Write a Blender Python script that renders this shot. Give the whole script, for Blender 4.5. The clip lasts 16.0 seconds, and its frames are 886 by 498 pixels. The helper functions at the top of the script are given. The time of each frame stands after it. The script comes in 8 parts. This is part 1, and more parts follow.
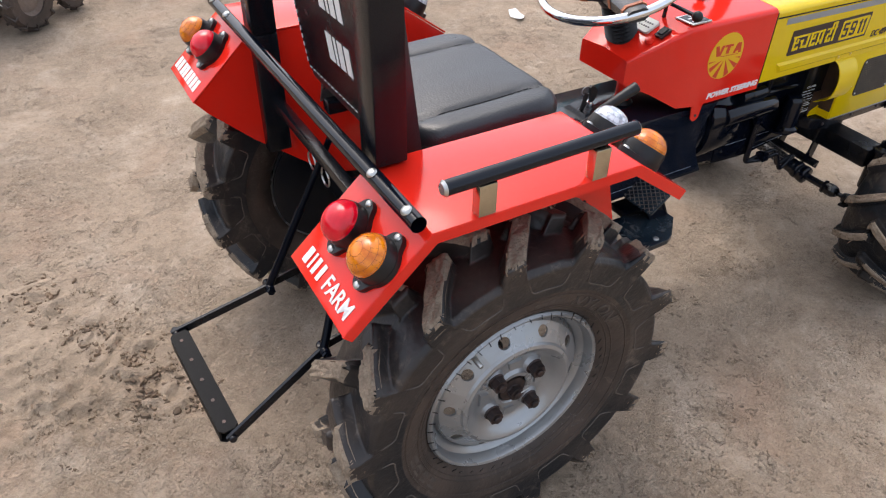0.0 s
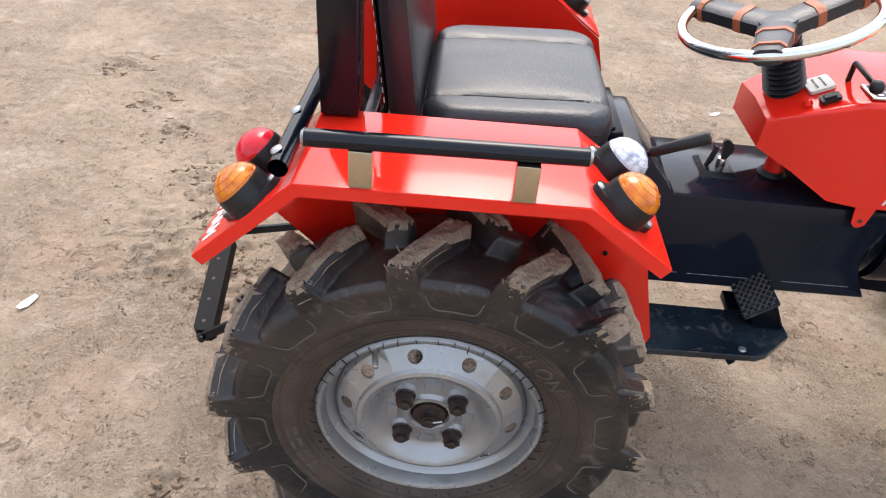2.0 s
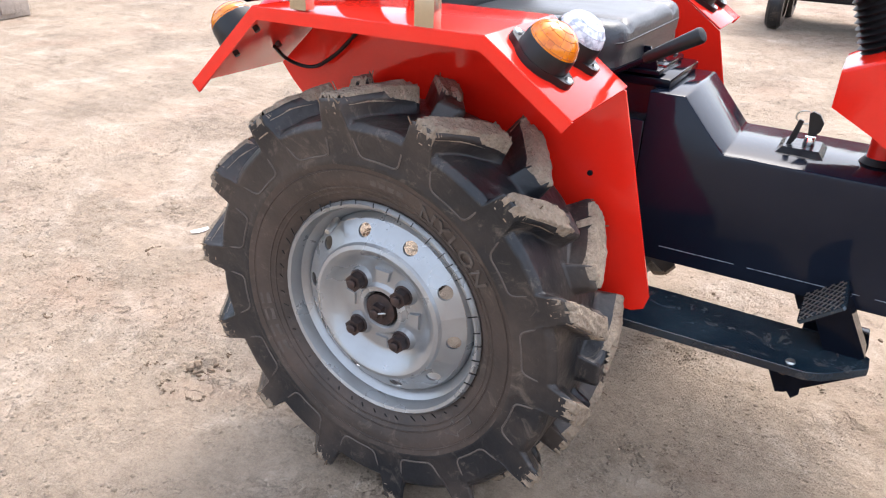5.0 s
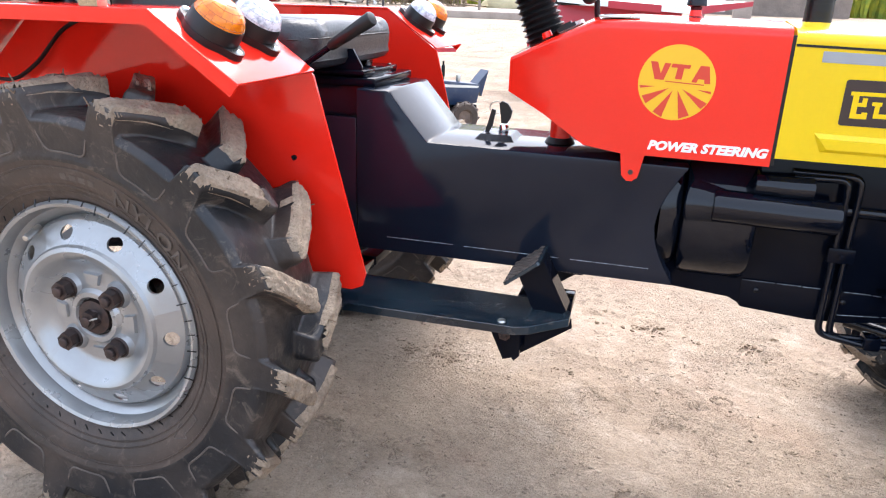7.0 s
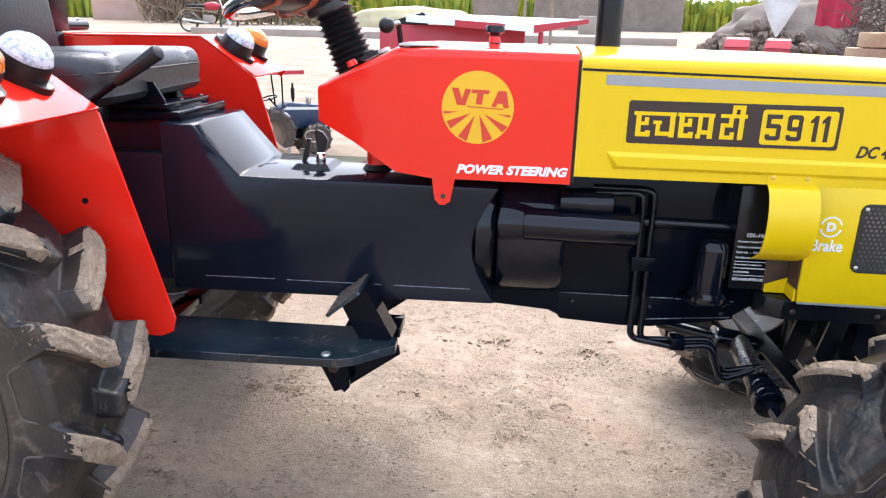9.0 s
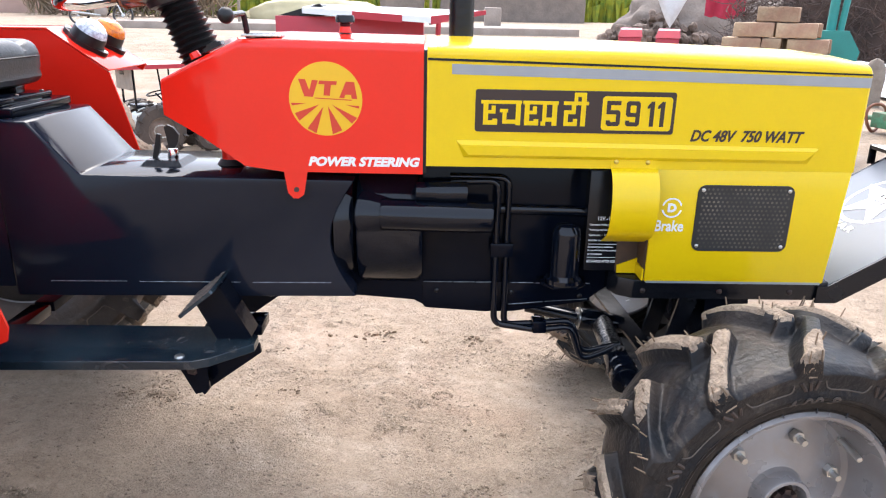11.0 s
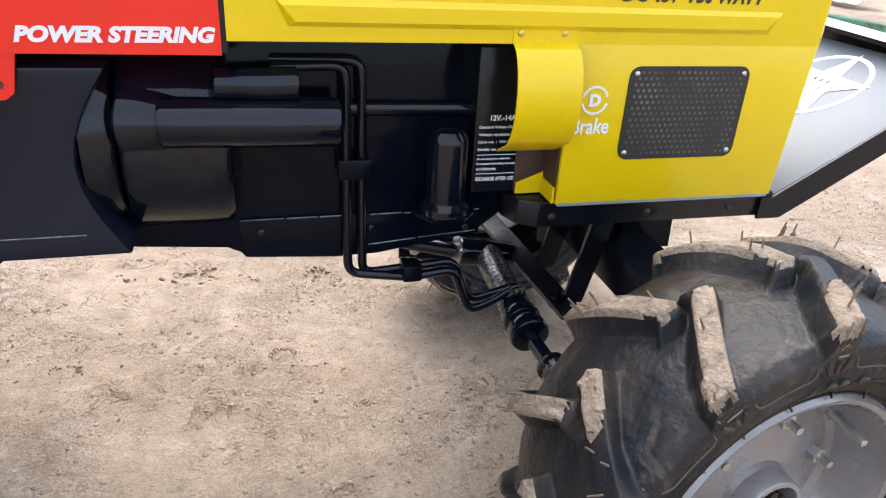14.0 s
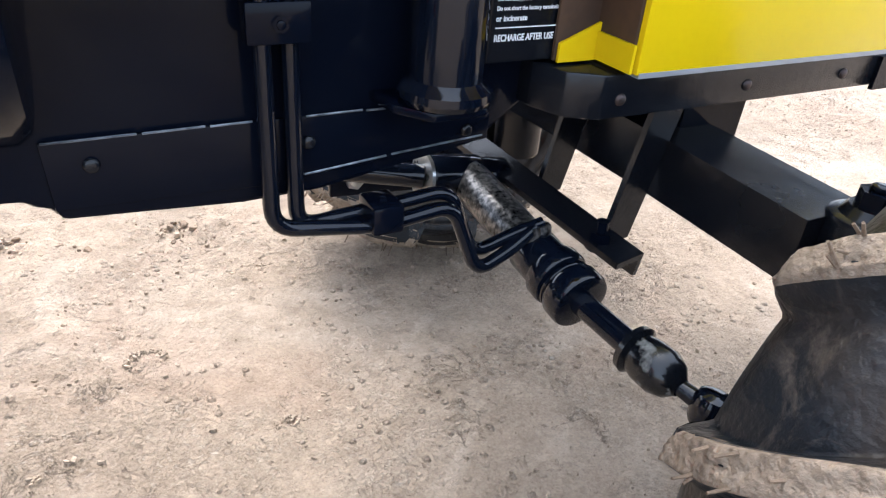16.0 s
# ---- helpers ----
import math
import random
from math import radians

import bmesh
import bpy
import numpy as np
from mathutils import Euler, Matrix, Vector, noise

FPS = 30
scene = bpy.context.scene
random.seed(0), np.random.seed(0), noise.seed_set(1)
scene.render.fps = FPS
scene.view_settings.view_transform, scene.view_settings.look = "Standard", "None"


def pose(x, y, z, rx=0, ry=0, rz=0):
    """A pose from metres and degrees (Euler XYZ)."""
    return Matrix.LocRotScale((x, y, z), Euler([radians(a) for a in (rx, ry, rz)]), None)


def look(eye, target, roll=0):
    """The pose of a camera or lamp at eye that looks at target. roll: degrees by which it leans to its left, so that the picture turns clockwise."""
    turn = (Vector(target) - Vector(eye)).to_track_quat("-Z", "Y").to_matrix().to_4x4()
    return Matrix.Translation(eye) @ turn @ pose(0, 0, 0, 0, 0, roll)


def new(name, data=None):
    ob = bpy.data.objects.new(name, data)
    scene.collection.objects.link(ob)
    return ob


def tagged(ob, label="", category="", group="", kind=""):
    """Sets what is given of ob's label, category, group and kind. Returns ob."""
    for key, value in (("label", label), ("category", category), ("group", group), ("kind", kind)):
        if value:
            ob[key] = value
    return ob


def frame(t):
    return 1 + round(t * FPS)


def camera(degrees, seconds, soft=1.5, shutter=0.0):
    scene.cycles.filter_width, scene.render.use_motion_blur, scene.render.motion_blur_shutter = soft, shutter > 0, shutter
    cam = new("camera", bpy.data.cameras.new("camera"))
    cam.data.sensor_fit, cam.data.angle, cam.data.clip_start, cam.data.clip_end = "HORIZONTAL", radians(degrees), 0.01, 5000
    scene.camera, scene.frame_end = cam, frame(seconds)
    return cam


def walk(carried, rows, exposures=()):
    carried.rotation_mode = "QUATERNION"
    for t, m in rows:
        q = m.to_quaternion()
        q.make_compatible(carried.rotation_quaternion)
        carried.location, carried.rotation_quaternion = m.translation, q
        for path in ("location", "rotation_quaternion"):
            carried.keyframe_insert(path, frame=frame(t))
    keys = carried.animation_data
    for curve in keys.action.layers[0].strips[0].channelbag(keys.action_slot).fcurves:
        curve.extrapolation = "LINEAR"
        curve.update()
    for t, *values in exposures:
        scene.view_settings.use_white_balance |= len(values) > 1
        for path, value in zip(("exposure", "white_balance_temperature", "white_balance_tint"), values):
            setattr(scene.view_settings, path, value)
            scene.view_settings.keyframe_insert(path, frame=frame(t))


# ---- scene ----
cam = camera(63.8, 16.0, soft=1.15)
PATH = [
    (0, (-0.546, -0.668, 1.305), (0.251, 0.702, 0.085), 1.0),
    (0.5, (-0.411, -0.731, 1.293), (0.163, 0.711, 0.032), 2.4),
    (1, (-0.264, -0.733, 1.315), (0.14, 0.804, 0.102), 2.1),
    (1.5, (-0.105, -0.734, 1.259), (0.096, 0.832, 0.032), 4.5),
    (2, (0.004, -0.72, 1.218), (-0.012, 0.869, 0.003), 4.8),
    (2.5, (0.083, -0.668, 1.195), (-0.113, 0.892, -0.041), 4.3),
    (3, (0.139, -0.654, 1.195), (-0.325, 0.811, -0.085), 2.6),
    (3.5, (0.29, -0.672, 1.181), (-0.31, 0.773, -0.065), 6.4),
    (3.7, (0.339, -0.682, 1.182), (-0.313, 0.75, -0.053), 6.1),
    (5.8, (0.621, -0.774, 0.775), (-0.291, 0.868, 0.086), 1.4),
    (6, (0.642, -0.766, 0.777), (-0.221, 0.91, 0.109), 1.5),
    (6.5, (0.706, -0.772, 0.791), (0.005, 0.977, 0.12), 1.5),
    (7, (0.742, -0.757, 0.787), (0.223, 1.056, 0.123), 2.0),
    (7.5, (0.753, -0.743, 0.786), (0.333, 1.098, 0.127), 1.6),
    (8, (0.782, -0.733, 0.788), (0.462, 1.137, 0.154), 1.4),
    (8.5, (0.798, -0.728, 0.793), (0.534, 1.157, 0.181), 1.8),
    (9, (0.826, -0.723, 0.805), (0.64, 1.172, 0.194), 1.3),
    (9.5, (0.866, -0.728, 0.815), (0.791, 1.176, 0.211), 1.6),
    (9.7, (0.872, -0.726, 0.81), (0.837, 1.176, 0.196), 1.7),
    (11.8, (0.938, -0.715, 0.804), (1.046, 1.177, 0.166), 1.0),
    (12, (0.939, -0.716, 0.809), (1.091, 1.171, 0.165), 1.2),
    (12.5, (0.963, -0.722, 0.81), (1.22, 1.154, 0.167), 0.5),
    (13, (0.989, -0.7, 0.799), (1.27, 1.152, 0.096), 0.4),
    (13.5, (0.995, -0.608, 0.794), (1.231, 1.214, 0.004), 0.6),
    (13.7, (0.978, -0.529, 0.779), (1.269, 1.279, -0.025), 1.2),
    (14, (0.938, -0.357, 0.717), (1.424, 1.368, -0.17), 3.5),
    (14.1, (0.929, -0.291, 0.701), (1.464, 1.384, -0.252), 4.1),
    (14.2, (0.923, -0.232, 0.674), (1.462, 1.335, -0.276), 3.8),
    (14.5, (0.917, -0.114, 0.586), (1.572, 1.491, -0.412), 4.3),
    (15, (0.917, -0.04, 0.534), (1.722, 1.482, -0.484), 5.1),
    (15.5, (0.921, -0.016, 0.526), (1.764, 1.491, -0.484), 5.1),
    (16, (0.929, -0.002, 0.538), (1.794, 1.484, -0.484), 4.9),
]
walk(cam, [(t, look(eye, target, roll)) for t, eye, target, roll in PATH], exposures=((0.0,1.40,6350,10),(1.5,1.68,6350,10),(3.7,1.85,6300,10),(5.8,2.40,6000,10),(7.5,2.44,6000,10),(9.5,2.31,5950,10),(12.5,2.09,6150,10),(13.1,1.99,6150,10),(13.9,2.15,6100,9),(14.5,2.62,5900,8),(15.5,2.66,5950,9),(16.0,2.68,5850,7)))

# ---- light ----
def make_world():
    """A bright hazy sky: the clear sky's gradient behind an even white veil."""
    w = bpy.data.worlds.new("sky")
    scene.world = w
    w.use_nodes = True
    nt = w.node_tree
    sky = nt.nodes.new("ShaderNodeTexSky")
    sky.sky_type = "NISHITA"
    sky.sun_disc = False
    sky.sun_elevation = radians(SUN_EL)
    sky.sun_rotation = radians(SUN_AZ)
    sky.air_density, sky.dust_density, sky.ozone_density = 0.7, 6.0, 1.0
    veil = nt.nodes.new("ShaderNodeMix")
    veil.data_type = "RGBA"
    veil.inputs[0].default_value = VEIL
    veil.inputs[7].default_value = (3.0, 3.15, 3.35, 1)
    nt.links.new(sky.outputs[0], veil.inputs[6])
    nt.links.new(veil.outputs[2], nt.nodes["Background"].inputs[0])
    nt.nodes["Background"].inputs[1].default_value = 0.15


VEIL = 0.55
SUN_EL = 58.0
SUN_AZ = 2.0      # clockwise from +y, as the sky's sun_rotation
make_world()
sun = new("sun", bpy.data.lights.new("sun", "SUN"))
sun.data.energy, sun.data.angle, sun.data.color = 0.37, radians(34), (1.0, 0.95, 0.88)
_a = radians(SUN_AZ)
_d = Vector((math.sin(_a) * math.cos(radians(SUN_EL)), math.cos(_a) * math.cos(radians(SUN_EL)), math.sin(radians(SUN_EL))))
sun.matrix_world = look(_d * 20, (0, 0, 0))


# ---- materials ----
def material(name, colour, rough=0.5, metal=0.0, other=None, scale=20.0, amount=0.5, fine=180.0, bump=0.0, bump_scale=120.0, coat=0.0, spot=0.0, trans=0.0, piece=0.0, grain=None, spec=0.5, dust=0.0, dust_scale=26.0):
    """A surface with a coarse and a fine variation of its colour, its gloss and its relief."""
    m = bpy.data.materials.new(name)
    m.use_nodes = True
    nt = m.node_tree
    n, l = nt.nodes, nt.links
    p = n["Principled BSDF"]
    tc = n.new("ShaderNodeTexCoord")
    a, b = n.new("ShaderNodeTexNoise"), n.new("ShaderNodeTexNoise")
    a.inputs["Scale"].default_value, a.inputs["Detail"].default_value = scale, 6
    b.inputs["Scale"].default_value, b.inputs["Detail"].default_value = fine, 3
    l.new(tc.outputs["Object"], a.inputs["Vector"])
    l.new(tc.outputs["Object"], b.inputs["Vector"])
    r1 = n.new("ShaderNodeValToRGB")
    r1.color_ramp.elements[0].position, r1.color_ramp.elements[1].position = 0.35 + spot, 0.68
    l.new(a.outputs["Fac"], r1.inputs[0])
    mix = n.new("ShaderNodeMix")
    mix.data_type = "RGBA"
    oc = other or tuple(c * 0.7 for c in colour)
    mix.inputs[6].default_value, mix.inputs[7].default_value = (*colour, 1), (*oc, 1)
    sc = n.new("ShaderNodeMath")
    sc.operation = "MULTIPLY"
    sc.inputs[1].default_value = amount
    l.new(r1.outputs[0], sc.inputs[0])
    l.new(sc.outputs[0], mix.inputs[0])
    m2 = n.new("ShaderNodeMix")
    m2.data_type, m2.blend_type = "RGBA", "MULTIPLY"
    m2.inputs[0].default_value = (0.04 if rough < 0.5 else 0.35) if grain is None else grain
    r2 = n.new("ShaderNodeValToRGB")
    r2.color_ramp.elements[0].position, r2.color_ramp.elements[1].position = 0.3, 0.6
    r2.color_ramp.elements[0].color = (0.6, 0.6, 0.6, 1)
    l.new(b.outputs["Fac"], r2.inputs[0])
    l.new(mix.outputs[2], m2.inputs[6])
    l.new(r2.outputs[0], m2.inputs[7])
    out = m2.outputs[2]
    if dust:
        d, dr, dm = n.new("ShaderNodeTexNoise"), n.new("ShaderNodeMapRange"), n.new("ShaderNodeMix")
        d.inputs["Scale"].default_value, d.inputs["Detail"].default_value, d.inputs["Roughness"].default_value, d.inputs["Distortion"].default_value = dust_scale, 9, 0.72, 1.2
        dr.inputs[1].default_value, dr.inputs[2].default_value, dr.inputs[4].default_value = 0.55, 0.80, dust
        dm.data_type = "RGBA"
        dm.inputs[7].default_value = (0.27, 0.215, 0.165, 1)
        l.new(tc.outputs["Object"], d.inputs["Vector"])
        l.new(d.outputs["Fac"], dr.inputs[0])
        l.new(dr.outputs[0], dm.inputs[0])
        l.new(out, dm.inputs[6])
        out = dm.outputs[2]
    if piece:
        oi, hs, ma = n.new("ShaderNodeObjectInfo"), n.new("ShaderNodeHueSaturation"), n.new("ShaderNodeMath")
        ma.operation = "MULTIPLY_ADD"
        ma.inputs[1].default_value, ma.inputs[2].default_value = piece, 1 - piece / 2
        l.new(oi.outputs["Random"], ma.inputs[0])
        l.new(ma.outputs[0], hs.inputs["Value"])
        l.new(out, hs.inputs["Color"])
        out = hs.outputs[0]
    l.new(out, p.inputs["Base Color"])
    mr = n.new("ShaderNodeMapRange")
    mr.inputs[3].default_value, mr.inputs[4].default_value = max(0.02, rough - 0.08), min(1.0, rough + 0.12)
    l.new(a.outputs["Fac"], mr.inputs[0])
    l.new(mr.outputs[0], p.inputs["Roughness"])
    p.inputs["Metallic"].default_value = metal
    p.inputs["Coat Weight"].default_value = coat
    p.inputs["Specular IOR Level"].default_value = spec
    p.inputs["Coat Roughness"].default_value = 0.06
    p.inputs["Transmission Weight"].default_value = trans
    if bump:
        c = n.new("ShaderNodeTexNoise")
        c.inputs["Scale"].default_value, c.inputs["Detail"].default_value = bump_scale, 5
        l.new(tc.outputs["Object"], c.inputs["Vector"])
        bp = n.new("ShaderNodeBump")
        bp.inputs["Strength"].default_value, bp.inputs["Distance"].default_value = 1.0, bump
        l.new(c.outputs["Fac"], bp.inputs["Height"])
        l.new(bp.outputs[0], p.inputs["Normal"])
    return m


RED = material("red_paint", (0.80, 0.022, 0.010), 0.06, other=(0.74, 0.020, 0.009), scale=9, amount=0.4, spec=0.5)
YELLOW = material("yellow_paint", (0.77, 0.545, 0.001), 0.2, other=(0.72, 0.49, 0.001), scale=7, amount=0.4, coat=0.15, bump=0.00015, bump_scale=16, spec=0.35)
BLACK = material("black_gloss_paint", (0.0024, 0.0037, 0.0084), 0.06, other=(0.0040, 0.0058, 0.0112), scale=14, amount=0.5, bump=0.0005, bump_scale=18, spec=0.12)
TUNNEL = material("navy_black_tunnel_paint", (0.0070, 0.0101, 0.0190), 0.07, other=(0.0100, 0.0134, 0.0228), scale=14, amount=0.5, bump=0.0005, bump_scale=18, spec=0.26)
SATIN = material("black_satin_paint", (0.0050, 0.0060, 0.0090), 0.22, other=(0.0105, 0.0118, 0.0150), scale=18, amount=0.5, bump=0.0006, bump_scale=60, spec=0.34)
DUSTY = material("black_dusty_paint", (0.0035, 0.010, 0.018), 0.20, other=(0.026, 0.044, 0.058), scale=9, amount=0.6, coat=0.2, bump=0.0006, bump_scale=70, spot=0.08, dust=0.55, dust_scale=22)
DUSTRUBBER = material("dusty_tyre_sidewall", (0.040, 0.0305, 0.0255), 0.48, other=(0.085, 0.060, 0.047), scale=11, amount=0.8, fine=90, bump=0.0012, bump_scale=110, spec=0.4, dust=0.45, dust_scale=34)
FRONTRUBBER = material("bluish_tyre_rubber", (0.0075, 0.0096, 0.0130), 0.42, other=(0.040, 0.030, 0.023), scale=10, amount=0.9, fine=60, bump=0.0016, bump_scale=150, spot=0.08, spec=0.26, dust=0.34, dust_scale=24)
FRONTSIDE = material("dark_front_sidewall", (0.0100, 0.0082, 0.0074), 0.5, other=(0.030, 0.022, 0.0175), scale=12, amount=0.9, fine=90, bump=0.0010, bump_scale=110, spec=0.28, dust=0.22, dust_scale=34)
RIDGE = material("dusty_mould_ridge", (0.115, 0.092, 0.076), 0.7, other=(0.06, 0.05, 0.043), scale=30, amount=0.8)
MOULD = material("moulded_rubber_letters", (0.105, 0.084, 0.070), 0.6, other=(0.050, 0.040, 0.034), scale=40, amount=0.8)
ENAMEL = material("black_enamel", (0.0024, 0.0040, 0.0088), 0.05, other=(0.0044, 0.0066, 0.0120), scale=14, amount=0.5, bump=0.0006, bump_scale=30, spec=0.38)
# pale broken colour: the glints along the weld seams, painted in
WELD = material("glinting_weld_line", (0.30, 0.33, 0.38), 0.3, metal=0.6, other=(0.02, 0.024, 0.03), scale=90, amount=0.9)
WORN = material("worn_black_paint", (0.012, 0.012, 0.013), 0.28, metal=0.5, other=(0.36, 0.34, 0.32), scale=200, amount=0.5, spot=0.10, bump=0.0006, bump_scale=140)
SCUFFED = material("scuffed_rubber", (0.004, 0.005, 0.007), 0.18, other=(0.42, 0.41, 0.38), scale=52, amount=0.75, spot=0.20, spec=0.5)
MATTE = material("matt_black_paint", (0.006, 0.006, 0.007), 0.55, other=(0.012, 0.012, 0.013), scale=20, amount=0.5, spec=0.15)
RUBBER = material("tyre_rubber", (0.0125, 0.0135, 0.0160), 0.36, other=(0.068, 0.051, 0.041), scale=7, amount=0.9, fine=90, bump=0.0012, bump_scale=90, spot=0.06, spec=0.42, grain=0.4, dust=0.55)
SOFT = material("black_rubber", (0.007, 0.007, 0.008), 0.38, other=(0.014, 0.014, 0.015), scale=30, amount=0.4, spec=0.4)
FRONTMUD = material("thin_dried_mud", (0.345, 0.268, 0.195), 0.97, other=(0.180, 0.135, 0.098), scale=42, amount=0.85, fine=240, bump=0.006, bump_scale=170, grain=0.6)
RIBBROWN = material("brown_dusty_rubber_rib", (0.060, 0.040, 0.031), 0.6, other=(0.030, 0.023, 0.020), scale=40, amount=0.8)
MUD = material("dried_mud", (0.335, 0.262, 0.188), 0.97, other=(0.21, 0.158, 0.115), scale=34, amount=0.8, fine=240, bump=0.006, bump_scale=140, grain=0.6)
CLOD = material("damp_clods", (0.375, 0.290, 0.210), 0.97, other=(0.285, 0.212, 0.150), scale=11, amount=0.8, fine=260, bump=0.003, bump_scale=220)
DAMP = material("damp_dark_mud", (0.235, 0.165, 0.110), 0.9, other=(0.150, 0.105, 0.070), scale=11, amount=0.8, fine=260, bump=0.003, bump_scale=220)
SILVER = material("silver_wheel_paint", (0.375, 0.385, 0.39), 0.27, metal=0.6, other=(0.31, 0.305, 0.30), scale=14, amount=0.6, bump=0.0007, bump_scale=45, dust=0.35, dust_scale=30)
GREYRIM = material("grey_wheel_paint", (0.33, 0.315, 0.315), 0.26, metal=0.4, other=(0.205, 0.178, 0.162), scale=10, amount=0.85, bump=0.0005, bump_scale=70, dust=0.5, dust_scale=22)
NUT = material("dark_steel_nut", (0.05, 0.042, 0.042), 0.42, metal=0.7, other=(0.11, 0.07, 0.06), scale=90, amount=0.7)
STEEL = material("zinc_steel", (0.62, 0.62, 0.60), 0.28, metal=0.95, other=(0.42, 0.40, 0.37), scale=60, amount=0.5)
CHROME = material("chrome", (0.82, 0.82, 0.82), 0.07, metal=1.0, other=(0.74, 0.74, 0.74), scale=20, amount=0.3)
POLISH = material("polished_steel_post", (0.56, 0.50, 0.38), 0.2, metal=1.0, other=(0.42, 0.36, 0.26), scale=40, amount=0.4)
LEATHER = material("black_seat_vinyl", (0.021, 0.024, 0.029), 0.3, other=(0.032, 0.036, 0.042), scale=12, amount=0.4, fine=420, bump=0.0007, bump_scale=240)
STITCH = material("seam_piping", (0.012, 0.012, 0.013), 0.5)
TAN = material("tan_leather_strap", (0.42, 0.13, 0.055), 0.5, other=(0.33, 0.10, 0.04), scale=60, amount=0.5, bump=0.0006, bump_scale=200)
WHITE = material("white_vinyl", (0.82, 0.82, 0.82), 0.4, other=(0.72, 0.72, 0.7), scale=40, amount=0.3)
DECAL_Y = material("yellow_vinyl", (0.80, 0.47, 0.01), 0.35, other=(0.72, 0.41, 0.01), scale=30, amount=0.3)
DECAL_R = material("red_vinyl", (0.62, 0.05, 0.02), 0.35, other=(0.55, 0.04, 0.02), scale=30, amount=0.3)
DECAL_K = material("dark_brown_vinyl", (0.030, 0.016, 0.012), 0.4, other=(0.04, 0.02, 0.015), scale=30, amount=0.3)
STRIPE = material("grey_reflective_tape", (0.33, 0.345, 0.36), 0.35, metal=0.3, other=(0.28, 0.29, 0.305), scale=40, amount=0.4)
BRASS = material("brass_screw", (0.75, 0.55, 0.12), 0.3, metal=0.9, other=(0.6, 0.42, 0.1), scale=60, amount=0.4)
CREAM = material("cream_plastic", (0.68, 0.68, 0.62), 0.45, other=(0.6, 0.6, 0.55), scale=50, amount=0.3)
RED_LENS = material("red_lens", (0.75, 0.003, 0.022), 0.05, other=(0.48, 0.0012, 0.012), scale=60, amount=0.7, spec=0.6)
ORANGE_LENS = material("amber_lens", (0.82, 0.25, 0.003), 0.08, other=(0.52, 0.105, 0.002), scale=70, amount=0.9, coat=0.3)
# the facets' bright and dark reflections are painted as patches of colour
CLEAR_LENS = material("clear_lens", (0.70, 0.75, 0.82), 0.06, other=(0.20, 0.23, 0.30), scale=120, amount=0.85, coat=0.5, spot=0.10)
RIB_AMBER = material("amber_lens_rib", (0.42, 0.095, 0.003), 0.12, coat=0.6)
RIB_CLEAR = material("clear_lens_rib", (0.42, 0.46, 0.54), 0.12, coat=0.6)
MESH_K = material("black_grille", (0.014, 0.014, 0.014), 0.4, other=(0.03, 0.028, 0.025), scale=40, amount=0.5)
HOLE = material("grille_hole_dust", (0.17, 0.15, 0.12), 0.9, other=(0.03, 0.03, 0.03), scale=25, amount=0.8)
RUST_IN = material("brown_primer", (0.22, 0.07, 0.03), 0.6, other=(0.12, 0.05, 0.03), scale=30, amount=0.6)
BOX_IN = material("dark_brown_box_inside", (0.040, 0.022, 0.014), 0.6, other=(0.10, 0.050, 0.022), scale=26, amount=0.6)
NOSEGREY = material("dark_grey_satin_paint", (0.150, 0.166, 0.195), 0.42, other=(0.178, 0.194, 0.224), scale=8, amount=0.5, bump=0.0003, bump_scale=20, spec=0.25)


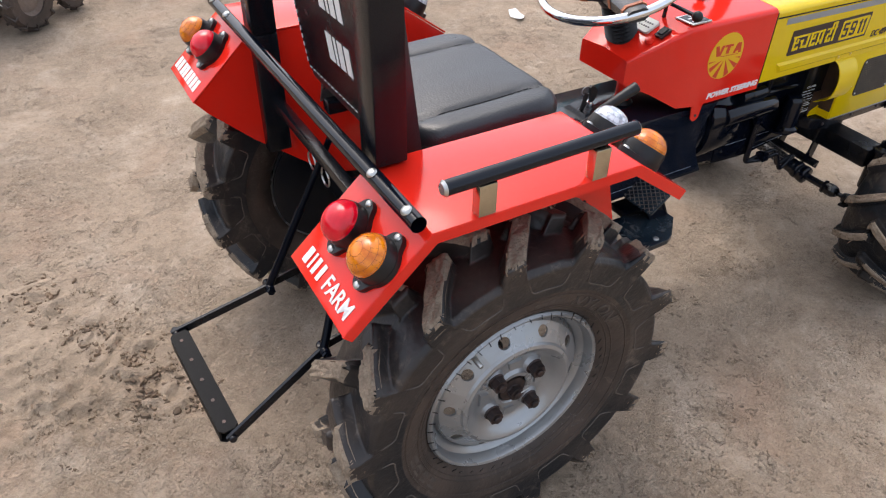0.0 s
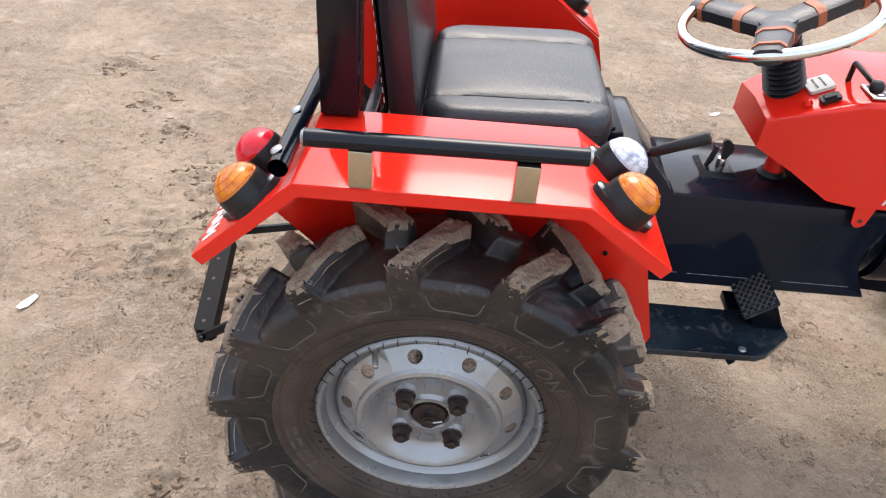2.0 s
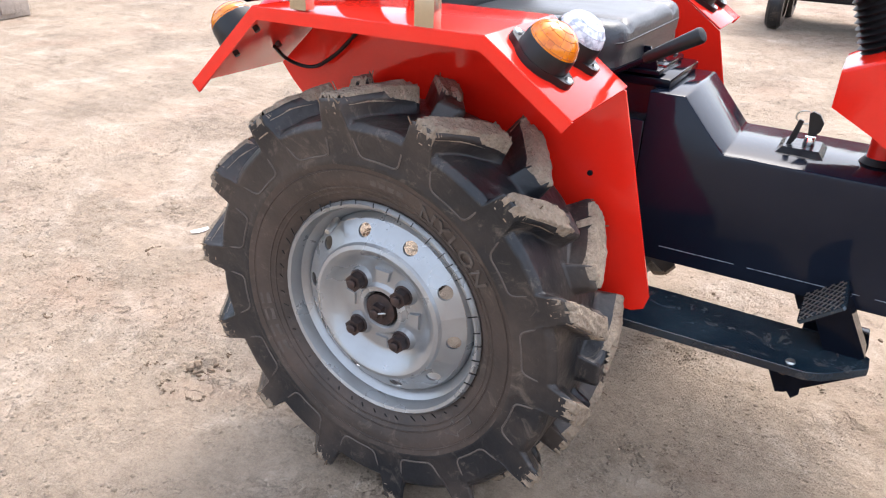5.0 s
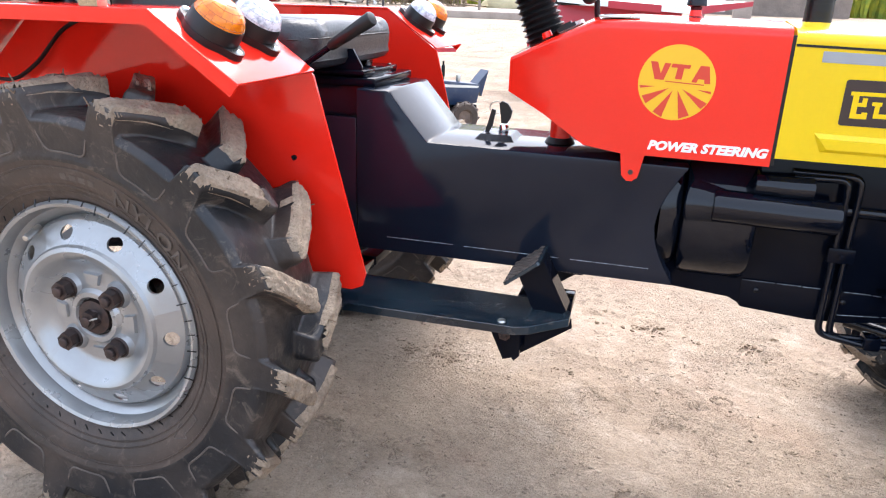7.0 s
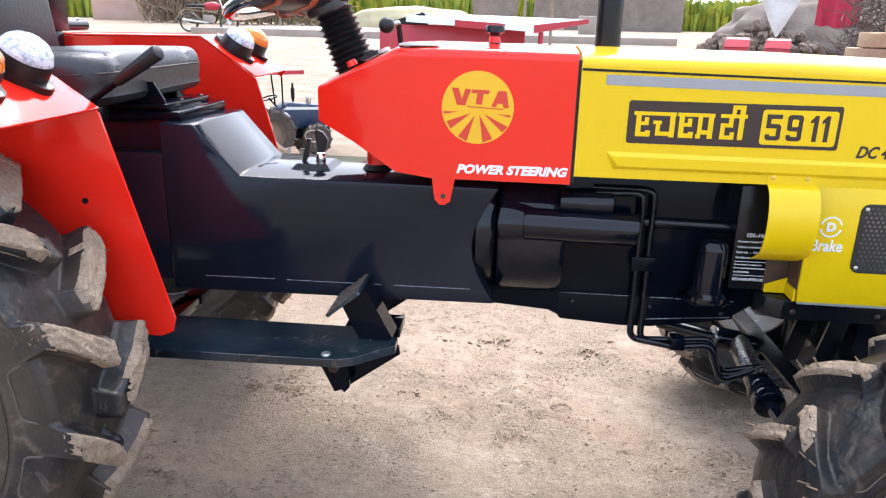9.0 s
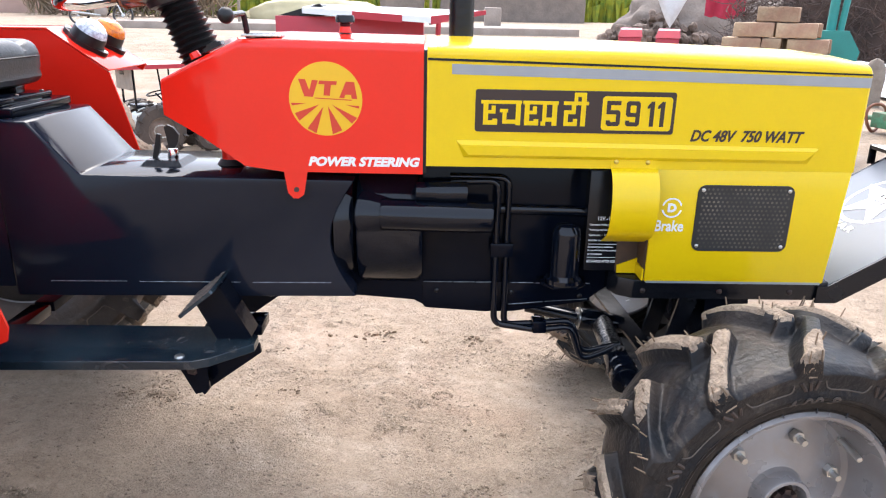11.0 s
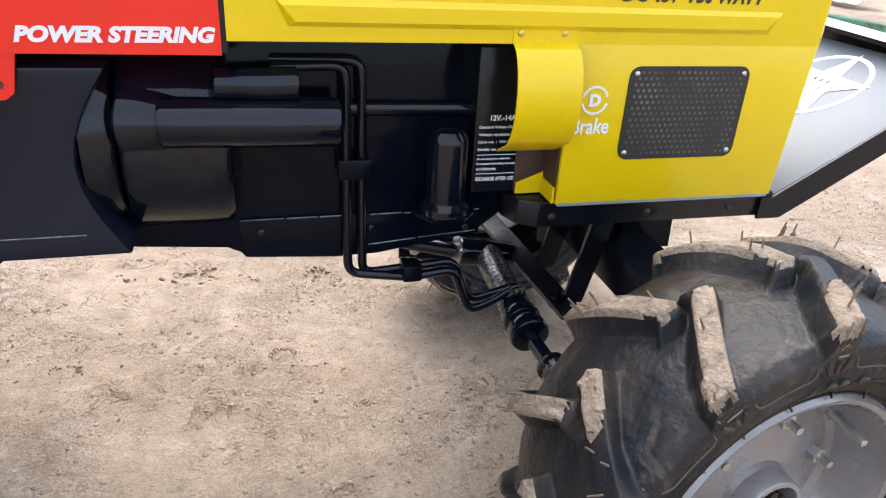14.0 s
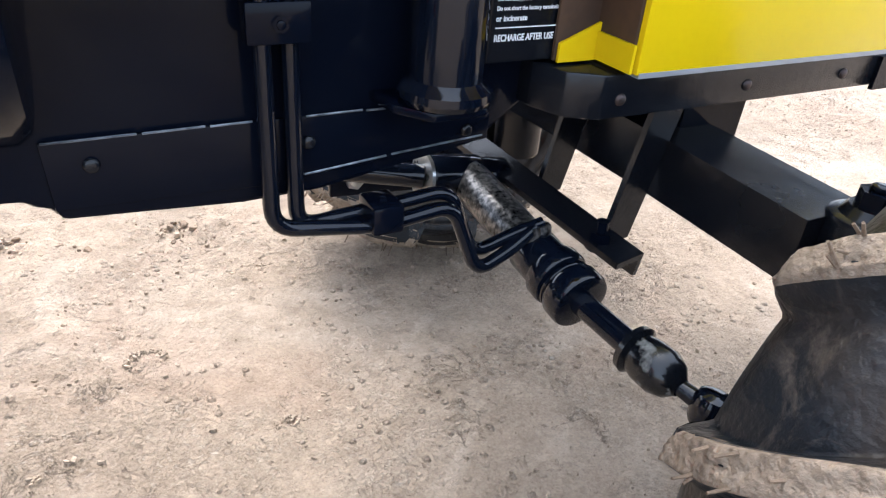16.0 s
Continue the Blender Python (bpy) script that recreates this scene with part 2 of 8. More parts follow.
def ground_material():
    """Trodden dry clay: pale dust, damp and reddish patches, a thin broken skin, peeling film and crumbs."""
    m = material("dry_earth", (0.395, 0.306, 0.223), 0.95, other=(0.295, 0.221, 0.157), scale=1.3, amount=0.75, fine=330, bump=0.0026, bump_scale=190, grain=0.40)
    nt = m.node_tree
    n, l = nt.nodes, nt.links
    p = n["Principled BSDF"]
    tc = next(k for k in n if k.type == "TEX_COORD")

    def noise_of(scale, detail, rough, distort=0.0):
        v = n.new("ShaderNodeTexNoise")
        v.inputs["Scale"].default_value, v.inputs["Detail"].default_value, v.inputs["Roughness"].default_value, v.inputs["Distortion"].default_value = scale, detail, rough, distort
        l.new(tc.outputs["Object"], v.inputs["Vector"])
        return v.outputs["Fac"]

    def ramp(src, a, b, ca, cb):
        r = n.new("ShaderNodeValToRGB")
        r.color_ramp.elements[0].position, r.color_ramp.elements[1].position = a, b
        r.color_ramp.elements[0].color, r.color_ramp.elements[1].color = (*ca, 1), (*cb, 1)
        l.new(src, r.inputs[0])
        return r.outputs[0]

    def times(a, b):
        k = n.new("ShaderNodeMix")
        k.data_type, k.blend_type = "RGBA", "MULTIPLY"
        k.inputs[0].default_value = 1.0
        l.new(a, k.inputs[6])
        l.new(b, k.inputs[7])
        return k.outputs[2]

    def toward(base, colour, fac):
        k = n.new("ShaderNodeMix")
        k.data_type = "RGBA"
        l.new(fac, k.inputs[0])
        l.new(base, k.inputs[6])
        k.inputs[7].default_value = (*colour, 1)
        return k.outputs[2]

    col = p.inputs["Base Color"].links[0].from_socket
    # pale dust smeared over the damp clay, and reddish trodden places
    col = toward(col, (0.51, 0.42, 0.335), ramp(noise_of(3.1, 9, 0.68, 0.8), 0.50, 0.72, (0, 0, 0), (0.75, 0.75, 0.75)))
    col = toward(col, (0.345, 0.225, 0.155), ramp(noise_of(2.3, 6, 0.6, 0.4), 0.54, 0.70, (0, 0, 0), (0.5, 0.5, 0.5)))
    col = toward(col, (0.225, 0.170, 0.118), ramp(noise_of(7.5, 9, 0.7, 0.6), 0.55, 0.70, (0, 0, 0), (0.55, 0.55, 0.55)))
    # mottling at the size of a finger and of a grain
    col = times(col, ramp(noise_of(26.0, 8, 0.72), 0.30, 0.70, (0.80, 0.79, 0.77), (1.12, 1.12, 1.12)))
    col = times(col, ramp(noise_of(120.0, 5, 0.7), 0.32, 0.66, (0.87, 0.86, 0.85), (1.07, 1.07, 1.07)))
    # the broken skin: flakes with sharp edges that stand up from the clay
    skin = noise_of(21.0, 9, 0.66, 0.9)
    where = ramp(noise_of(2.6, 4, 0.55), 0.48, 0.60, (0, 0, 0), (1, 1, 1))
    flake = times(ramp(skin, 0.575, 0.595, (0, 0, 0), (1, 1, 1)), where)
    # crevice shade is painted as a dark line round each flake
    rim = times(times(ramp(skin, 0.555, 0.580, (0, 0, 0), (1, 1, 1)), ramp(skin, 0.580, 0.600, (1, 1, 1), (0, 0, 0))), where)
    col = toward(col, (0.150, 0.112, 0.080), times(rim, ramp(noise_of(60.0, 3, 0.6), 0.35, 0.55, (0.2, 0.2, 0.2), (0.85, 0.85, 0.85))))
    # crumbs: small cells, thinned out by a patchy mask
    def cells(scale, lo, hi, mask_scale, a, b):
        vo = n.new("ShaderNodeTexVoronoi")
        vo.inputs["Scale"].default_value = scale
        l.new(tc.outputs["Object"], vo.inputs["Vector"])
        sep = n.new("ShaderNodeSeparateColor")
        l.new(vo.outputs["Color"], sep.inputs[0])
        few = ramp(sep.outputs[0], 0.55, 0.60, (0, 0, 0), (1, 1, 1))
        return times(times(ramp(vo.outputs["Distance"], lo, hi, (1, 1, 1), (0, 0, 0)), few), ramp(noise_of(mask_scale, 4, 0.6), a, b, (0, 0, 0), (1, 1, 1)))
    crumb = cells(70.0, 0.16, 0.34, 7.0, 0.46, 0.58)
    pebble = cells(27.0, 0.05, 0.11, 3.0, 0.54, 0.62)
    col = toward(col, (0.175, 0.132, 0.094), times(crumb, ramp(noise_of(90.0, 2, 0.5), 0.4, 0.6, (0.05, 0.05, 0.05), (0.40, 0.40, 0.40))))
    col = toward(col, (0.48, 0.42, 0.34), times(pebble, ramp(noise_of(15.0, 2, 0.5), 0.45, 0.55, (0, 0, 0), (0.8, 0.8, 0.8))))
    # a thin peeling film: small steps with crisp edges
    film = noise_of(64.0, 6, 0.62, 1.3)
    film_b = noise_of(150.0, 5, 0.66, 0.8)
    worn = ramp(noise_of(3.6, 5, 0.6), 0.44, 0.60, (0.12, 0.12, 0.12), (1, 1, 1))
    peel = times(ramp(film, 0.520, 0.545, (0, 0, 0), (1, 1, 1)), worn)
    chip = times(ramp(film_b, 0.560, 0.590, (0, 0, 0), (1, 1, 1)), worn)
    lip = times(times(ramp(film, 0.500, 0.520, (0, 0, 0), (1, 1, 1)), ramp(film, 0.520, 0.540, (1, 1, 1), (0, 0, 0))), worn)
    # shade painted dark along the film's steps, highlights painted as paler chips
    col = toward(col, (0.205, 0.150, 0.106), times(lip, ramp(noise_of(45.0, 3, 0.6), 0.45, 0.60, (0.0, 0.0, 0.0), (0.50, 0.50, 0.50))))
    col = toward(col, (0.50, 0.415, 0.33), times(chip, ramp(noise_of(30.0, 3, 0.6), 0.42, 0.60, (0.0, 0.0, 0.0), (0.5, 0.5, 0.5))))
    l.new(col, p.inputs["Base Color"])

    def bump(height, dist, under):
        b = n.new("ShaderNodeBump")
        b.inputs["Strength"].default_value, b.inputs["Distance"].default_value = 1.0, dist
        l.new(height, b.inputs["Height"])
        l.new(under, b.inputs["Normal"])
        return b.outputs[0]
    nrm = next(k for k in n if k.type == "BUMP").outputs[0]
    nrm = bump(noise_of(34, 10, 0.74), 0.009, nrm)
    nrm = bump(flake, 0.005, nrm)
    nrm = bump(peel, 0.0024, nrm)
    nrm = bump(chip, 0.0014, nrm)
    nrm = bump(crumb, 0.006, nrm)
    nrm = bump(pebble, 0.010, nrm)
    l.new(nrm, p.inputs["Normal"])
    return m


EARTH = ground_material()


def vary_by_island(m, low, high):
    """Gives every loose piece of a mesh its own shade."""
    n, l = m.node_tree.nodes, m.node_tree.links
    p = n["Principled BSDF"]
    src = p.inputs["Base Color"].links[0].from_socket
    g, r, hs = n.new("ShaderNodeNewGeometry"), n.new("ShaderNodeMapRange"), n.new("ShaderNodeHueSaturation")
    r.inputs[3].default_value, r.inputs[4].default_value = low, high
    l.new(g.outputs["Random Per Island"], r.inputs[0])
    l.new(r.outputs[0], hs.inputs["Value"])
    l.new(src, hs.inputs["Color"])
    l.new(hs.outputs[0], p.inputs["Base Color"])


vary_by_island(CLOD, 0.80, 1.22)
vary_by_island(DAMP, 0.65, 1.3)


# ---- building blocks ----
def finish(ob, bm, mats, smooth=35):
    me = bpy.data.meshes.new(ob if isinstance(ob, str) else ob.name)
    bmesh.ops.recalc_face_normals(bm, faces=bm.faces)
    if smooth:
        lim = radians(smooth)
        for f in bm.faces:
            f.smooth = True
        for e in bm.edges:
            if len(e.link_faces) != 2 or e.calc_face_angle(0) > lim:
                e.smooth = False
    bm.to_mesh(me)
    bm.free()
    for k in (mats if isinstance(mats, (list, tuple)) else [mats]):
        me.materials.append(k)
    return me


def part(name, bm, mats, parent, label="", smooth=35):
    """One bmesh as one mesh object under a thing or under a part."""
    ob = new(name, finish(name, bm, mats, smooth))
    ob.parent = parent
    if parent is not None:
        ob.matrix_parent_inverse = Matrix.Identity(4)
    return tagged(ob, label) if label else ob


def thing(name, label, category, group="", kind="", at=None):
    ob = new(name)
    if at is not None:
        ob.matrix_world = at
    return tagged(ob, label, category, group, kind)


def solid(name, bm, mats, label, category, group="", kind="", smooth=35):
    return tagged(new(name, finish(name, bm, mats, smooth)), label, category, group, kind)


def B():
    return bmesh.new()


def box(bm, x0, x1, y0, y1, z0, z1, bevel=0.0, m=None):
    r = bmesh.ops.create_cube(bm, size=1.0)
    vs = r["verts"]
    for v in vs:
        v.co = Vector((x0 + (v.co.x + 0.5) * (x1 - x0), y0 + (v.co.y + 0.5) * (y1 - y0), z0 + (v.co.z + 0.5) * (z1 - z0)))
    if bevel:
        es = list({e for v in vs for e in v.link_edges})
        k = bmesh.ops.bevel(bm, geom=es, offset=bevel, segments=2, profile=0.5, affect="EDGES")
        vs = [v for v in k["verts"]]
        vs = list({v for f in k["faces"] for v in f.verts} | set(vs))
    if m is not None:
        seen, todo = set(), list(vs)
        while todo:
            v = todo.pop()
            if v in seen or not v.is_valid:
                continue
            seen.add(v)
            todo += [e.other_vert(v) for e in v.link_edges]
        for v in seen:
            v.co = m @ v.co
    return bm


def prism(bm, poly, lo, hi, axis="y", bevel=0.0):
    """A flat outline, given in the two other axes in order, drawn out along the axis from lo to hi."""
    def p(a, b, c):
        return {"y": (a, c, b), "z": (a, b, c), "x": (c, a, b)}[axis]
    v0 = [bm.verts.new(p(a, b, lo)) for a, b in poly]
    v1 = [bm.verts.new(p(a, b, hi)) for a, b in poly]
    fs = [bm.faces.new(v0), bm.faces.new(list(reversed(v1)))]
    k = len(poly)
    for i in range(k):
        fs.append(bm.faces.new([v0[i], v1[i], v1[(i + 1) % k], v0[(i + 1) % k]]))
    if bevel:
        bmesh.ops.recalc_face_normals(bm, faces=fs)
        es = list({e for f in fs for e in f.edges})
        bmesh.ops.bevel(bm, geom=es, offset=bevel, segments=2, profile=0.5, affect="EDGES")
    return bm


def rod(bm, a, b, r0, r1=None, n=20, caps=True, rounded=0.0):
    """A round bar from a to b."""
    a, b = Vector(a), Vector(b)
    r1 = r0 if r1 is None else r1
    w = (b - a).normalized()
    u = w.orthogonal().normalized()
    v = w.cross(u)
    L = (b - a).length
    st = [(0.0, r0), (L, r1)]
    if rounded:
        st = [(0.0, r0 - rounded), (rounded * 0.3, r0 - rounded * 0.3), (rounded, r0), (L - rounded, r1), (L - rounded * 0.3, r1 - rounded * 0.3), (L, r1 - rounded)]
    rings = [[bm.verts.new(a + w * s + (u * math.cos(t) + v * math.sin(t)) * r) for t in (2 * math.pi * i / n for i in range(n))] for s, r in st]
    for p, q in zip(rings, rings[1:]):
        for i in range(n):
            bm.faces.new([p[i], p[(i + 1) % n], q[(i + 1) % n], q[i]])
    if caps:
        bm.faces.new(list(reversed(rings[0])))
        bm.faces.new(rings[-1])
    return bm


def rounded_path(pts, radius, seg=6):
    pts = [Vector(p) for p in pts]
    out = [pts[0]]
    for p, q, s in zip(pts, pts[1:], pts[2:]):
        d0, d1 = (p - q), (s - q)
        r = min(radius, d0.length * 0.48, d1.length * 0.48)
        a, b = q + d0.normalized() * r, q + d1.normalized() * r
        for i in range(seg + 1):
            t = i / seg
            out.append(a * (1 - t) ** 2 + q * 2 * t * (1 - t) + b * t * t)
    return out + [pts[-1]]


def pipe(bm, pts, r, radius=0.02, n=12, closed=False, radii=None):
    """A round tube along a bent path."""
    path = rounded_path(pts, radius) if radius else [Vector(p) for p in pts]
    k = len(path)
    rings, u = [], None
    for i, p in enumerate(path):
        a, b = (path[i - 1], path[(i + 1) % k]) if closed else (path[max(0, i - 1)], path[min(k - 1, i + 1)])
        w = (b - a).normalized()
        u = (w.orthogonal() if u is None else (u - w * u.dot(w))).normalized()
        v = w.cross(u)
        q = radii[i] if radii else r
        rings.append([bm.verts.new(p + (u * math.cos(t) + v * math.sin(t)) * q) for t in (2 * math.pi * j / n for j in range(n))])
    for i in range(k if closed else k - 1):
        p, q = rings[i], rings[(i + 1) % k]
        for j in range(n):
            bm.faces.new([p[j], p[(j + 1) % n], q[(j + 1) % n], q[j]])
    if not closed:
        bm.faces.new(list(reversed(rings[0])))
        bm.faces.new(rings[-1])
    return bm


def lathe(bm, prof, n=64, m=None, closed=False, a0=0.0, a1=2 * math.pi):
    """A profile of (radius, y) turned round the y axis; angle 0 is up and grows towards +x."""
    m = m or Matrix.Identity(4)
    full = a1 - a0 > 6.28
    cnt = n if full else n + 1
    rings = [[bm.verts.new(m @ Vector((r * math.sin(t), y, r * math.cos(t)))) for t in (a0 + (a1 - a0) * i / n for i in range(cnt))] for r, y in prof]
    pairs = list(zip(rings, rings[1:])) + ([(rings[-1], rings[0])] if closed else [])
    for p, q in pairs:
        for i in range(n):
            bm.faces.new([p[i], p[(i + 1) % cnt], q[(i + 1) % cnt], q[i]])
    return bm


def plate(bm, poly, place, thick):
    """A flat outline of (a, b) points carried by place(a, b, c); c runs from 0 to thick."""
    v0 = [bm.verts.new(place(a, b, 0.0)) for a, b in poly]
    v1 = [bm.verts.new(place(a, b, thick)) for a, b in poly]
    bm.faces.new(v0)
    bm.faces.new(list(reversed(v1)))
    k = len(poly)
    for i in range(k):
        bm.faces.new([v0[i], v1[i], v1[(i + 1) % k], v0[(i + 1) % k]])
    return bm


def round_rect(w, h, r, n=5):
    out = []
    for cx, cy, a in ((w / 2 - r, h / 2 - r, 0), (-w / 2 + r, h / 2 - r, 90), (-w / 2 + r, -h / 2 + r, 180), (w / 2 - r, -h / 2 + r, 270)):
        out += [(cx + r * math.cos(radians(a + 90 * i / n)), cy + r * math.sin(radians(a + 90 * i / n))) for i in range(n + 1)]
    return out


def lettering(string, size, shear=0.0, bold=0.0, depth=0.0006, spacing=1.0):
    """Words in the built-in font as a bmesh in the plane of x and y, from the origin on."""
    cu = bpy.data.curves.new("words", "FONT")
    cu.body, cu.size, cu.shear, cu.offset, cu.extrude, cu.space_character = string, size, shear, bold, depth, spacing
    cu.resolution_u = 3
    ob = bpy.data.objects.new("words", cu)
    scene.collection.objects.link(ob)
    me = bpy.data.meshes.new_from_object(ob.evaluated_get(bpy.context.evaluated_depsgraph_get()))
    bm = bmesh.new()
    bm.from_mesh(me)
    bpy.data.objects.remove(ob)
    bpy.data.curves.remove(cu)
    bpy.data.meshes.remove(me)
    return bm


def fit_words(bm, width, height):
    xs, ys = [v.co.x for v in bm.verts], [v.co.y for v in bm.verts]
    x0, y0, sx, sy = min(xs), min(ys), width / (max(xs) - min(xs)), height / (max(ys) - min(ys))
    for v in bm.verts:
        v.co.x, v.co.y = (v.co.x - x0) * sx, (v.co.y - y0) * sy
    return bm


def carry(bm, place):
    for v in bm.verts:
        v.co = place(v.co.x, v.co.y, v.co.z)
    return bm


def on_side(x, z, y):
    """Carries (a, b, c) onto an upright face that looks to -y."""
    return lambda a, b, c: Vector((x + a, y - c, z + b))


def jitter(bm, amp, scale, seed=0.0):
    for v in bm.verts:
        v.co += noise.noise_vector(v.co * scale + Vector((seed, seed * 0.7, -seed))) * amp


def hexnut(bm, c, axis, r, h):
    rod(bm, c, Vector(c) + Vector(axis).normalized() * h, r, n=6)
    rod(bm, Vector(c) + Vector(axis).normalized() * h, Vector(c) + Vector(axis).normalized() * (h * 1.35), r * 0.55, n=10, rounded=r * 0.12)
    return bm


def screw(bm, c, axis, r):
    """A domed screw head with a slot."""
    c, w = Vector(c), Vector(axis).normalized()
    u = w.orthogonal().normalized()
    v = w.cross(u)
    rings = [[bm.verts.new(c + w * (r * 0.55 * math.sin(s)) + (u * math.cos(t) + v * math.sin(t)) * (r * math.cos(s))) for t in (2 * math.pi * i / 14 for i in range(14))] for s in (0, 0.5, 1.0)]
    for p, q in zip(rings, rings[1:]):
        for i in range(14):
            bm.faces.new([p[i], p[(i + 1) % 14], q[(i + 1) % 14], q[i]])
    bm.faces.new(rings[-1])
    return bm


# ---- ground ----
def gz(x, y):
    """The height of the yard: level round the tractor, rising a little away from it."""
    return 0.015 * max(0.0, min(y, 60.0) - 3.0)


def graded(lo, hi, step, far):
    a = list(np.arange(lo, hi, step))
    s, x = step, hi
    while x < far:
        a.append(x)
        s *= 1.16
        x += s
    s, x = step, lo - step
    while x > -far:
        a.insert(0, x)
        s *= 1.16
        x -= s * 1.0
    return [-far] + a + [far]


TRAIL = [(-0.50, 0.58), (-0.56, 0.78), (-0.62, 0.86), (-0.74, 1.06), (-0.80, 1.14), (-0.97, 1.42), (-1.12, 1.62), (-1.34, 1.88)]
# places where the skin of the earth is broken and lifted: x, y, half length, half width
CRUST = [(x, y, 0.050, 0.055) for x, y in TRAIL] + [(0.32, 0.69, 0.07, 0.03), (-0.51, 0.04, 0.05, 0.05), (-0.58, 0.63, 0.06, 0.06), (-0.60, 0.75, 0.06, 0.05), (-0.68, 0.95, 0.06, 0.05), (-0.76, 0.72, 0.14, 0.14), (1.114, 0.377, 0.06, 0.04), (1.035, 0.274, 0.05, 0.03), (0.40, 0.297, 0.03, 0.018), (0.234, 0.318, 0.025, 0.018), (0.93, 0.69, 0.03, 0.02), (1.07, 0.53, 0.035, 0.02), (0.62, 1.05, 0.12, 0.04), (0.84, 1.02, 0.14, 0.045), (1.05, 0.98, 0.12, 0.04)]


def lifted(x, y):
    """How far the broken skin of the earth stands up at a place: plateaus with sharp, ragged edges."""
    w = 0.0
    for cx, cy, lx, ly in CRUST:
        a, b = (x - cx) / lx, (y - cy) / ly
        if abs(a) < 2.2 and abs(b) < 2.2:
            w = max(w, math.exp(-0.7 * (a * a + b * b)))
    q = Vector((x, y, 0.7))
    if w < 0.05:
        k = noise.noise(q * 1.7) + 0.05
        if k < 0:
            return 0.0
        return 0.0034 * min(1.0, k * 4) * min(1.0, max(0.0, (noise.noise(Vector((x * 17, y * 26, 2.0))) + 0.4 * noise.noise(q * 60) - 0.24) * 9))
    s = noise.noise(Vector((x * 19, y * 27, 5.0))) + 0.55 * noise.noise(q * 48)
    if x < -0.3:
        w *= 2.1
    return w * (0.0075 * min(1.0, max(0.0, (s - 0.12) * 8)) - 0.0030 * min(1.0, max(0.0, (-s - 0.25) * 5)))


def build_ground():
    xs, ys = graded(-1.45, 2.15, 0.009, 400.0), graded(-0.6, 2.0, 0.009, 400.0)
    verts = []
    for y in ys:
        for x in xs:
            q = Vector((x, y, 0))
            near = 1.0 if abs(x) < 12 and -8 < y < 14 else 0.0
            h = 0.006 * noise.noise(q * 1.3) + 0.004 * noise.noise(q * 4.1)
            if near:
                rough = 0.5 + 0.5 * noise.noise(q * 0.9 + Vector((3.1, 0, 0)))
                if x < -0.2:
                    rough = min(1.4, rough + 0.5)
                h += rough * (0.0035 * noise.noise(q * 13) + 0.0028 * noise.noise(q * 29))
                c = noise.noise(q * 6.3 + Vector((0, 7.7, 0)))
                if c > 0.32:
                    h += min(1.0, (c - 0.32) * 6) * 0.006 * rough * (0.6 + noise.noise(q * 40))
            if near:
                h += lifted(x, y)
            verts.append((x, y, gz(x, y) + h - 0.004))
    k = len(xs)
    faces = [(j * k + i, j * k + i + 1, (j + 1) * k + i + 1, (j + 1) * k + i) for j in range(len(ys) - 1) for i in range(k - 1)]
    me = bpy.data.meshes.new("ground")
    me.from_pydata(verts, [], faces)
    for f in me.polygons:
        f.use_smooth = True
    me.materials.append(EARTH)
    tagged(new("ground", me), "dry trodden tan earth yard with scuffed clods", "ground", kind="structure")


build_ground()


def clod_mesh(verts, faces, c, r, rnd, flat, slim=0.7):
    """One crumb or flake of earth: an uneven tilted six-sided lump."""
    b = len(verts)
    a0 = rnd.random() * 6.28
    ca, sa = math.cos(a0), math.sin(a0)
    tx, ty = rnd.gauss(0, 0.12), rnd.gauss(0, 0.12)
    ring = [(r * rnd.uniform(0.65, 1.15) * math.cos(i * 1.047), r * slim * rnd.uniform(0.5, 1.1) * math.sin(i * 1.047)) for i in range(6)]
    ring = [(x * ca - y * sa, x * sa + y * ca) for x, y in ring]
    for s, z in ((1.0, -0.002), (0.78, r * flat)):
        for x, y in ring:
            verts.append((c[0] + x * s, c[1] + y * s, c[2] + z * rnd.uniform(0.6, 1.3) + (x * tx + y * ty if s < 1 else 0)))
    verts.append((c[0], c[1], c[2] + r * flat * 1.1))
    for i in range(6):
        j = (i + 1) % 6
        faces.append((b + i, b + j, b + 6 + j, b + 6 + i))
        faces.append((b + 6 + i, b + 6 + j, b + 12))


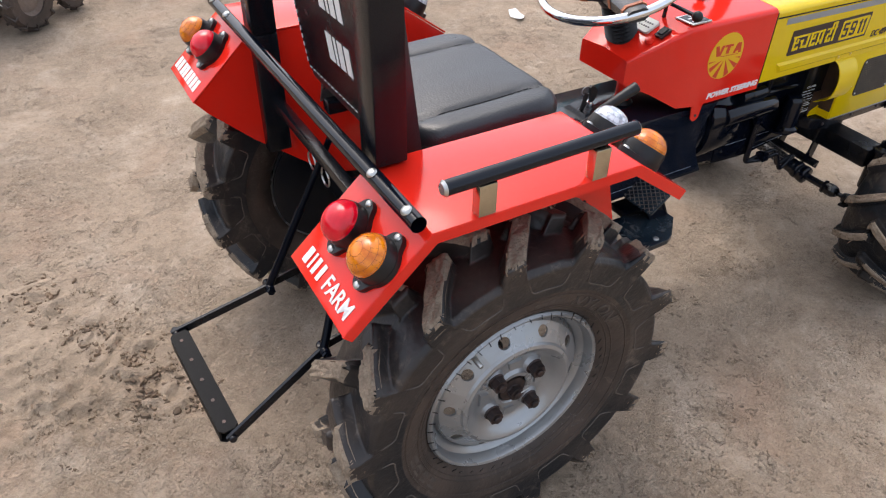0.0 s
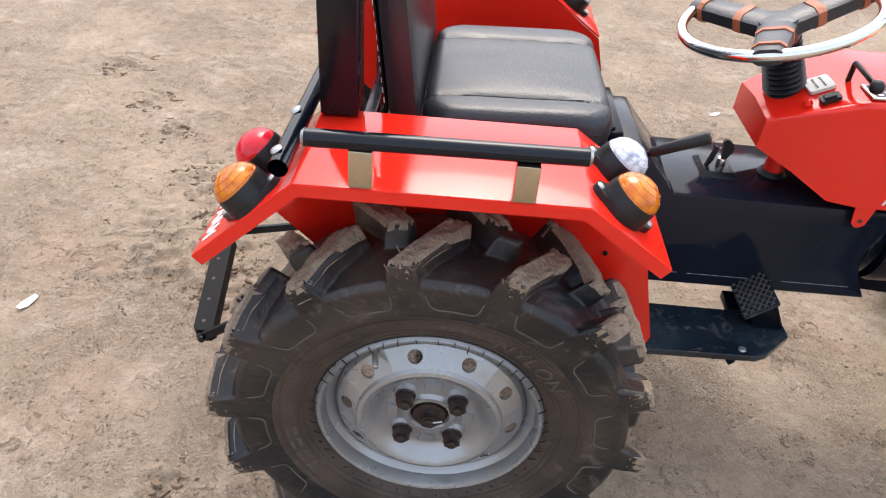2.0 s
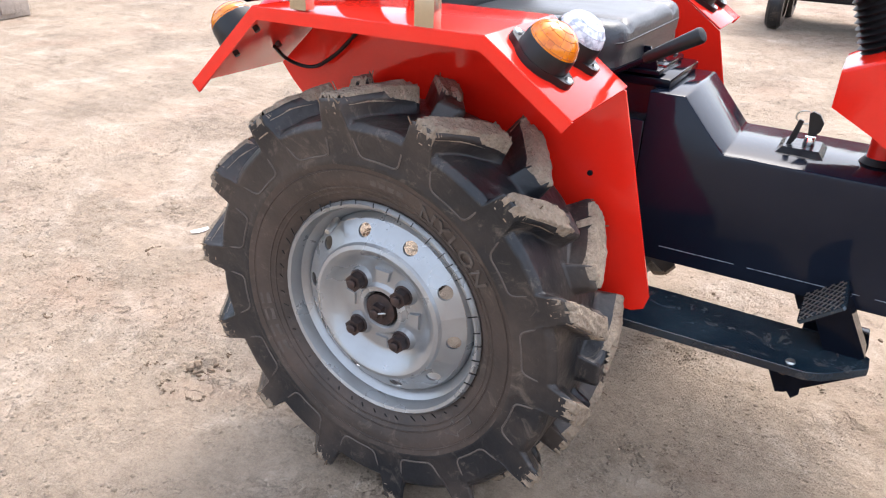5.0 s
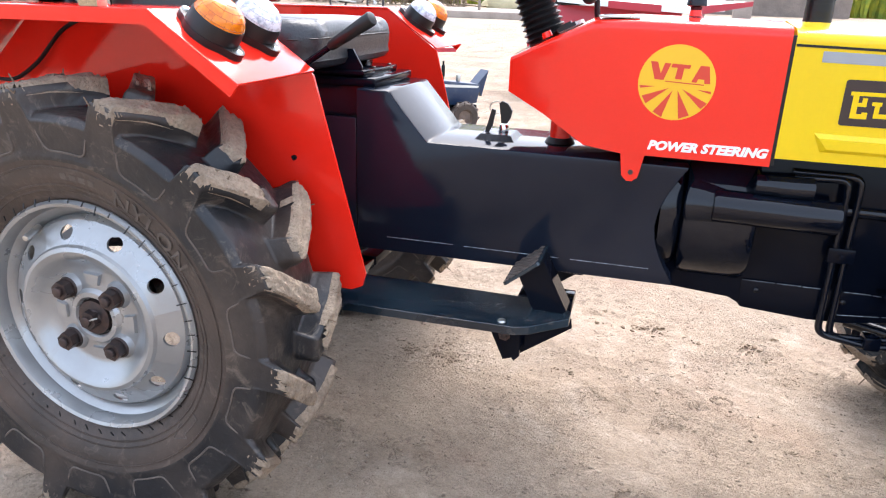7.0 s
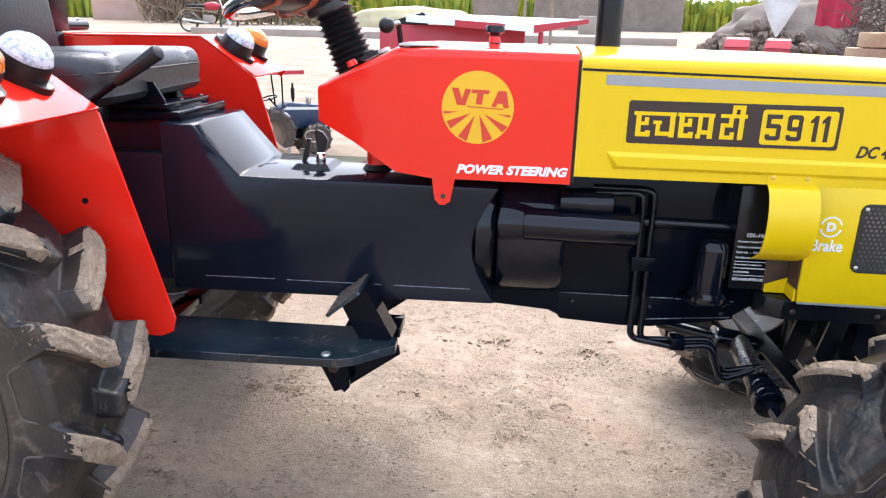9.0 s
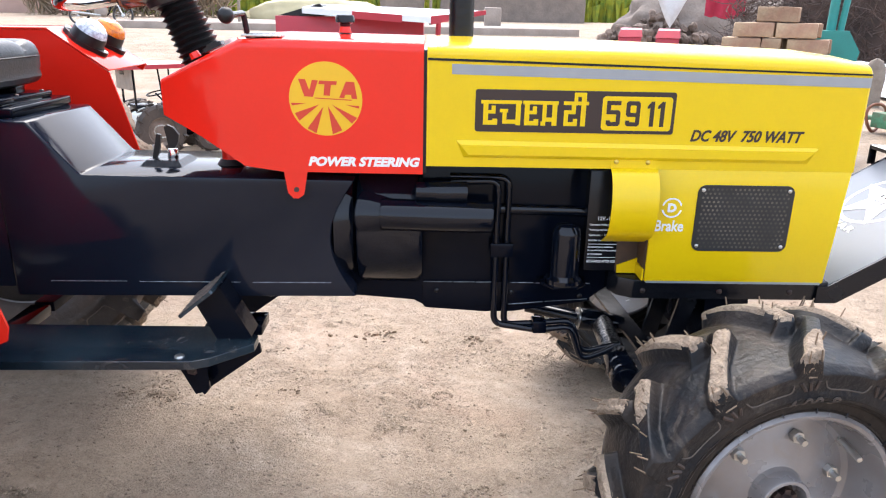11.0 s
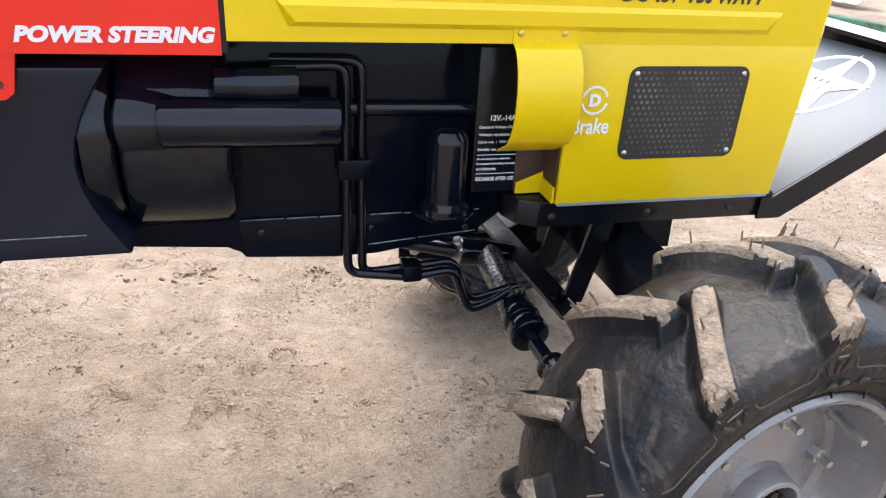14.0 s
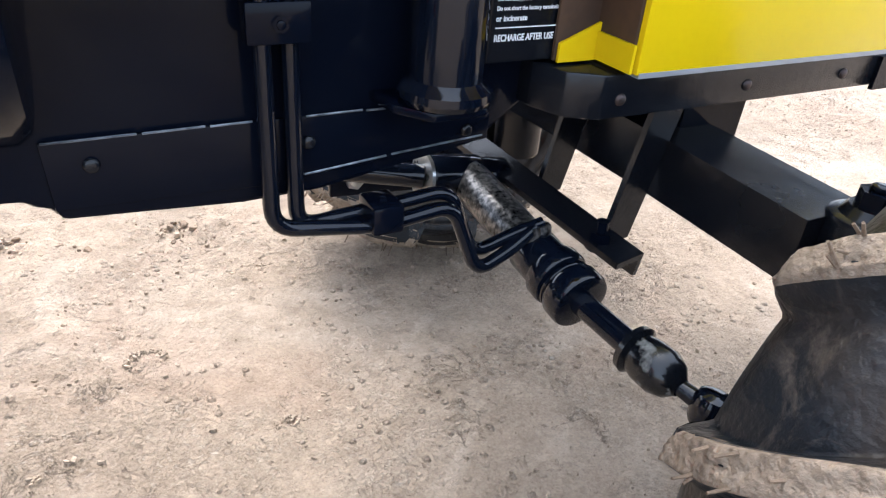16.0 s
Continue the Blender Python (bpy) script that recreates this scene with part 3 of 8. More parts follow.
def build_clods():
    rnd = random.Random(5)
    verts, faces = [], []
    damp_verts, damp_faces = [], []

    def put(x, y, r, flat, slim=0.7, damp=False):
        clod_mesh(damp_verts if damp else verts, damp_faces if damp else faces, (x, y, gz(x, y) - 0.0015 + 0.006 * noise.noise(Vector((x, y, 0)) * 1.3)), r, rnd, flat, slim)
    for _ in range(30000):
        x, y = rnd.uniform(-1.9, 2.9), rnd.uniform(-0.7, 3.6)
        d = noise.noise(Vector((x * 1.6, y * 1.6, 0.3)))
        if rnd.random() < 0.3 + d:
            put(x, y, rnd.choice((0.0010, 0.0012, 0.0015, 0.0018, 0.0024, 0.0032)) * rnd.uniform(0.7, 1.3), rnd.uniform(0.2, 0.55), rnd.uniform(0.4, 0.9))
    # hoof and foot scuffs: short arcs of lifted flakes
    def scuff(cx, cy, size):
        a0, ecc = rnd.random() * 6.28, rnd.uniform(0.5, 0.9)
        for _ in range(int(rnd.uniform(16, 44))):
            t = a0 + rnd.gauss(0, 0.9)
            q = size * rnd.uniform(0.75, 1.1)
            put(cx + q * math.cos(t), cy + q * ecc * math.sin(t), rnd.choice((0.0010, 0.0013, 0.0016, 0.0022, 0.003, 0.0045)) * rnd.uniform(0.7, 1.2), rnd.uniform(0.12, 0.38), rnd.uniform(0.3, 0.8), cx < -0.3)
    spots = [(x, y, 0.05, 0.06, 9) for x, y in TRAIL] + [(-0.76, 0.72, 0.12, 0.14, 18), (-0.95, 1.05, 0.2, 0.2, 12), (-0.9, 0.4, 0.2, 0.2, 10), (-0.51, 0.04, 0.04, 0.05, 7), (0.32, 0.69, 0.06, 0.03, 12), (0.234, 0.318, 0.03, 0.02, 4), (0.40, 0.297, 0.03, 0.02, 5), (1.035, 0.274, 0.05, 0.03, 9), (0.667, 0.282, 0.08, 0.03, 5), (0.93, 0.69, 0.02, 0.02, 3), (1.07, 0.53, 0.03, 0.02, 3), (0.8, 0.8, 0.3, 0.15, 10), (0.25, 1.6, 0.3, 0.4, 12), (1.5, 1.2, 0.3, 0.2, 10), (2.0, 1.6, 0.5, 0.4, 14)]
    for cx, cy, sx, sy, k in spots:
        for _ in range(k):
            scuff(rnd.gauss(cx, sx), rnd.gauss(cy, sy), rnd.uniform(0.012, 0.04))
    # lifted crust: ragged bands of larger flakes
    crust = [(x, y, 0.035, 0.045, 46) for x, y in TRAIL] + [(0.32, 0.69, 0.05, 0.02, 50), (-0.51, 0.04, 0.04, 0.04, 40), (-0.58, 0.63, 0.035, 0.035, 60), (-0.60, 0.75, 0.035, 0.035, 60), (-0.68, 0.95, 0.03, 0.03, 40), (-0.76, 0.72, 0.10, 0.10, 60), (1.114, 0.377, 0.05, 0.03, 30), (1.035, 0.274, 0.035, 0.02, 36), (0.40, 0.297, 0.02, 0.012, 14), (0.234, 0.318, 0.015, 0.012, 10)]
    crust += [(0.50 + 0.035 * i, 1.065 - 0.006 * i, 0.022, 0.022, 26) for i in range(17)]
    for cx, cy, lx, ly, k in crust:
        for _ in range(k):
            x = rnd.gauss(cx, lx)
            y = rnd.gauss(cy, ly)
            if noise.noise(Vector((x * 8, y * 8, 4.0))) > 0.0:
                put(x, y, rnd.choice((0.0014, 0.002, 0.003, 0.004, 0.006, 0.009) if y > 0.9 and x > 0.3 else (0.0014, 0.002, 0.003, 0.004, 0.006) if x > -0.3 else (0.003, 0.005, 0.007, 0.010, 0.013)) * rnd.uniform(0.7, 1.2), rnd.uniform(0.12, 0.32) if y > 0.9 and x > 0.3 else rnd.uniform(0.15, 0.45), rnd.uniform(0.3, 0.75), cx < -0.3 or (y > 0.9 and x > 0.3 and rnd.random() < 0.5))
    me = bpy.data.meshes.new("clods")
    me.from_pydata(verts, [], faces)
    me.materials.append(CLOD)
    tagged(new("clods", me), "crumbs and broken flakes of brown mud on the ground", "clods", kind="stuff")
    me = bpy.data.meshes.new("mud_lumps")
    me.from_pydata(damp_verts, [], damp_faces)
    me.materials.append(DAMP)
    tagged(new("mud_lumps", me), "damp dark brown lumps kicked up along the footprints", "mud lumps", kind="stuff")


build_clods()


# ---- wheels ----
def at_wheel(t, r, y):
    return Vector((r * math.sin(t), y, r * math.cos(t)))


def smooth01(v):
    v = np.clip(v, 0.0, 1.0)
    return v * v * (3 - 2 * v)


class TyreShape:
    """A farm tyre: a round casing with slanting tread bars, as a closed sheet over (phi, s)."""

    def __init__(self, R, yc, half, rim_r, lugs, lug_w, sweep, front, phase=0.05):
        crown = R - (0.033 if not front else 0.021)
        low = rim_r + (crown - rim_r) * (0.55 if not front else 0.50)
        self.R, self.yc, self.half, self.lugs, self.sweep, self.low, self.crown = R, yc, half, lugs, sweep, low, crown
        self.fall = 0.008 if not front else 0.010
        self.phase = phase
        self.inner = math.pi / lugs + (0.11 if front and sweep > 0 else 0.0)
        bead = [(rim_r - 0.004, 0.52), (rim_r + 0.006, 0.57), (rim_r + 0.014, 0.67), (rim_r + 0.020, 0.69), (rim_r + 0.024, 0.72), (rim_r + (low - rim_r) * 0.6, 0.81), (low - 0.011, 0.838), (low - 0.007, 0.862), (low, 0.862)]
        if front:
            bead[:5] = [(rim_r - 0.004, 0.60), (rim_r + 0.004, 0.700), (rim_r + 0.011, 0.735), (rim_r + 0.018, 0.750), (rim_r + 0.024, 0.762)]
            cas = [(low + 0.004, 0.852), (low + (crown - low) * 0.45, 0.880), (crown - 0.011, 0.895), (crown - 0.004, 0.79), (crown - 0.001, 0.47), (crown, 0.15), (crown, 0.0)]
            top = [(low + 0.006, 0.862), (low + (R - low) * 0.5, 0.905), (R - 0.014, 0.955), (R - 0.005, 0.935), (R - 0.002, 0.66), (R, 0.20), (R, 0.0)]
        else:
            cas = [(low + 0.004, 0.852), (low + (crown - low) * 0.45, 0.884), (crown - 0.013, 0.912), (crown - 0.004, 0.83), (crown - 0.001, 0.50), (crown, 0.15), (crown, 0.0)]
            top = [(low + 0.006, 0.860), (low + (R - low) * 0.5, 0.905), (R - 0.020, 0.962), (R - 0.006, 0.958), (R - 0.003, 0.66), (R, 0.20), (R, 0.0)]
        wid = [1.0, 1.0, 1.0, 1.0, 1.0, 0.95, 0.9] if not front else [0.9, 0.95, 1.0, 1.05, 1.0, 0.95, 0.9]
        cut = (1, 1, 1, 1, 1, 2, 1, 1, 1, 4, 5, 3, 9, 8, 4)
        A, Q = bead + cas, bead + top
        W = [1.0] * len(bead) + wid
        pr, tr, ww = [A[0]], [Q[0]], [1.0]
        for i in range(len(A) - 1):
            for k in range(1, cut[i] + 1):
                f = k / cut[i]
                pr.append(tuple(a + (b - a) * f for a, b in zip(A[i], A[i + 1])))
                tr.append(tuple(a + (b - a) * f for a, b in zip(Q[i], Q[i + 1])))
                ww.append(W[i] + (W[i + 1] - W[i]) * f)
        pr, tr, ww = np.array(pr), np.array(tr), np.array(ww)
        mirror = np.array([1.0, -1.0])
        self.P = np.vstack([pr * mirror, (pr[:-1])[::-1]])       # y in units of half, from -1 to 1
        self.Q = np.vstack([tr * mirror, (tr[:-1])[::-1]])
        self.W = np.concatenate([ww, ww[:-1][::-1]])
        self.v = self.Q[:, 1]
        if front:       # the inner shoulder hangs lower than the outer one
            for s in (self.P, self.Q):
                s[:, 0] -= np.where(s[:, 0] > low, 0.022 * np.clip((s[:, 1] - 0.35) / 0.6, 0, 1) ** 1.5 * np.clip((s[:, 0] - low) / 0.02, 0, 1), 0)
        self.hw = lug_w * 0.5 / R
        self.per = 48
        self.n = lugs * self.per
        phi = np.arange(self.n) * (2 * math.pi / self.n)
        pitch = 2 * math.pi / lugs
        m = np.zeros((self.n, len(self.v)))
        self.own = np.zeros_like(m, dtype=int)
        for side in (-1, 1):
            u = self.v * side
            off = self.inner if side > 0 else 0.0
            k = np.round((phi - phase - off) / pitch)
            d = np.abs(phi - phase - off - k * pitch)[:, None]
            edge = self.hw * self.W[None, :]
            a = 1.0 - smooth01((d - edge) / (self.fall / R))
            a = a * smooth01((u + 0.17) / 0.10)[None, :]
            take = a > m
            m = np.where(take, a, m)
            self.own = np.where(take, ((k.astype(int) % lugs) * 2 + (side > 0))[:, None], self.own)
        self.m = m
        self.phi = phi

    def grid(self, lift=None):
        r = self.P[None, :, 0] * (1 - self.m) + self.Q[None, :, 0] * self.m
        y = self.P[None, :, 1] * (1 - self.m) + self.Q[None, :, 1] * self.m
        if lift is not None:
            r = r + lift
        t = self.phi[:, None] + 0 * r - self.sweep * np.minimum(1.0, np.abs(self.v))[None, :]
        return np.stack([r * np.sin(t), self.yc + self.half * y, r * np.cos(t)], axis=2)

    def casing(self, phi, f):
        """A point of the casing at the fraction f of the section's samples."""
        i = f * (len(self.v) - 1)
        k = min(int(i), len(self.v) - 2)
        g = i - k
        r, y = self.P[k] * (1 - g) + self.P[k + 1] * g
        t = phi - self.sweep * min(1.0, abs(self.v[k] * (1 - g) + self.v[k + 1] * g))
        return at_wheel(t, r, self.yc + self.half * y)


def sheet(name, pts, keep, mats, parent, label, index=None):
    """A mesh of the kept quads of a grid that closes in its first direction."""
    n, k = pts.shape[0], pts.shape[1]
    ids = np.arange(n * k).reshape(n, k)
    nx = np.roll(ids, -1, axis=0)
    quads = np.stack([ids[:, :-1], ids[:, 1:], nx[:, 1:], nx[:, :-1]], axis=2)[keep]
    used = np.unique(quads)
    back = np.zeros(n * k, dtype=int)
    back[used] = np.arange(len(used))
    me = bpy.data.meshes.new(name)
    me.from_pydata(pts.reshape(-1, 3)[used].tolist(), [], back[quads].tolist())
    for q in mats:
        me.materials.append(q)
    me.polygons.foreach_set("use_smooth", [True] * len(quads))
    if index is not None:
        me.polygons.foreach_set("material_index", index[keep].astype(int).tolist())
    me.update()
    ob = new(name, me)
    ob.parent = parent
    ob.matrix_parent_inverse = Matrix.Identity(4)
    return tagged(ob, label)


def build_tyre(wheel, shape, rim_r, rnd, front):
    n, k = shape.m.shape
    rough = np.array([[noise.noise(Vector((i * 0.11, j * 0.2, rim_r * 50))) for j in range(k)] for i in range(n)])
    wear = 0.0011 * rough
    base = shape.grid(wear)
    keep = np.ones((n, k - 1), dtype=bool)
    rr = (shape.P[:-1, 0] + shape.P[1:, 0]) / 2
    index = np.broadcast_to((rr < shape.low - 0.004)[None, :], (n, k - 1))
    tyre = sheet("tyre", base, keep, [FRONTRUBBER, FRONTSIDE] if front else [RUBBER, DUSTRUBBER], wheel, "chunky black farm tyre with slanting tread bars", index)
    # framed pads between the bars
    rb = B()
    pitch, hw = 2 * math.pi / shape.lugs, shape.hw
    low_f = 10.4 / (k - 1)
    for q in range(shape.lugs):
        for side in (-1, 1):
            c = pitch * q + (shape.inner if side > 0 else 0.0) + shape.phase
            gap = shape.fall + 0.003
            a, b = c + hw + gap / shape.R, c + pitch - hw - gap / shape.R
            fs = [21.0 / (k - 1), low_f + 4.0 / (k - 1), low_f, low_f, low_f, low_f + 4.0 / (k - 1), 21.0 / (k - 1)]
            ph = [a - 0.01, a, a + 0.02, (a + b) / 2, b - 0.02, b, b + 0.01]
            pipe(rb, [shape.casing(p, f if side < 0 else 1 - f) for p, f in zip(ph, fs)], 0.0016 if not front else 0.0011, 0.010, 5)
    tagged(part("pad_outline", rb, RIDGE, wheel), kind="stuff")
    if front:
        # two short ribs under the outer end of every bar
        eb = B()
        for q in range(shape.lugs):
            for side in (-1, 1):
                c = pitch * q + (shape.inner if side > 0 else 0.0) + shape.phase
                for d in (-0.055, 0.0, 0.055):
                    pipe(eb, [shape.casing(c + d * (0.6 + 0.25 * j), f if side < 0 else 1 - f) for j, f in enumerate((10.6 / (k - 1), 12.5 / (k - 1), 15.0 / (k - 1)))], 0.0026, 0, 6)
        tagged(part("bar_ribs", eb, RIBBROWN, wheel), kind="stuff")
    # mud caked on the bars
    v = shape.v
    for q in range(shape.lugs * 2):
        if rnd.random() > (0.95 if not front else 1.0):
            continue
        side = 1 if q % 2 else -1
        u = v * side
        lo, hi = ((-0.14, 0.97) if rnd.random() < 0.6 else (rnd.uniform(-0.05, 0.32), 0.97)) if not front else (-0.14, 0.97) if rnd.random() < (0.55 if q % 2 == 0 else 1.0) else ((-0.14, rnd.uniform(0.3, 0.75)) if rnd.random() < 0.5 else (rnd.uniform(0.0, 0.45), 0.97))
        # the bar's own stretch of the ring
        c = int(round((pitch * (q // 2) + (shape.inner if side > 0 else 0.0) + shape.phase) / (2 * math.pi) * n))
        span = shape.per // 2
        rows = [(c + i) % n for i in range(-span, span + 1)]
        sub = shape.m[rows]
        own = shape.own[rows] == q
        seed = q * 2.3 + rim_r * 40
        rag = np.array([[noise.noise(Vector((i * 0.35, j * 0.30, seed))) + 0.6 * noise.noise(Vector((i * 0.9, j * 0.8, seed))) for j in range(k)] for i in range(len(rows))])
        cover = np.minimum((u - lo) / 0.16, (hi - u) / 0.10)[None, :] + rag * (0.80 if not front else 1.1)
        edge = (sub - 0.86) / 0.14 + rag * (0.75 if not front else 1.0)
        mask = own & (cover > 0.12) & (edge > 0.15) & (shape.Q[:, 0] > shape.R - (0.030 if side < 0 or not front else 0.046))[None, :]
        if front:
            mask &= (u > -0.06 + 0.1 * rag[0])[None, :]
        mask[0] = mask[-1] = False
        mask[:, 0] = mask[:, -1] = False
        count = sum(np.roll(np.roll(mask, i, 0), j, 1).astype(int) for i in (-1, 0, 1) for j in (-1, 0, 1))
        mask &= count >= 5
        if mask.sum() < 25:
            continue
        thick = np.where(mask, (0.0020 + 0.0028 * (0.5 + rag) + 0.0018 * np.clip(cover, 0, 1.2)) * (1.0 if not front else 0.6), -0.0015)
        near = mask.copy()
        near[1:] |= mask[:-1]
        near[:-1] |= mask[1:]
        near[:, 1:] |= mask[:, :-1]
        near[:, :-1] |= mask[:, 1:]
        lift = np.full((n, k), -0.0015)
        full = np.zeros((n, k), dtype=bool)
        lift[rows] = np.where(near & ~mask, -0.0010, thick)
        full[rows] = near
        nx = np.roll(full, -1, axis=0)
        kq = full[:, :-1] & full[:, 1:] & nx[:, 1:] & nx[:, :-1]
        if kq.sum() > 20:
            sheet("mud_patch", shape.grid(wear + lift), kq, [FRONTMUD if front else MUD], wheel, "ragged dry mud caked on the tread")
    # thin moulded rings round the flank
    for r in ((rim_r + 0.021, rim_r + 0.029, shape.low - 0.016) if not front else (rim_r + 0.006, shape.low - 0.009)):
        y = shape.yc - shape.half * float(np.interp(r, shape.P[:10, 0], -shape.P[:10, 1]))
        part("sidewall_ring", lathe(B(), [(r - 0.0016, y + 0.001), (r - 0.0009, y - 0.0011), (r + 0.0009, y - 0.0012), (r + 0.0016, y + 0.001)], 96), FRONTSIDE if front else DUSTRUBBER, wheel)
    # moulding hairs at the bead and on the bars' ends
    hb = B()
    cnt = 46 if not front else 20
    for i in range(cnt):
        t = 2 * math.pi * (i + rnd.uniform(-0.2, 0.2)) / cnt
        p = at_wheel(t, rim_r + 0.010, shape.yc - shape.half * 0.715)
        rod(hb, p, p + Vector((rnd.uniform(-1, 1) * 0.002, -0.0035, 0)) - at_wheel(t, rnd.uniform(0.005, 0.013) if not front else rnd.uniform(0.002, 0.007), 0), 0.0010, n=4)
    tagged(part("bead_hairs", hb, SOFT, wheel), kind="stuff")
    hb = B()
    tops = [j for j in range(k) if shape.Q[j, 0] > shape.R - 0.012]
    for q in range(shape.lugs * 2):
        side = 1 if q % 2 else -1
        c = pitch * (q // 2) + (shape.inner if side > 0 else 0.0) + shape.phase
        for _ in range(rnd.choice((4, 6, 8)) if front else rnd.choice((1, 2, 4))):
            js = [j for j in tops if v[j] * side > 0.1]
            j = rnd.choice(js) if rnd.random() < 0.5 else (js[0] if side < 0 else js[-1])
            t = c - shape.sweep * min(1, abs(v[j])) + shape.hw * shape.W[j] * rnd.choice((-0.9, 0.9, rnd.uniform(-0.9, 0.9)))
            p = at_wheel(t, shape.Q[j, 0] - 0.001, shape.yc + shape.half * v[j])
            o = at_wheel(t, 1, 0)
            rod(hb, p, p + o * (rnd.uniform(0.007, 0.015) if not front else rnd.uniform(0.009, 0.019)) + Vector((rnd.uniform(-1, 1), side * rnd.random(), rnd.uniform(-1, 1))) * 0.005, 0.0012, 0.0008, n=5)
    tagged(part("rubber_hairs", hb, DAMP, wheel, "mud-coated moulding hairs"), kind="stuff")
    return tyre


def vent_ring(bm, r0, y0, r1, y1, count, hole, phase):
    """A sloping ring of sheet steel with round holes through it."""
    n = 16
    for k in range(count):
        ta, tb = phase + 2 * math.pi * k / count, phase + 2 * math.pi * (k + 1) / count
        def pos(a, b):
            r = r0 + (r1 - r0) * b
            return at_wheel(ta + (tb - ta) * a, r, y0 + (y1 - y0) * b)
        arc = (tb - ta) * (r0 + r1) / 2
        hgt = math.hypot(r1 - r0, y1 - y0)
        edge, ring, deep = [], [], []
        for i in range(n):
            t = 2 * math.pi * i / n
            c, s = math.cos(t), math.sin(t)
            q = 0.5 / max(abs(c), abs(s))
            edge.append(bm.verts.new(pos(0.5 + c * q, 0.5 + s * q)))
            p = pos(0.5 + c * hole / arc, 0.5 + s * hole / hgt)
            ring.append(bm.verts.new(p))
            deep.append(bm.verts.new(p + Vector((0, 0.004, 0))))
        for i in range(n):
            j = (i + 1) % n
            bm.faces.new([edge[i], edge[j], ring[j], ring[i]])
            bm.faces.new([ring[i], ring[j], deep[j], deep[i]])


def sidewall_words(parent, string, size, r, flank, t0, label):
    """Raised letters on the tyre's flank; with no string, plain raised bars. flank gives the flank's y at a radius."""
    if string:
        bm = lettering(string, size, bold=size * 0.012, depth=0.0020, spacing=1.15)
    else:
        bm = B()
        for i in range(4):
            x = i * size * 1.2
            plate(bm, [(x, 0), (x + size * 0.8, 0), (x + size * 0.8, size * 0.7), (x, size * 0.7)], lambda p, q, c: Vector((p, q, c - 0.0013)), 0.0020)
    carry(bm, lambda a, b, c: at_wheel(t0 + a / r, r + b, flank(r + b) - c))
    part("raised_lettering", bm, MOULD, parent, label)


def rolling_arrow(wheel, r, flank, t0):
    """The moulded outline of an arrow that shows which way the tyre rolls."""
    path = [(0.0, 0.006), (0.034, 0.006), (0.034, 0.0), (0.056, 0.012), (0.034, 0.024), (0.034, 0.018), (0.0, 0.018)]
    bm = B()
    for (a, b), (c, d) in zip(path, path[1:] + path[:1]):
        rod(bm, at_wheel(t0 + a / r, r + b, flank(r + b)), at_wheel(t0 + c / r, r + d, flank(r + d)), 0.0011, n=6)
    part("rolling_arrow", bm, MOULD, wheel, "raised arrow outline")


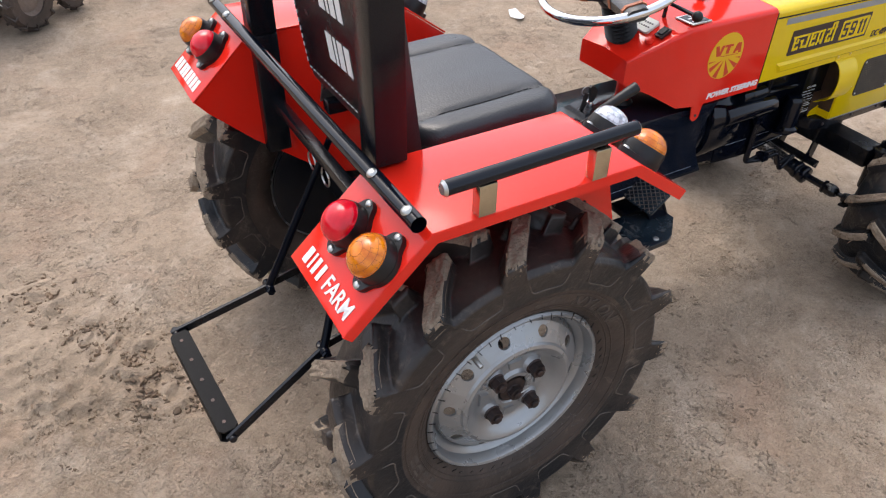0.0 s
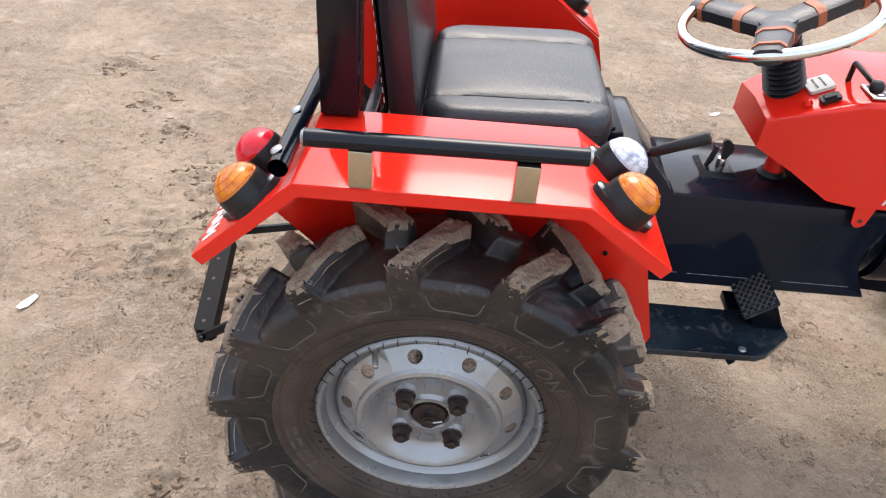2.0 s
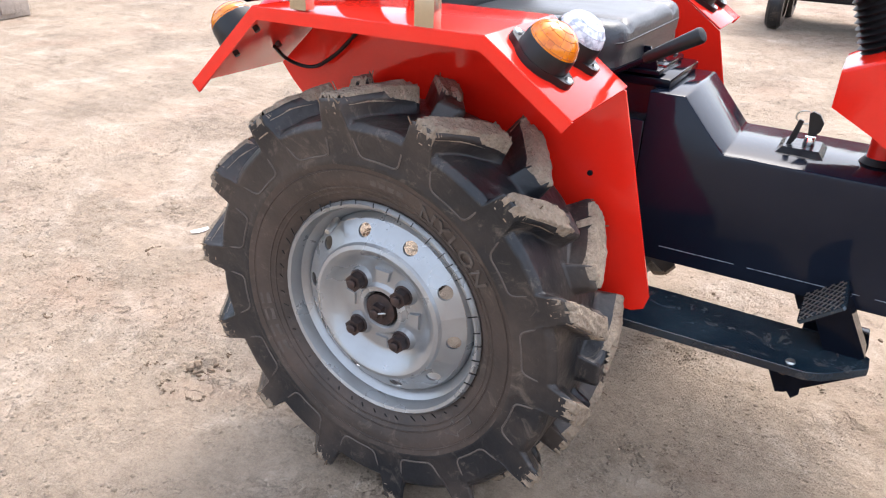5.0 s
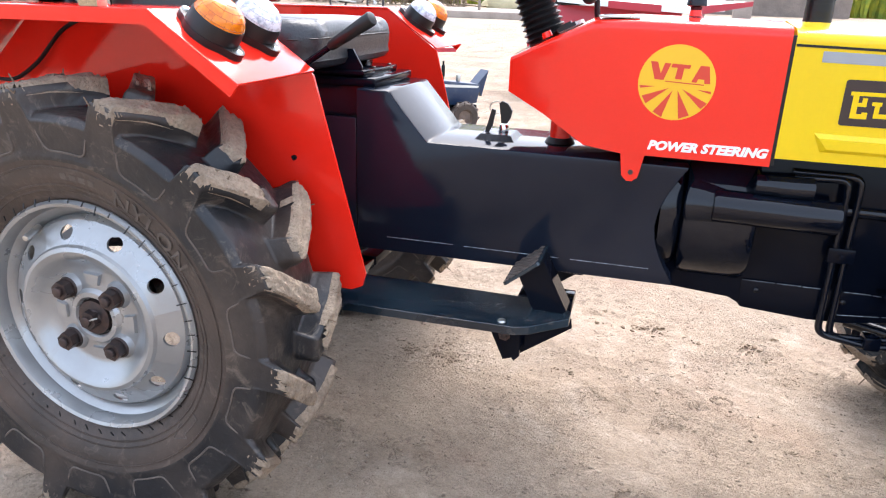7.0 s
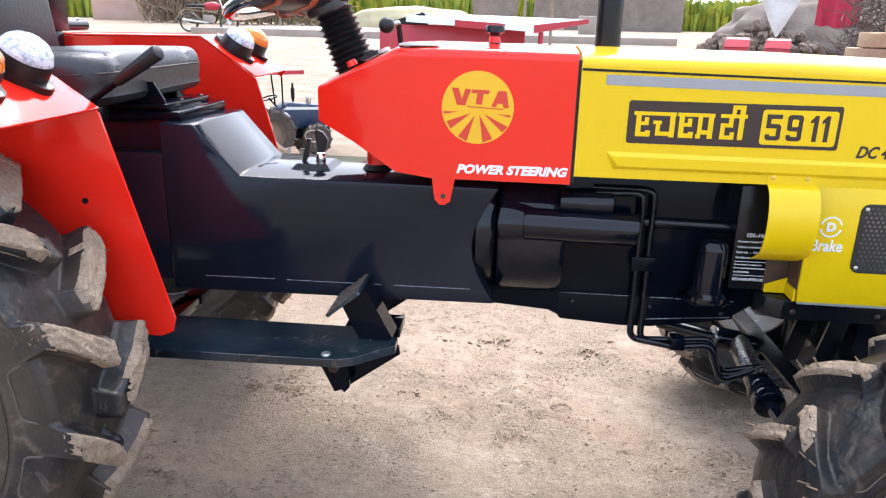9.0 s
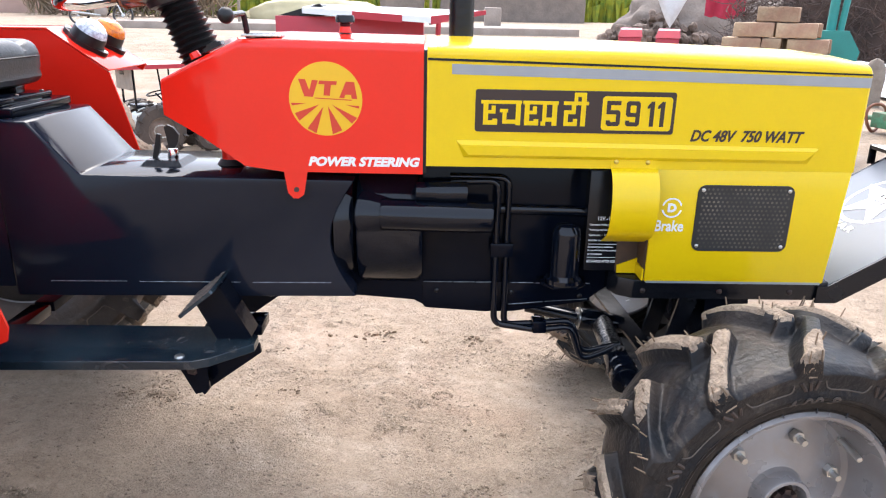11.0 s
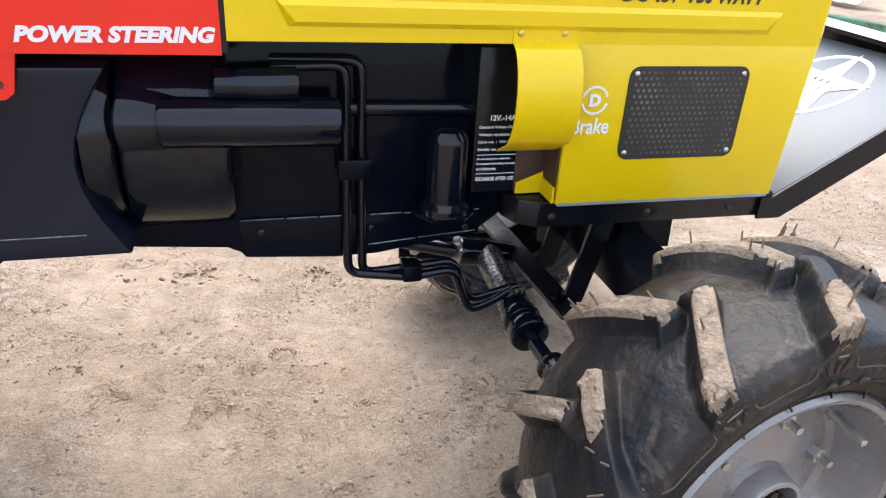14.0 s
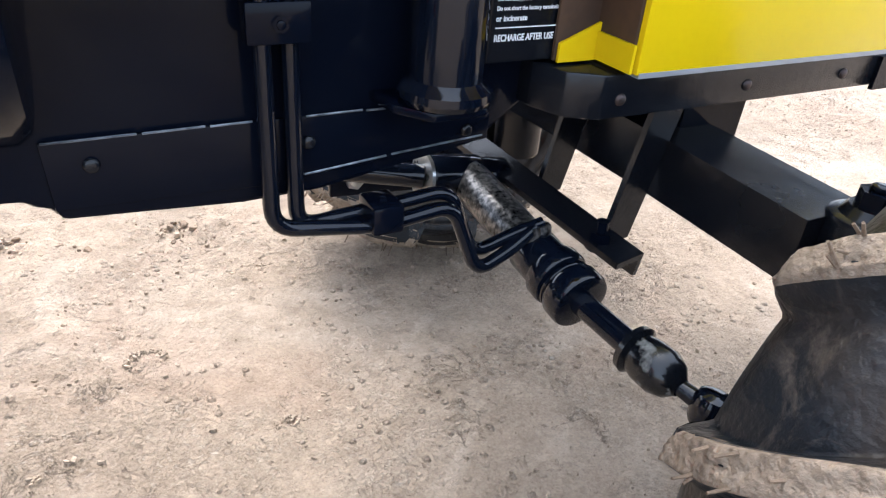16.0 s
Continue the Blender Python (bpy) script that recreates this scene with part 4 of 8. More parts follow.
def build_wheel(name, parent, place, R, yc, half, rim_r, lugs, lug_w, sweep, seed, front, words, phase=0.05):
    rnd = random.Random(seed)
    wheel = part(name, lathe(B(), [(0.0, 0.0), (0.012, 0.0), (0.014, 0.004), (0.026, 0.006), (0.028, 0.03), (0.034, 0.05), (0.034, 0.10)] if not front else [(0.0, 0.044), (0.026, 0.044), (0.027, 0.06), (0.032, 0.12)], 28), NUT if not front else GREYRIM, parent, "hub with its axle end")
    wheel.matrix_basis = place
    shape = TyreShape(R, yc, half, rim_r, lugs, lug_w, sweep, front, phase)
    build_tyre(wheel, shape, rim_r, rnd, front)
    for string, size, rr, tt in words:
        sidewall_words(wheel, string, size, rr, lambda q: yc - half * float(np.interp(q, shape.P[:10, 0], -shape.P[:10, 1])), tt, "raised letters" if string else "raised bars")
    if not front and words:
        rolling_arrow(wheel, 0.198, lambda q: yc - half * float(np.interp(q, shape.P[:10, 0], -shape.P[:10, 1])), 2.15)
    # rim
    f0 = yc - half * (0.60 if not front else 0.711)
    rp = [(rim_r + 0.003, f0 + 0.008), (rim_r + 0.004, f0 + 0.001), (rim_r, f0 - 0.004), (rim_r - 0.005, f0 - 0.002), (rim_r - 0.008, f0 + 0.006), (rim_r - 0.010, f0 + 0.018), (rim_r - 0.018, f0 + 0.024), (rim_r - 0.026, f0 + 0.038), (rim_r - 0.028, f0 + 0.07), (rim_r - 0.018, f0 + 0.105), (rim_r - 0.008, f0 + 0.115), (rim_r + 0.002, f0 + 0.125)]
    if front:
        rp = [(rim_r + 0.003, f0 + 0.008), (rim_r + 0.004, f0 + 0.001), (rim_r, f0 - 0.004), (rim_r - 0.005, f0 - 0.002), (rim_r - 0.008, f0 + 0.004), (rim_r - 0.012, f0 + 0.016), (rim_r - 0.017, f0 + 0.034), (rim_r - 0.023, f0 + 0.047), (rim_r - 0.030, f0 + 0.051), (rim_r - 0.040, f0 + 0.049), (rim_r - 0.054, f0 + 0.0445), (rim_r - 0.074, f0 + 0.0390), (rim_r - 0.090, f0 + 0.0355), (rim_r - 0.0955, f0 + 0.0335), (rim_r - 0.098, f0 + 0.028)]
    bm = lathe(B(), rp, 96)
    if not front:
        lathe(bm, [(0.029, 0.03), (0.029, 0.010), (0.032, 0.006), (0.039, 0.006), (0.044, 0.012), (0.070, 0.014), (0.078, 0.012), (0.090, 0.002), (0.098, -0.007), (0.106, -0.010), (0.112, -0.008), (0.115, -0.003)], 80)
        vent_ring(bm, 0.115, -0.003, 0.146, 0.017, 10, 0.0115, 0.10)
        lathe(bm, [(0.146, 0.017), (0.151, 0.026), (0.152, 0.045)], 80)
        for k in range(4):
            t = math.pi / 2 * k + 0.03
            rod(bm, at_wheel(t + math.pi / 4, 0.057, 0.014), at_wheel(t + math.pi / 4, 0.057, 0.006), 0.021, 0.0165, n=22)
            c = at_wheel(t, 0.058, 0.012)
            e, o = at_wheel(t, 1, 0), at_wheel(t + math.pi / 2, 1, 0)
            ps = [c + o * 0.016 + e * 0.011, c - o * 0.016 + e * 0.011, c - o * 0.012 - e * 0.009, c + o * 0.012 - e * 0.009]
            v0 = [bm.verts.new(p + Vector((0, 0.004, 0))) for p in ps]
            v1 = [bm.verts.new(p * 1.0 + (c - p) * 0.2 + Vector((0, -0.0035, 0))) for p in ps]
            bm.faces.new(v1)
            for i in range(4):
                bm.faces.new([v0[i], v0[(i + 1) % 4], v1[(i + 1) % 4], v1[i]])
        part("rim", bm, SILVER, wheel, "silver painted steel rim with round vent holes")
        for k, t in enumerate((0.785, 2.355, 3.927, 5.498)):
            tt = t + 0.04
            c = at_wheel(tt, 0.057, 0.006)
            nut = hexnut(B(), c, (0, -1, 0), 0.0142, 0.017)
            rod(nut, c, c + Vector((0, -0.003, 0)), 0.0165, 0.0150, n=20)
            rod(nut, c, c + Vector((0, -0.0205, 0)), 0.0068, 0.0055, n=12)
            part("wheel_nut", nut, NUT, wheel, "dark hexagonal wheel nut")
        part("axle_nut", hexnut(B(), (0, 0.004, 0), (0, -1, 0), 0.0145, 0.012), NUT, wheel, "brown steel axle nut with a split pin")
        pipe_b = rod(B(), (0.0, -0.009, 0.0), (0.021, -0.011, 0.009), 0.0014, n=6)
        part("split_pin", pipe_b, STEEL, wheel)
        t = -0.62
        part("valve_stem", rod(B(), at_wheel(t, 0.152, 0.02), at_wheel(t, 0.143, -0.012), 0.0055, 0.0045, n=12, rounded=0.001), STEEL, wheel, "grey tyre valve")
    else:
        part("rim", bm, GREYRIM, wheel, "grey painted steel disc rim")
        lip = lathe(B(), [(0.0265, 0.054), (0.0265, 0.026), (0.0275, 0.022), (0.0318, 0.022), (0.0332, 0.024), (0.0345, 0.069)], 48)
        part("hub_ring", lip, GREYRIM, wheel)
        nb = hexnut(B(), (0, 0.050, 0), (0, -1, 0), 0.020, 0.014)
        crown = [(0.0175 * math.sin(t), 0.0175 * math.cos(t)) if k % 4 < 2 else (0.0118 * math.sin(t), 0.0118 * math.cos(t)) for k, t in ((k, 2 * math.pi * (k + (0.35 if k % 2 else -0.35) * (1 if k % 4 < 2 else 0.2)) / 24) for k in range(24))]
        prism(nb, crown, 0.026, 0.0365, "y")
        part("axle_nut", nb, NUT, wheel, "worn castle nut with a split pin")
        part("axle_end", rod(B(), (0, 0.054, 0), (0, 0.018, 0), 0.0105, n=20, rounded=0.002), NUT, wheel)
        part("split_pin", pipe(B(), [(-0.018, 0.026, 0.004), (0.018, 0.024, 0.002), (0.022, 0.025, -0.008)], 0.0016, 0.004, 6), STEEL, wheel)
        for k in range(6):
            c = at_wheel(0.25 + k * math.pi / 3, 0.079, f0 + 0.0435)
            b = hexnut(B(), c, (0, -1, 0), 0.0085, 0.009)
            rod(b, c, c + Vector((0, -0.022, 0)), 0.0042, n=10)
            part("wheel_bolt", b, STEEL, wheel, "zinc stud with a nut")
        part("valve_stem", rod(B(), at_wheel(0.95, 0.108, f0 + 0.048), at_wheel(0.95, 0.104, f0 + 0.004), 0.005, 0.004, n=10, rounded=0.001), STEEL, wheel)
    return wheel


def build_rim_blank(wheel):
    # an added disc that blacks out the brightly lit inside of the far rim
    part("rim_blank", lathe(B(), [(0.0, 0.100), (0.135, 0.100), (0.150, 0.112), (0.172, 0.119), (0.172, 0.124), (0.14, 0.130), (0.0, 0.130)], 48), SATIN, wheel, "added black disc that keeps the rim's inside dark")


tractor = thing("mini_tractor", "small red and yellow farm tractor with black chassis on dry earth", "tractor")
C = 0.465       # the tractor's middle plane
build_wheel("rear_wheel", tractor, pose(-0.003, 0.002, 0.331), 0.338, 0.052, 0.091, 0.175, 14, 0.036, 0.215, 3, False,
            (("NYLON", 0.034, 0.202, 0.40), ("", 0.024, 0.208, -2.2), ("", 0.012, 0.214, 0.02)))
build_rim_blank(build_wheel("rear_wheel", tractor, pose(0, 2 * C, 0.335, 0, 0, 180), 0.340, 0.052, 0.091, 0.175, 14, 0.036, -0.215, 4, False, ()))
build_wheel("front_wheel", tractor, pose(1.378, 0.005, 0.228, 0, 0, 6), 0.228, 0.0860, 0.1005, 0.132, 12, 0.020, 0.27, 5, True,
            (("4.00-8", 0.021, 0.1505, -0.25), ("", 0.019, 0.1505, -1.35), ("", 0.010, 0.1505, 1.05)), 0.142)
build_wheel("front_wheel", tractor, pose(1.380, 2 * C - 0.005, 0.228, 0, 0, 186), 0.228, 0.0860, 0.1005, 0.132, 12, 0.020, -0.27, 6, True, ())


# ---- tractor body ----
def build_fender(side):
    """side 1: the near one; -1: its mirror image across the middle plane."""
    def Y(y):
        return y if side > 0 else 2 * C - y
    name = "fender"
    prof = [(-0.322, 0.640), (-0.187, 0.762), (0.166, 0.765), (0.280, 0.686)]
    y0, y1, th = -0.024, 0.1735, 0.004
    bm = B()
    nrm = []
    for (xa, za), (xb, zb) in zip(prof, prof[1:]):
        d = Vector((xb - xa, zb - za)).normalized()
        nrm.append(Vector((d.y, -d.x)))
    low = []
    for i, (x, z) in enumerate(prof):
        k = nrm[0] if i == 0 else nrm[-1] if i == 3 else (nrm[i - 1] + nrm[i]).normalized()
        low.append((x + k.x * th, z + k.y * th))
    top_poly = prof + list(reversed(low))
    prism(bm, top_poly, min(Y(y0), Y(y1)), max(Y(y0), Y(y1)), "y", bevel=0.0012)
    # outer lip folded down
    lip = []
    for i, (x, z) in enumerate(prof):
        k = nrm[0] if i == 0 else nrm[-1] if i == 3 else (nrm[i - 1] + nrm[i]).normalized()
        lip.append((x + k.x * 0.019, z + k.y * 0.019))
    prism(bm, [(x, z - 0.0015) for x, z in prof] + list(reversed(lip)), min(Y(y0 - 0.001), Y(y0 + 0.003)), max(Y(y0 - 0.001), Y(y0 + 0.003)), "y")
    fender = part(name, bm, RED, tractor, "red painted sheet steel mudguard")
    # inner upright plate
    pb = B()
    poly = [(-0.318, 0.637), (-0.296, 0.610), (-0.206, 0.524), (-0.10, 0.44), (-0.04, 0.392), (0.10, 0.362), (0.335, 0.364), (0.352, 0.372), (0.357, 0.392), (0.279, 0.680), (0.166, 0.760), (-0.187, 0.757)]
    prism(pb, poly, min(Y(0.169), Y(0.173)), max(Y(0.169), Y(0.173)), "y")
    part("inner_plate", pb, RED, fender)
    for x, z in ((0.246, 0.560),):
        part("bolt_hole", rod(B(), (x, Y(0.166), z), (x, Y(0.170), z), 0.004, n=12), SATIN, fender)
    if side > 0:
        bm = pipe(B(), [(-0.255, Y(0.085), 0.684), (-0.262, Y(0.12), 0.655), (-0.235, Y(0.15), 0.640), (-0.19, Y(0.158), 0.668), (-0.12, Y(0.16), 0.738), (0.05, Y(0.155), 0.753), (0.16, Y(0.15), 0.752)], 0.003, 0.04, 8)
        part("wiring", bm, SOFT, fender, "black cable under the mudguard")
    # grab bar
    if side > 0:
        bar = rod(B(), (-0.168, Y(-0.019), 0.822), (0.152, Y(-0.012), 0.824), 0.0108, n=22)
        bar = part("grab_bar", bar, ENAMEL, tractor, "glossy black round grab bar")
        for x, d in ((-0.168, -1), (0.152, 1)):
            part("end_cap", rod(B(), (x, Y(-0.019 if d < 0 else -0.012), 0.822 if d < 0 else 0.824), (x + 0.004 * d, Y(-0.019 if d < 0 else -0.012), 0.822 if d < 0 else 0.824), 0.0115, 0.008, n=20), STEEL, bar, "bright steel end cap")
        for x in (-0.105, 0.086):
            b = box(B(), x - 0.014, x + 0.014, min(Y(-0.026), Y(-0.008)), max(Y(-0.026), Y(-0.008)), 0.764, 0.813, bevel=0.002)
            part("bar_post", b, POLISH, bar, "polished steel post")
    # lamps
    for y in (0.012, 0.102):
        for d in (-0.03, 0.03):
            c = Vector((-0.245 + d * 0.742, Y(y), 0.7095 + d * 0.67)) - Vector((-0.67, 0, 0.742)) * 0.004
            part("lamp_stud", rod(B(), c, c - Vector((-0.67, 0, 0.742)) * 0.008, 0.0045, n=10), NUT, fender)
    rear_n = Vector((-nrm[0].x, 0, -nrm[0].y))
    front_n = Vector((-nrm[2].x, 0, -nrm[2].y))
    rd = Vector((prof[1][0] - prof[0][0], 0, prof[1][1] - prof[0][1])).normalized()
    fd = Vector((prof[3][0] - prof[2][0], 0, prof[3][1] - prof[2][1])).normalized()
    build_lamp(tractor, Vector((-0.245, Y(0.102), 0.7095)), rear_n, rd, RED_LENS, "red tail lamp on a black base", False)
    build_lamp(tractor, Vector((-0.245, Y(0.012), 0.7095)), rear_n, rd, ORANGE_LENS, "amber indicator lamp on a black base", True)
    build_lamp(tractor, Vector((0.212, Y(0.117), 0.733)), front_n, fd, CLEAR_LENS, "clear front lamp with a faceted lens", True)
    build_lamp(tractor, Vector((0.212, Y(0.028), 0.733)), front_n, fd, ORANGE_LENS, "amber front indicator with a faceted lens", True)
    return fender


def build_lamp(parent, c, n, d, lens, label, facets):
    """A round lamp: a collar with two pointed ears and screws, and a domed lens. d runs along the ears."""
    n, d = n.normalized(), d.normalized()
    e = n.cross(d)
    R = 0.0345
    bm = B()
    out = []
    for i in range(40):
        t = 2 * math.pi * i / 40
        r = R * 1.02
        # ears along d
        x = math.cos(t)
        r2 = r + max(0.0, abs(x) - 0.86) / 0.14 * 0.013
        out.append((r2 * math.cos(t), r2 * math.sin(t)))
    plate(bm, out, lambda a, b, k: c + d * a + e * b + n * k, 0.009)
    rings = []
    for k, r in ((0.008, R), (0.024, R * 0.97), (0.028, R * 0.94), (0.028, R * 0.88)):
        rings.append([bm.verts.new(c + n * k + (d * math.cos(t) + e * math.sin(t)) * r) for t in (2 * math.pi * i / 40 for i in range(40))])
    for p, q in zip(rings, rings[1:]):
        for i in range(40):
            bm.faces.new([p[i], p[(i + 1) % 40], q[(i + 1) % 40], q[i]])
    lamp = part("lamp", bm, SOFT, parent, label)
    lb = B()
    rings = []
    steps = 9
    for s in range(steps):
        a = s / steps * math.pi / 2
        rings.append([lb.verts.new(c + n * (0.026 + R * 0.76 * math.sin(a)) + (d * math.cos(t) + e * math.sin(t)) * (R * 0.93 * math.cos(a))) for t in (2 * math.pi * i / 24 for i in range(24))])
    for p, q in zip(rings, rings[1:]):
        for i in range(24):
            lb.faces.new([p[i], p[(i + 1) % 24], q[(i + 1) % 24], q[i]])
    top = lb.verts.new(c + n * (0.026 + R * 0.765))
    for i in range(24):
        lb.faces.new([rings[-1][i], rings[-1][(i + 1) % 24], top])
    if facets:
        rb = B()
        # raised ribs that cut the lens into facets
        fr = random.Random(int(c.x * 1000) + int(c.y * 500))
        for s in (1, 3, 5, 7):
            pipe(rb, [v.co + n * 0.0001 for v in rings[s]], 0.0004, 0, 4, closed=True)
        for lo, hi, cnt in ((0, 1, 18), (1, 3, 16), (3, 5, 12), (5, 7, 8)):
            for i in range(cnt):
                k = int(24 * (i + fr.uniform(-0.25, 0.25)) / cnt) % 24
                w = (k + fr.choice((0, 0, 1))) % 24
                pipe(rb, [rings[lo][k].co + n * 0.0001, rings[hi][w].co + n * 0.0001], 0.0004, 0, 4)
        tagged(part("lens_ribs", rb, RIB_AMBER if lens is ORANGE_LENS else RIB_CLEAR, lamp), kind="stuff")
    part("lens", lb, lens, lamp, smooth=60)
    for s in (-1, 1):
        part("fixing_screw", screw(B(), c + d * (s * (R + 0.0075)) + n * 0.009, n, 0.0062), STEEL, lamp, "bright screw")
    return lamp


fender_near = build_fender(1)
fender_far = build_fender(-1)


def slope_words():
    """The writing on the rear slopes of the two mudguards."""
    d = Vector((0.135, 0, 0.122)).normalized()
    n = Vector((-0.122, 0, 0.135)).normalized()
    # the owner's name as plain bars
    o = Vector((-0.312, 0.147, 0.649)) + n * 0.0008
    for a, b in ((0.0, 0.013), (0.020, 0.025), (0.032, 0.041), (0.050, 0.059)):
        part("name_bar", plate(B(), [(a, 0.0), (b, 0.0), (b, 0.026), (a, 0.026)], lambda x, y, k: o + Vector((0, -1, 0)) * x + d * y + n * k, 0.0006), WHITE, fender_near)
    bm = fit_words(lettering("FARM", 0.03, 0, 0.0004), 0.078, 0.026)
    carry(bm, lambda a, b, c: o + Vector((0, -1, 0)) * (0.075 + a) + d * b + n * (c + 0.0003))
    part("lettering", bm, WHITE, fender_near, "white words")
    o2 = Vector((-0.312, 2 * C + 0.012, 0.649)) + n * 0.0008
    for a in (0.0, 0.02, 0.042, 0.060, 0.082, 0.102, 0.122, 0.142):
        part("number_bar", plate(B(), [(a, 0.0), (a + 0.015, 0.0), (a + 0.015, 0.028), (a, 0.028)], lambda x, y, k: o2 + Vector((0, -1, 0)) * x + d * y + n * k, 0.0006), WHITE, fender_far)


slope_words()

# cross tube over both mudguards
tube = B()
rod(tube, (-0.203, -0.016, 0.776), (-0.203, 2 * C + 0.016, 0.776), 0.0120, n=24, caps=False)
rod(tube, (-0.203, -0.016, 0.776), (-0.203, 2 * C + 0.016, 0.776), 0.0102, n=24, caps=False)
tube = part("cross_tube", tube, ENAMEL, tractor, "glossy black tube bolted across both mudguards")
for y in (0.007, 0.111, 2 * C - 0.111, 2 * C - 0.007):
    part("tube_bolt", screw(B(), (-0.209, y, 0.787), (-0.5, 0, 0.85), 0.0085), STEEL, tube, "bright slotted bolt head")


def build_seat():
    y0, y1 = 0.238, 0.620
    seams = (0.302, 0.541)
    bm = B()
    # the rounded outline, in even steps
    raw = round_rect(0.294, y1 - y0, 0.050, 7)
    outline = []
    for (a, c), (b, d) in zip(raw, raw[1:] + raw[:1]):
        k = max(1, int(math.hypot(b - a, d - c) / 0.007))
        outline += [(a + (b - a) * i / k, c + (d - c) * i / k) for i in range(k)]
    side = [(0.668, 0.86), (0.673, 0.955), (0.682, 0.995), (0.694, 0.985), (0.700, 0.995), (0.716, 1.0), (0.726, 0.992), (0.733, 0.978), (0.739, 0.955), (0.743, 0.925), (0.7455, 0.885)]
    side += [(0.7455 + 0.006 * (1 - (1 - k / 26) ** 2), 0.885 * (1 - k / 26)) for k in range(1, 26)]

    def crown(x, y, z):
        """The cushion's height: soft folds along the two seams, and a slight rise to the front."""
        dip = 0.0 if z < 0.730 else sum(0.0045 * math.exp(-((y - g) / 0.0045) ** 2) + 0.0030 * math.exp(-((y - g) / 0.018) ** 2) for g in seams)
        return z - dip + 0.006 * (x - 0.09) / 0.15 + 0.0016 * noise.noise(Vector((x * 8, y * 22, z * 10)))
    rings = []
    for z, f in side:
        row = []
        for a, c in outline:
            x, y = 0.091 + a * f, (y0 + y1) / 2 + c * (1 - (1 - f) * 0.85)
            row.append(bm.verts.new((x, y, crown(x, y, z))))
        rings.append(row)
    k = len(outline)
    for p, q in zip(rings, rings[1:]):
        for i in range(k):
            bm.faces.new([p[i], p[(i + 1) % k], q[(i + 1) % k], q[i]])
    bm.faces.new(rings[-1])
    bm.faces.new(list(reversed(rings[0])))
    seat = part("seat", bm, LEATHER, tractor, "black vinyl seat cushion with stitched panels")
    for y in seams:
        xs = [-0.040 + 0.262 * i / 16 for i in range(17)]
        zs = [0.7500 if 0.0 < x < 0.2 else 0.7465 for x in xs]
        part("stitched_seam", pipe(B(), [(x, y, crown(x, y, z) + 0.0004) for x, z in zip(xs, zs)], 0.0011, 0, 6), STITCH, seat)
    part("edge_piping", pipe(B(), [(0.091 + a * 1.002, (y0 + y1) / 2 + c * 1.001, crown(0.091 + a, 0.4, 0.7165)) for a, c in outline[::3]], 0.0017, 0, 6, closed=True), STITCH, seat)
    # backrest, leaning back, and its plate behind
    m = pose(-0.078, 0, 0.700, 0, -7, 0)
    bb = box(B(), -0.024, 0.024, 0.236, 0.632, 0.0, 0.46, bevel=0.016, m=m)
    back = part("backrest", bb, LEATHER, tractor, "black vinyl backrest")
    pb = B()
    plate(pb, [(0.250, 0.03), (0.618, 0.03), (0.625, 0.09), (0.625, 0.45), (0.243, 0.45), (0.243, 0.09)], lambda a, b, k: m @ Vector((-0.0245 - k, a, b)), 0.0025)
    part("back_cover", pb, SATIN, back, "black cover with white stitching and lettering bars")
    st = B()
    for k in range(26):
        z = 0.045 + k * 0.016
        rod(st, m @ Vector((-0.0275, 0.248, z)), m @ Vector((-0.0275, 0.248, z + 0.008)), 0.0011, n=5)
        rod(st, m @ Vector((-0.0275, 0.62, z)), m @ Vector((-0.0275, 0.62, z + 0.008)), 0.0011, n=5)
    for k in range(20):
        y = 0.262 + k * 0.018
        rod(st, m @ Vector((-0.0275, y, 0.036)), m @ Vector((-0.0275, y + 0.009, 0.036)), 0.0011, n=5)
    part("white_stitching", st, WHITE, back)
    for z in (0.105, 0.20):
        for a, w in ((0.0, 0.026), (0.033, 0.010), (0.050, 0.022), (0.079, 0.022)):
            part("name_bar", plate(B(), [(0.0, 0), (w, 0), (w, 0.052), (0.0, 0.052)], lambda p, q, k: m @ Vector((-0.0275 - k, 0.475 - a - p, z + q)), 0.0006), WHITE, back)
    # seat carrier
    for ya in (0.30, 0.56):
        part("seat_rail", box(B(), -0.10, 0.20, ya, ya + 0.03, 0.646, 0.672, bevel=0.003), SATIN, seat, "black steel seat rail")
    for y in (0.262, 0.60):
        hb = B()
        plate(hb, [(-0.10, 0.66), (-0.055, 0.66), (-0.06, 0.74), (-0.085, 0.75)], lambda a, b, k: Vector((a, y + k, b)), 0.004)
        screw(hb, (-0.075, y, 0.705), (0, -1, 0), 0.007)
        part("hinge", hb, STEEL, seat, "steel hinge bracket")


build_seat()

part("cross_rail", box(B(), -0.168, -0.146, 0.202, 0.725, 0.610, 0.632, bevel=0.002), SATIN, tractor, "black cross rail behind the seat")
# upright posts behind the seat
for y in (0.147, 0.725):
    b = box(B(), -0.186, -0.134, y, y + 0.054, 0.7665, 1.35, bevel=0.003)
    box(b, -0.186, -0.134, max(y, 0.1740), min(y + 0.054, 2 * C - 0.1740), 0.50, 0.7665, bevel=0.003)
    part("upright_post", b, SATIN, tractor, "black square steel post")
part("upper_rail", box(B(), -0.19, -0.13, 0.205, 0.725, 1.29, 1.35, bevel=0.003), SATIN, tractor)


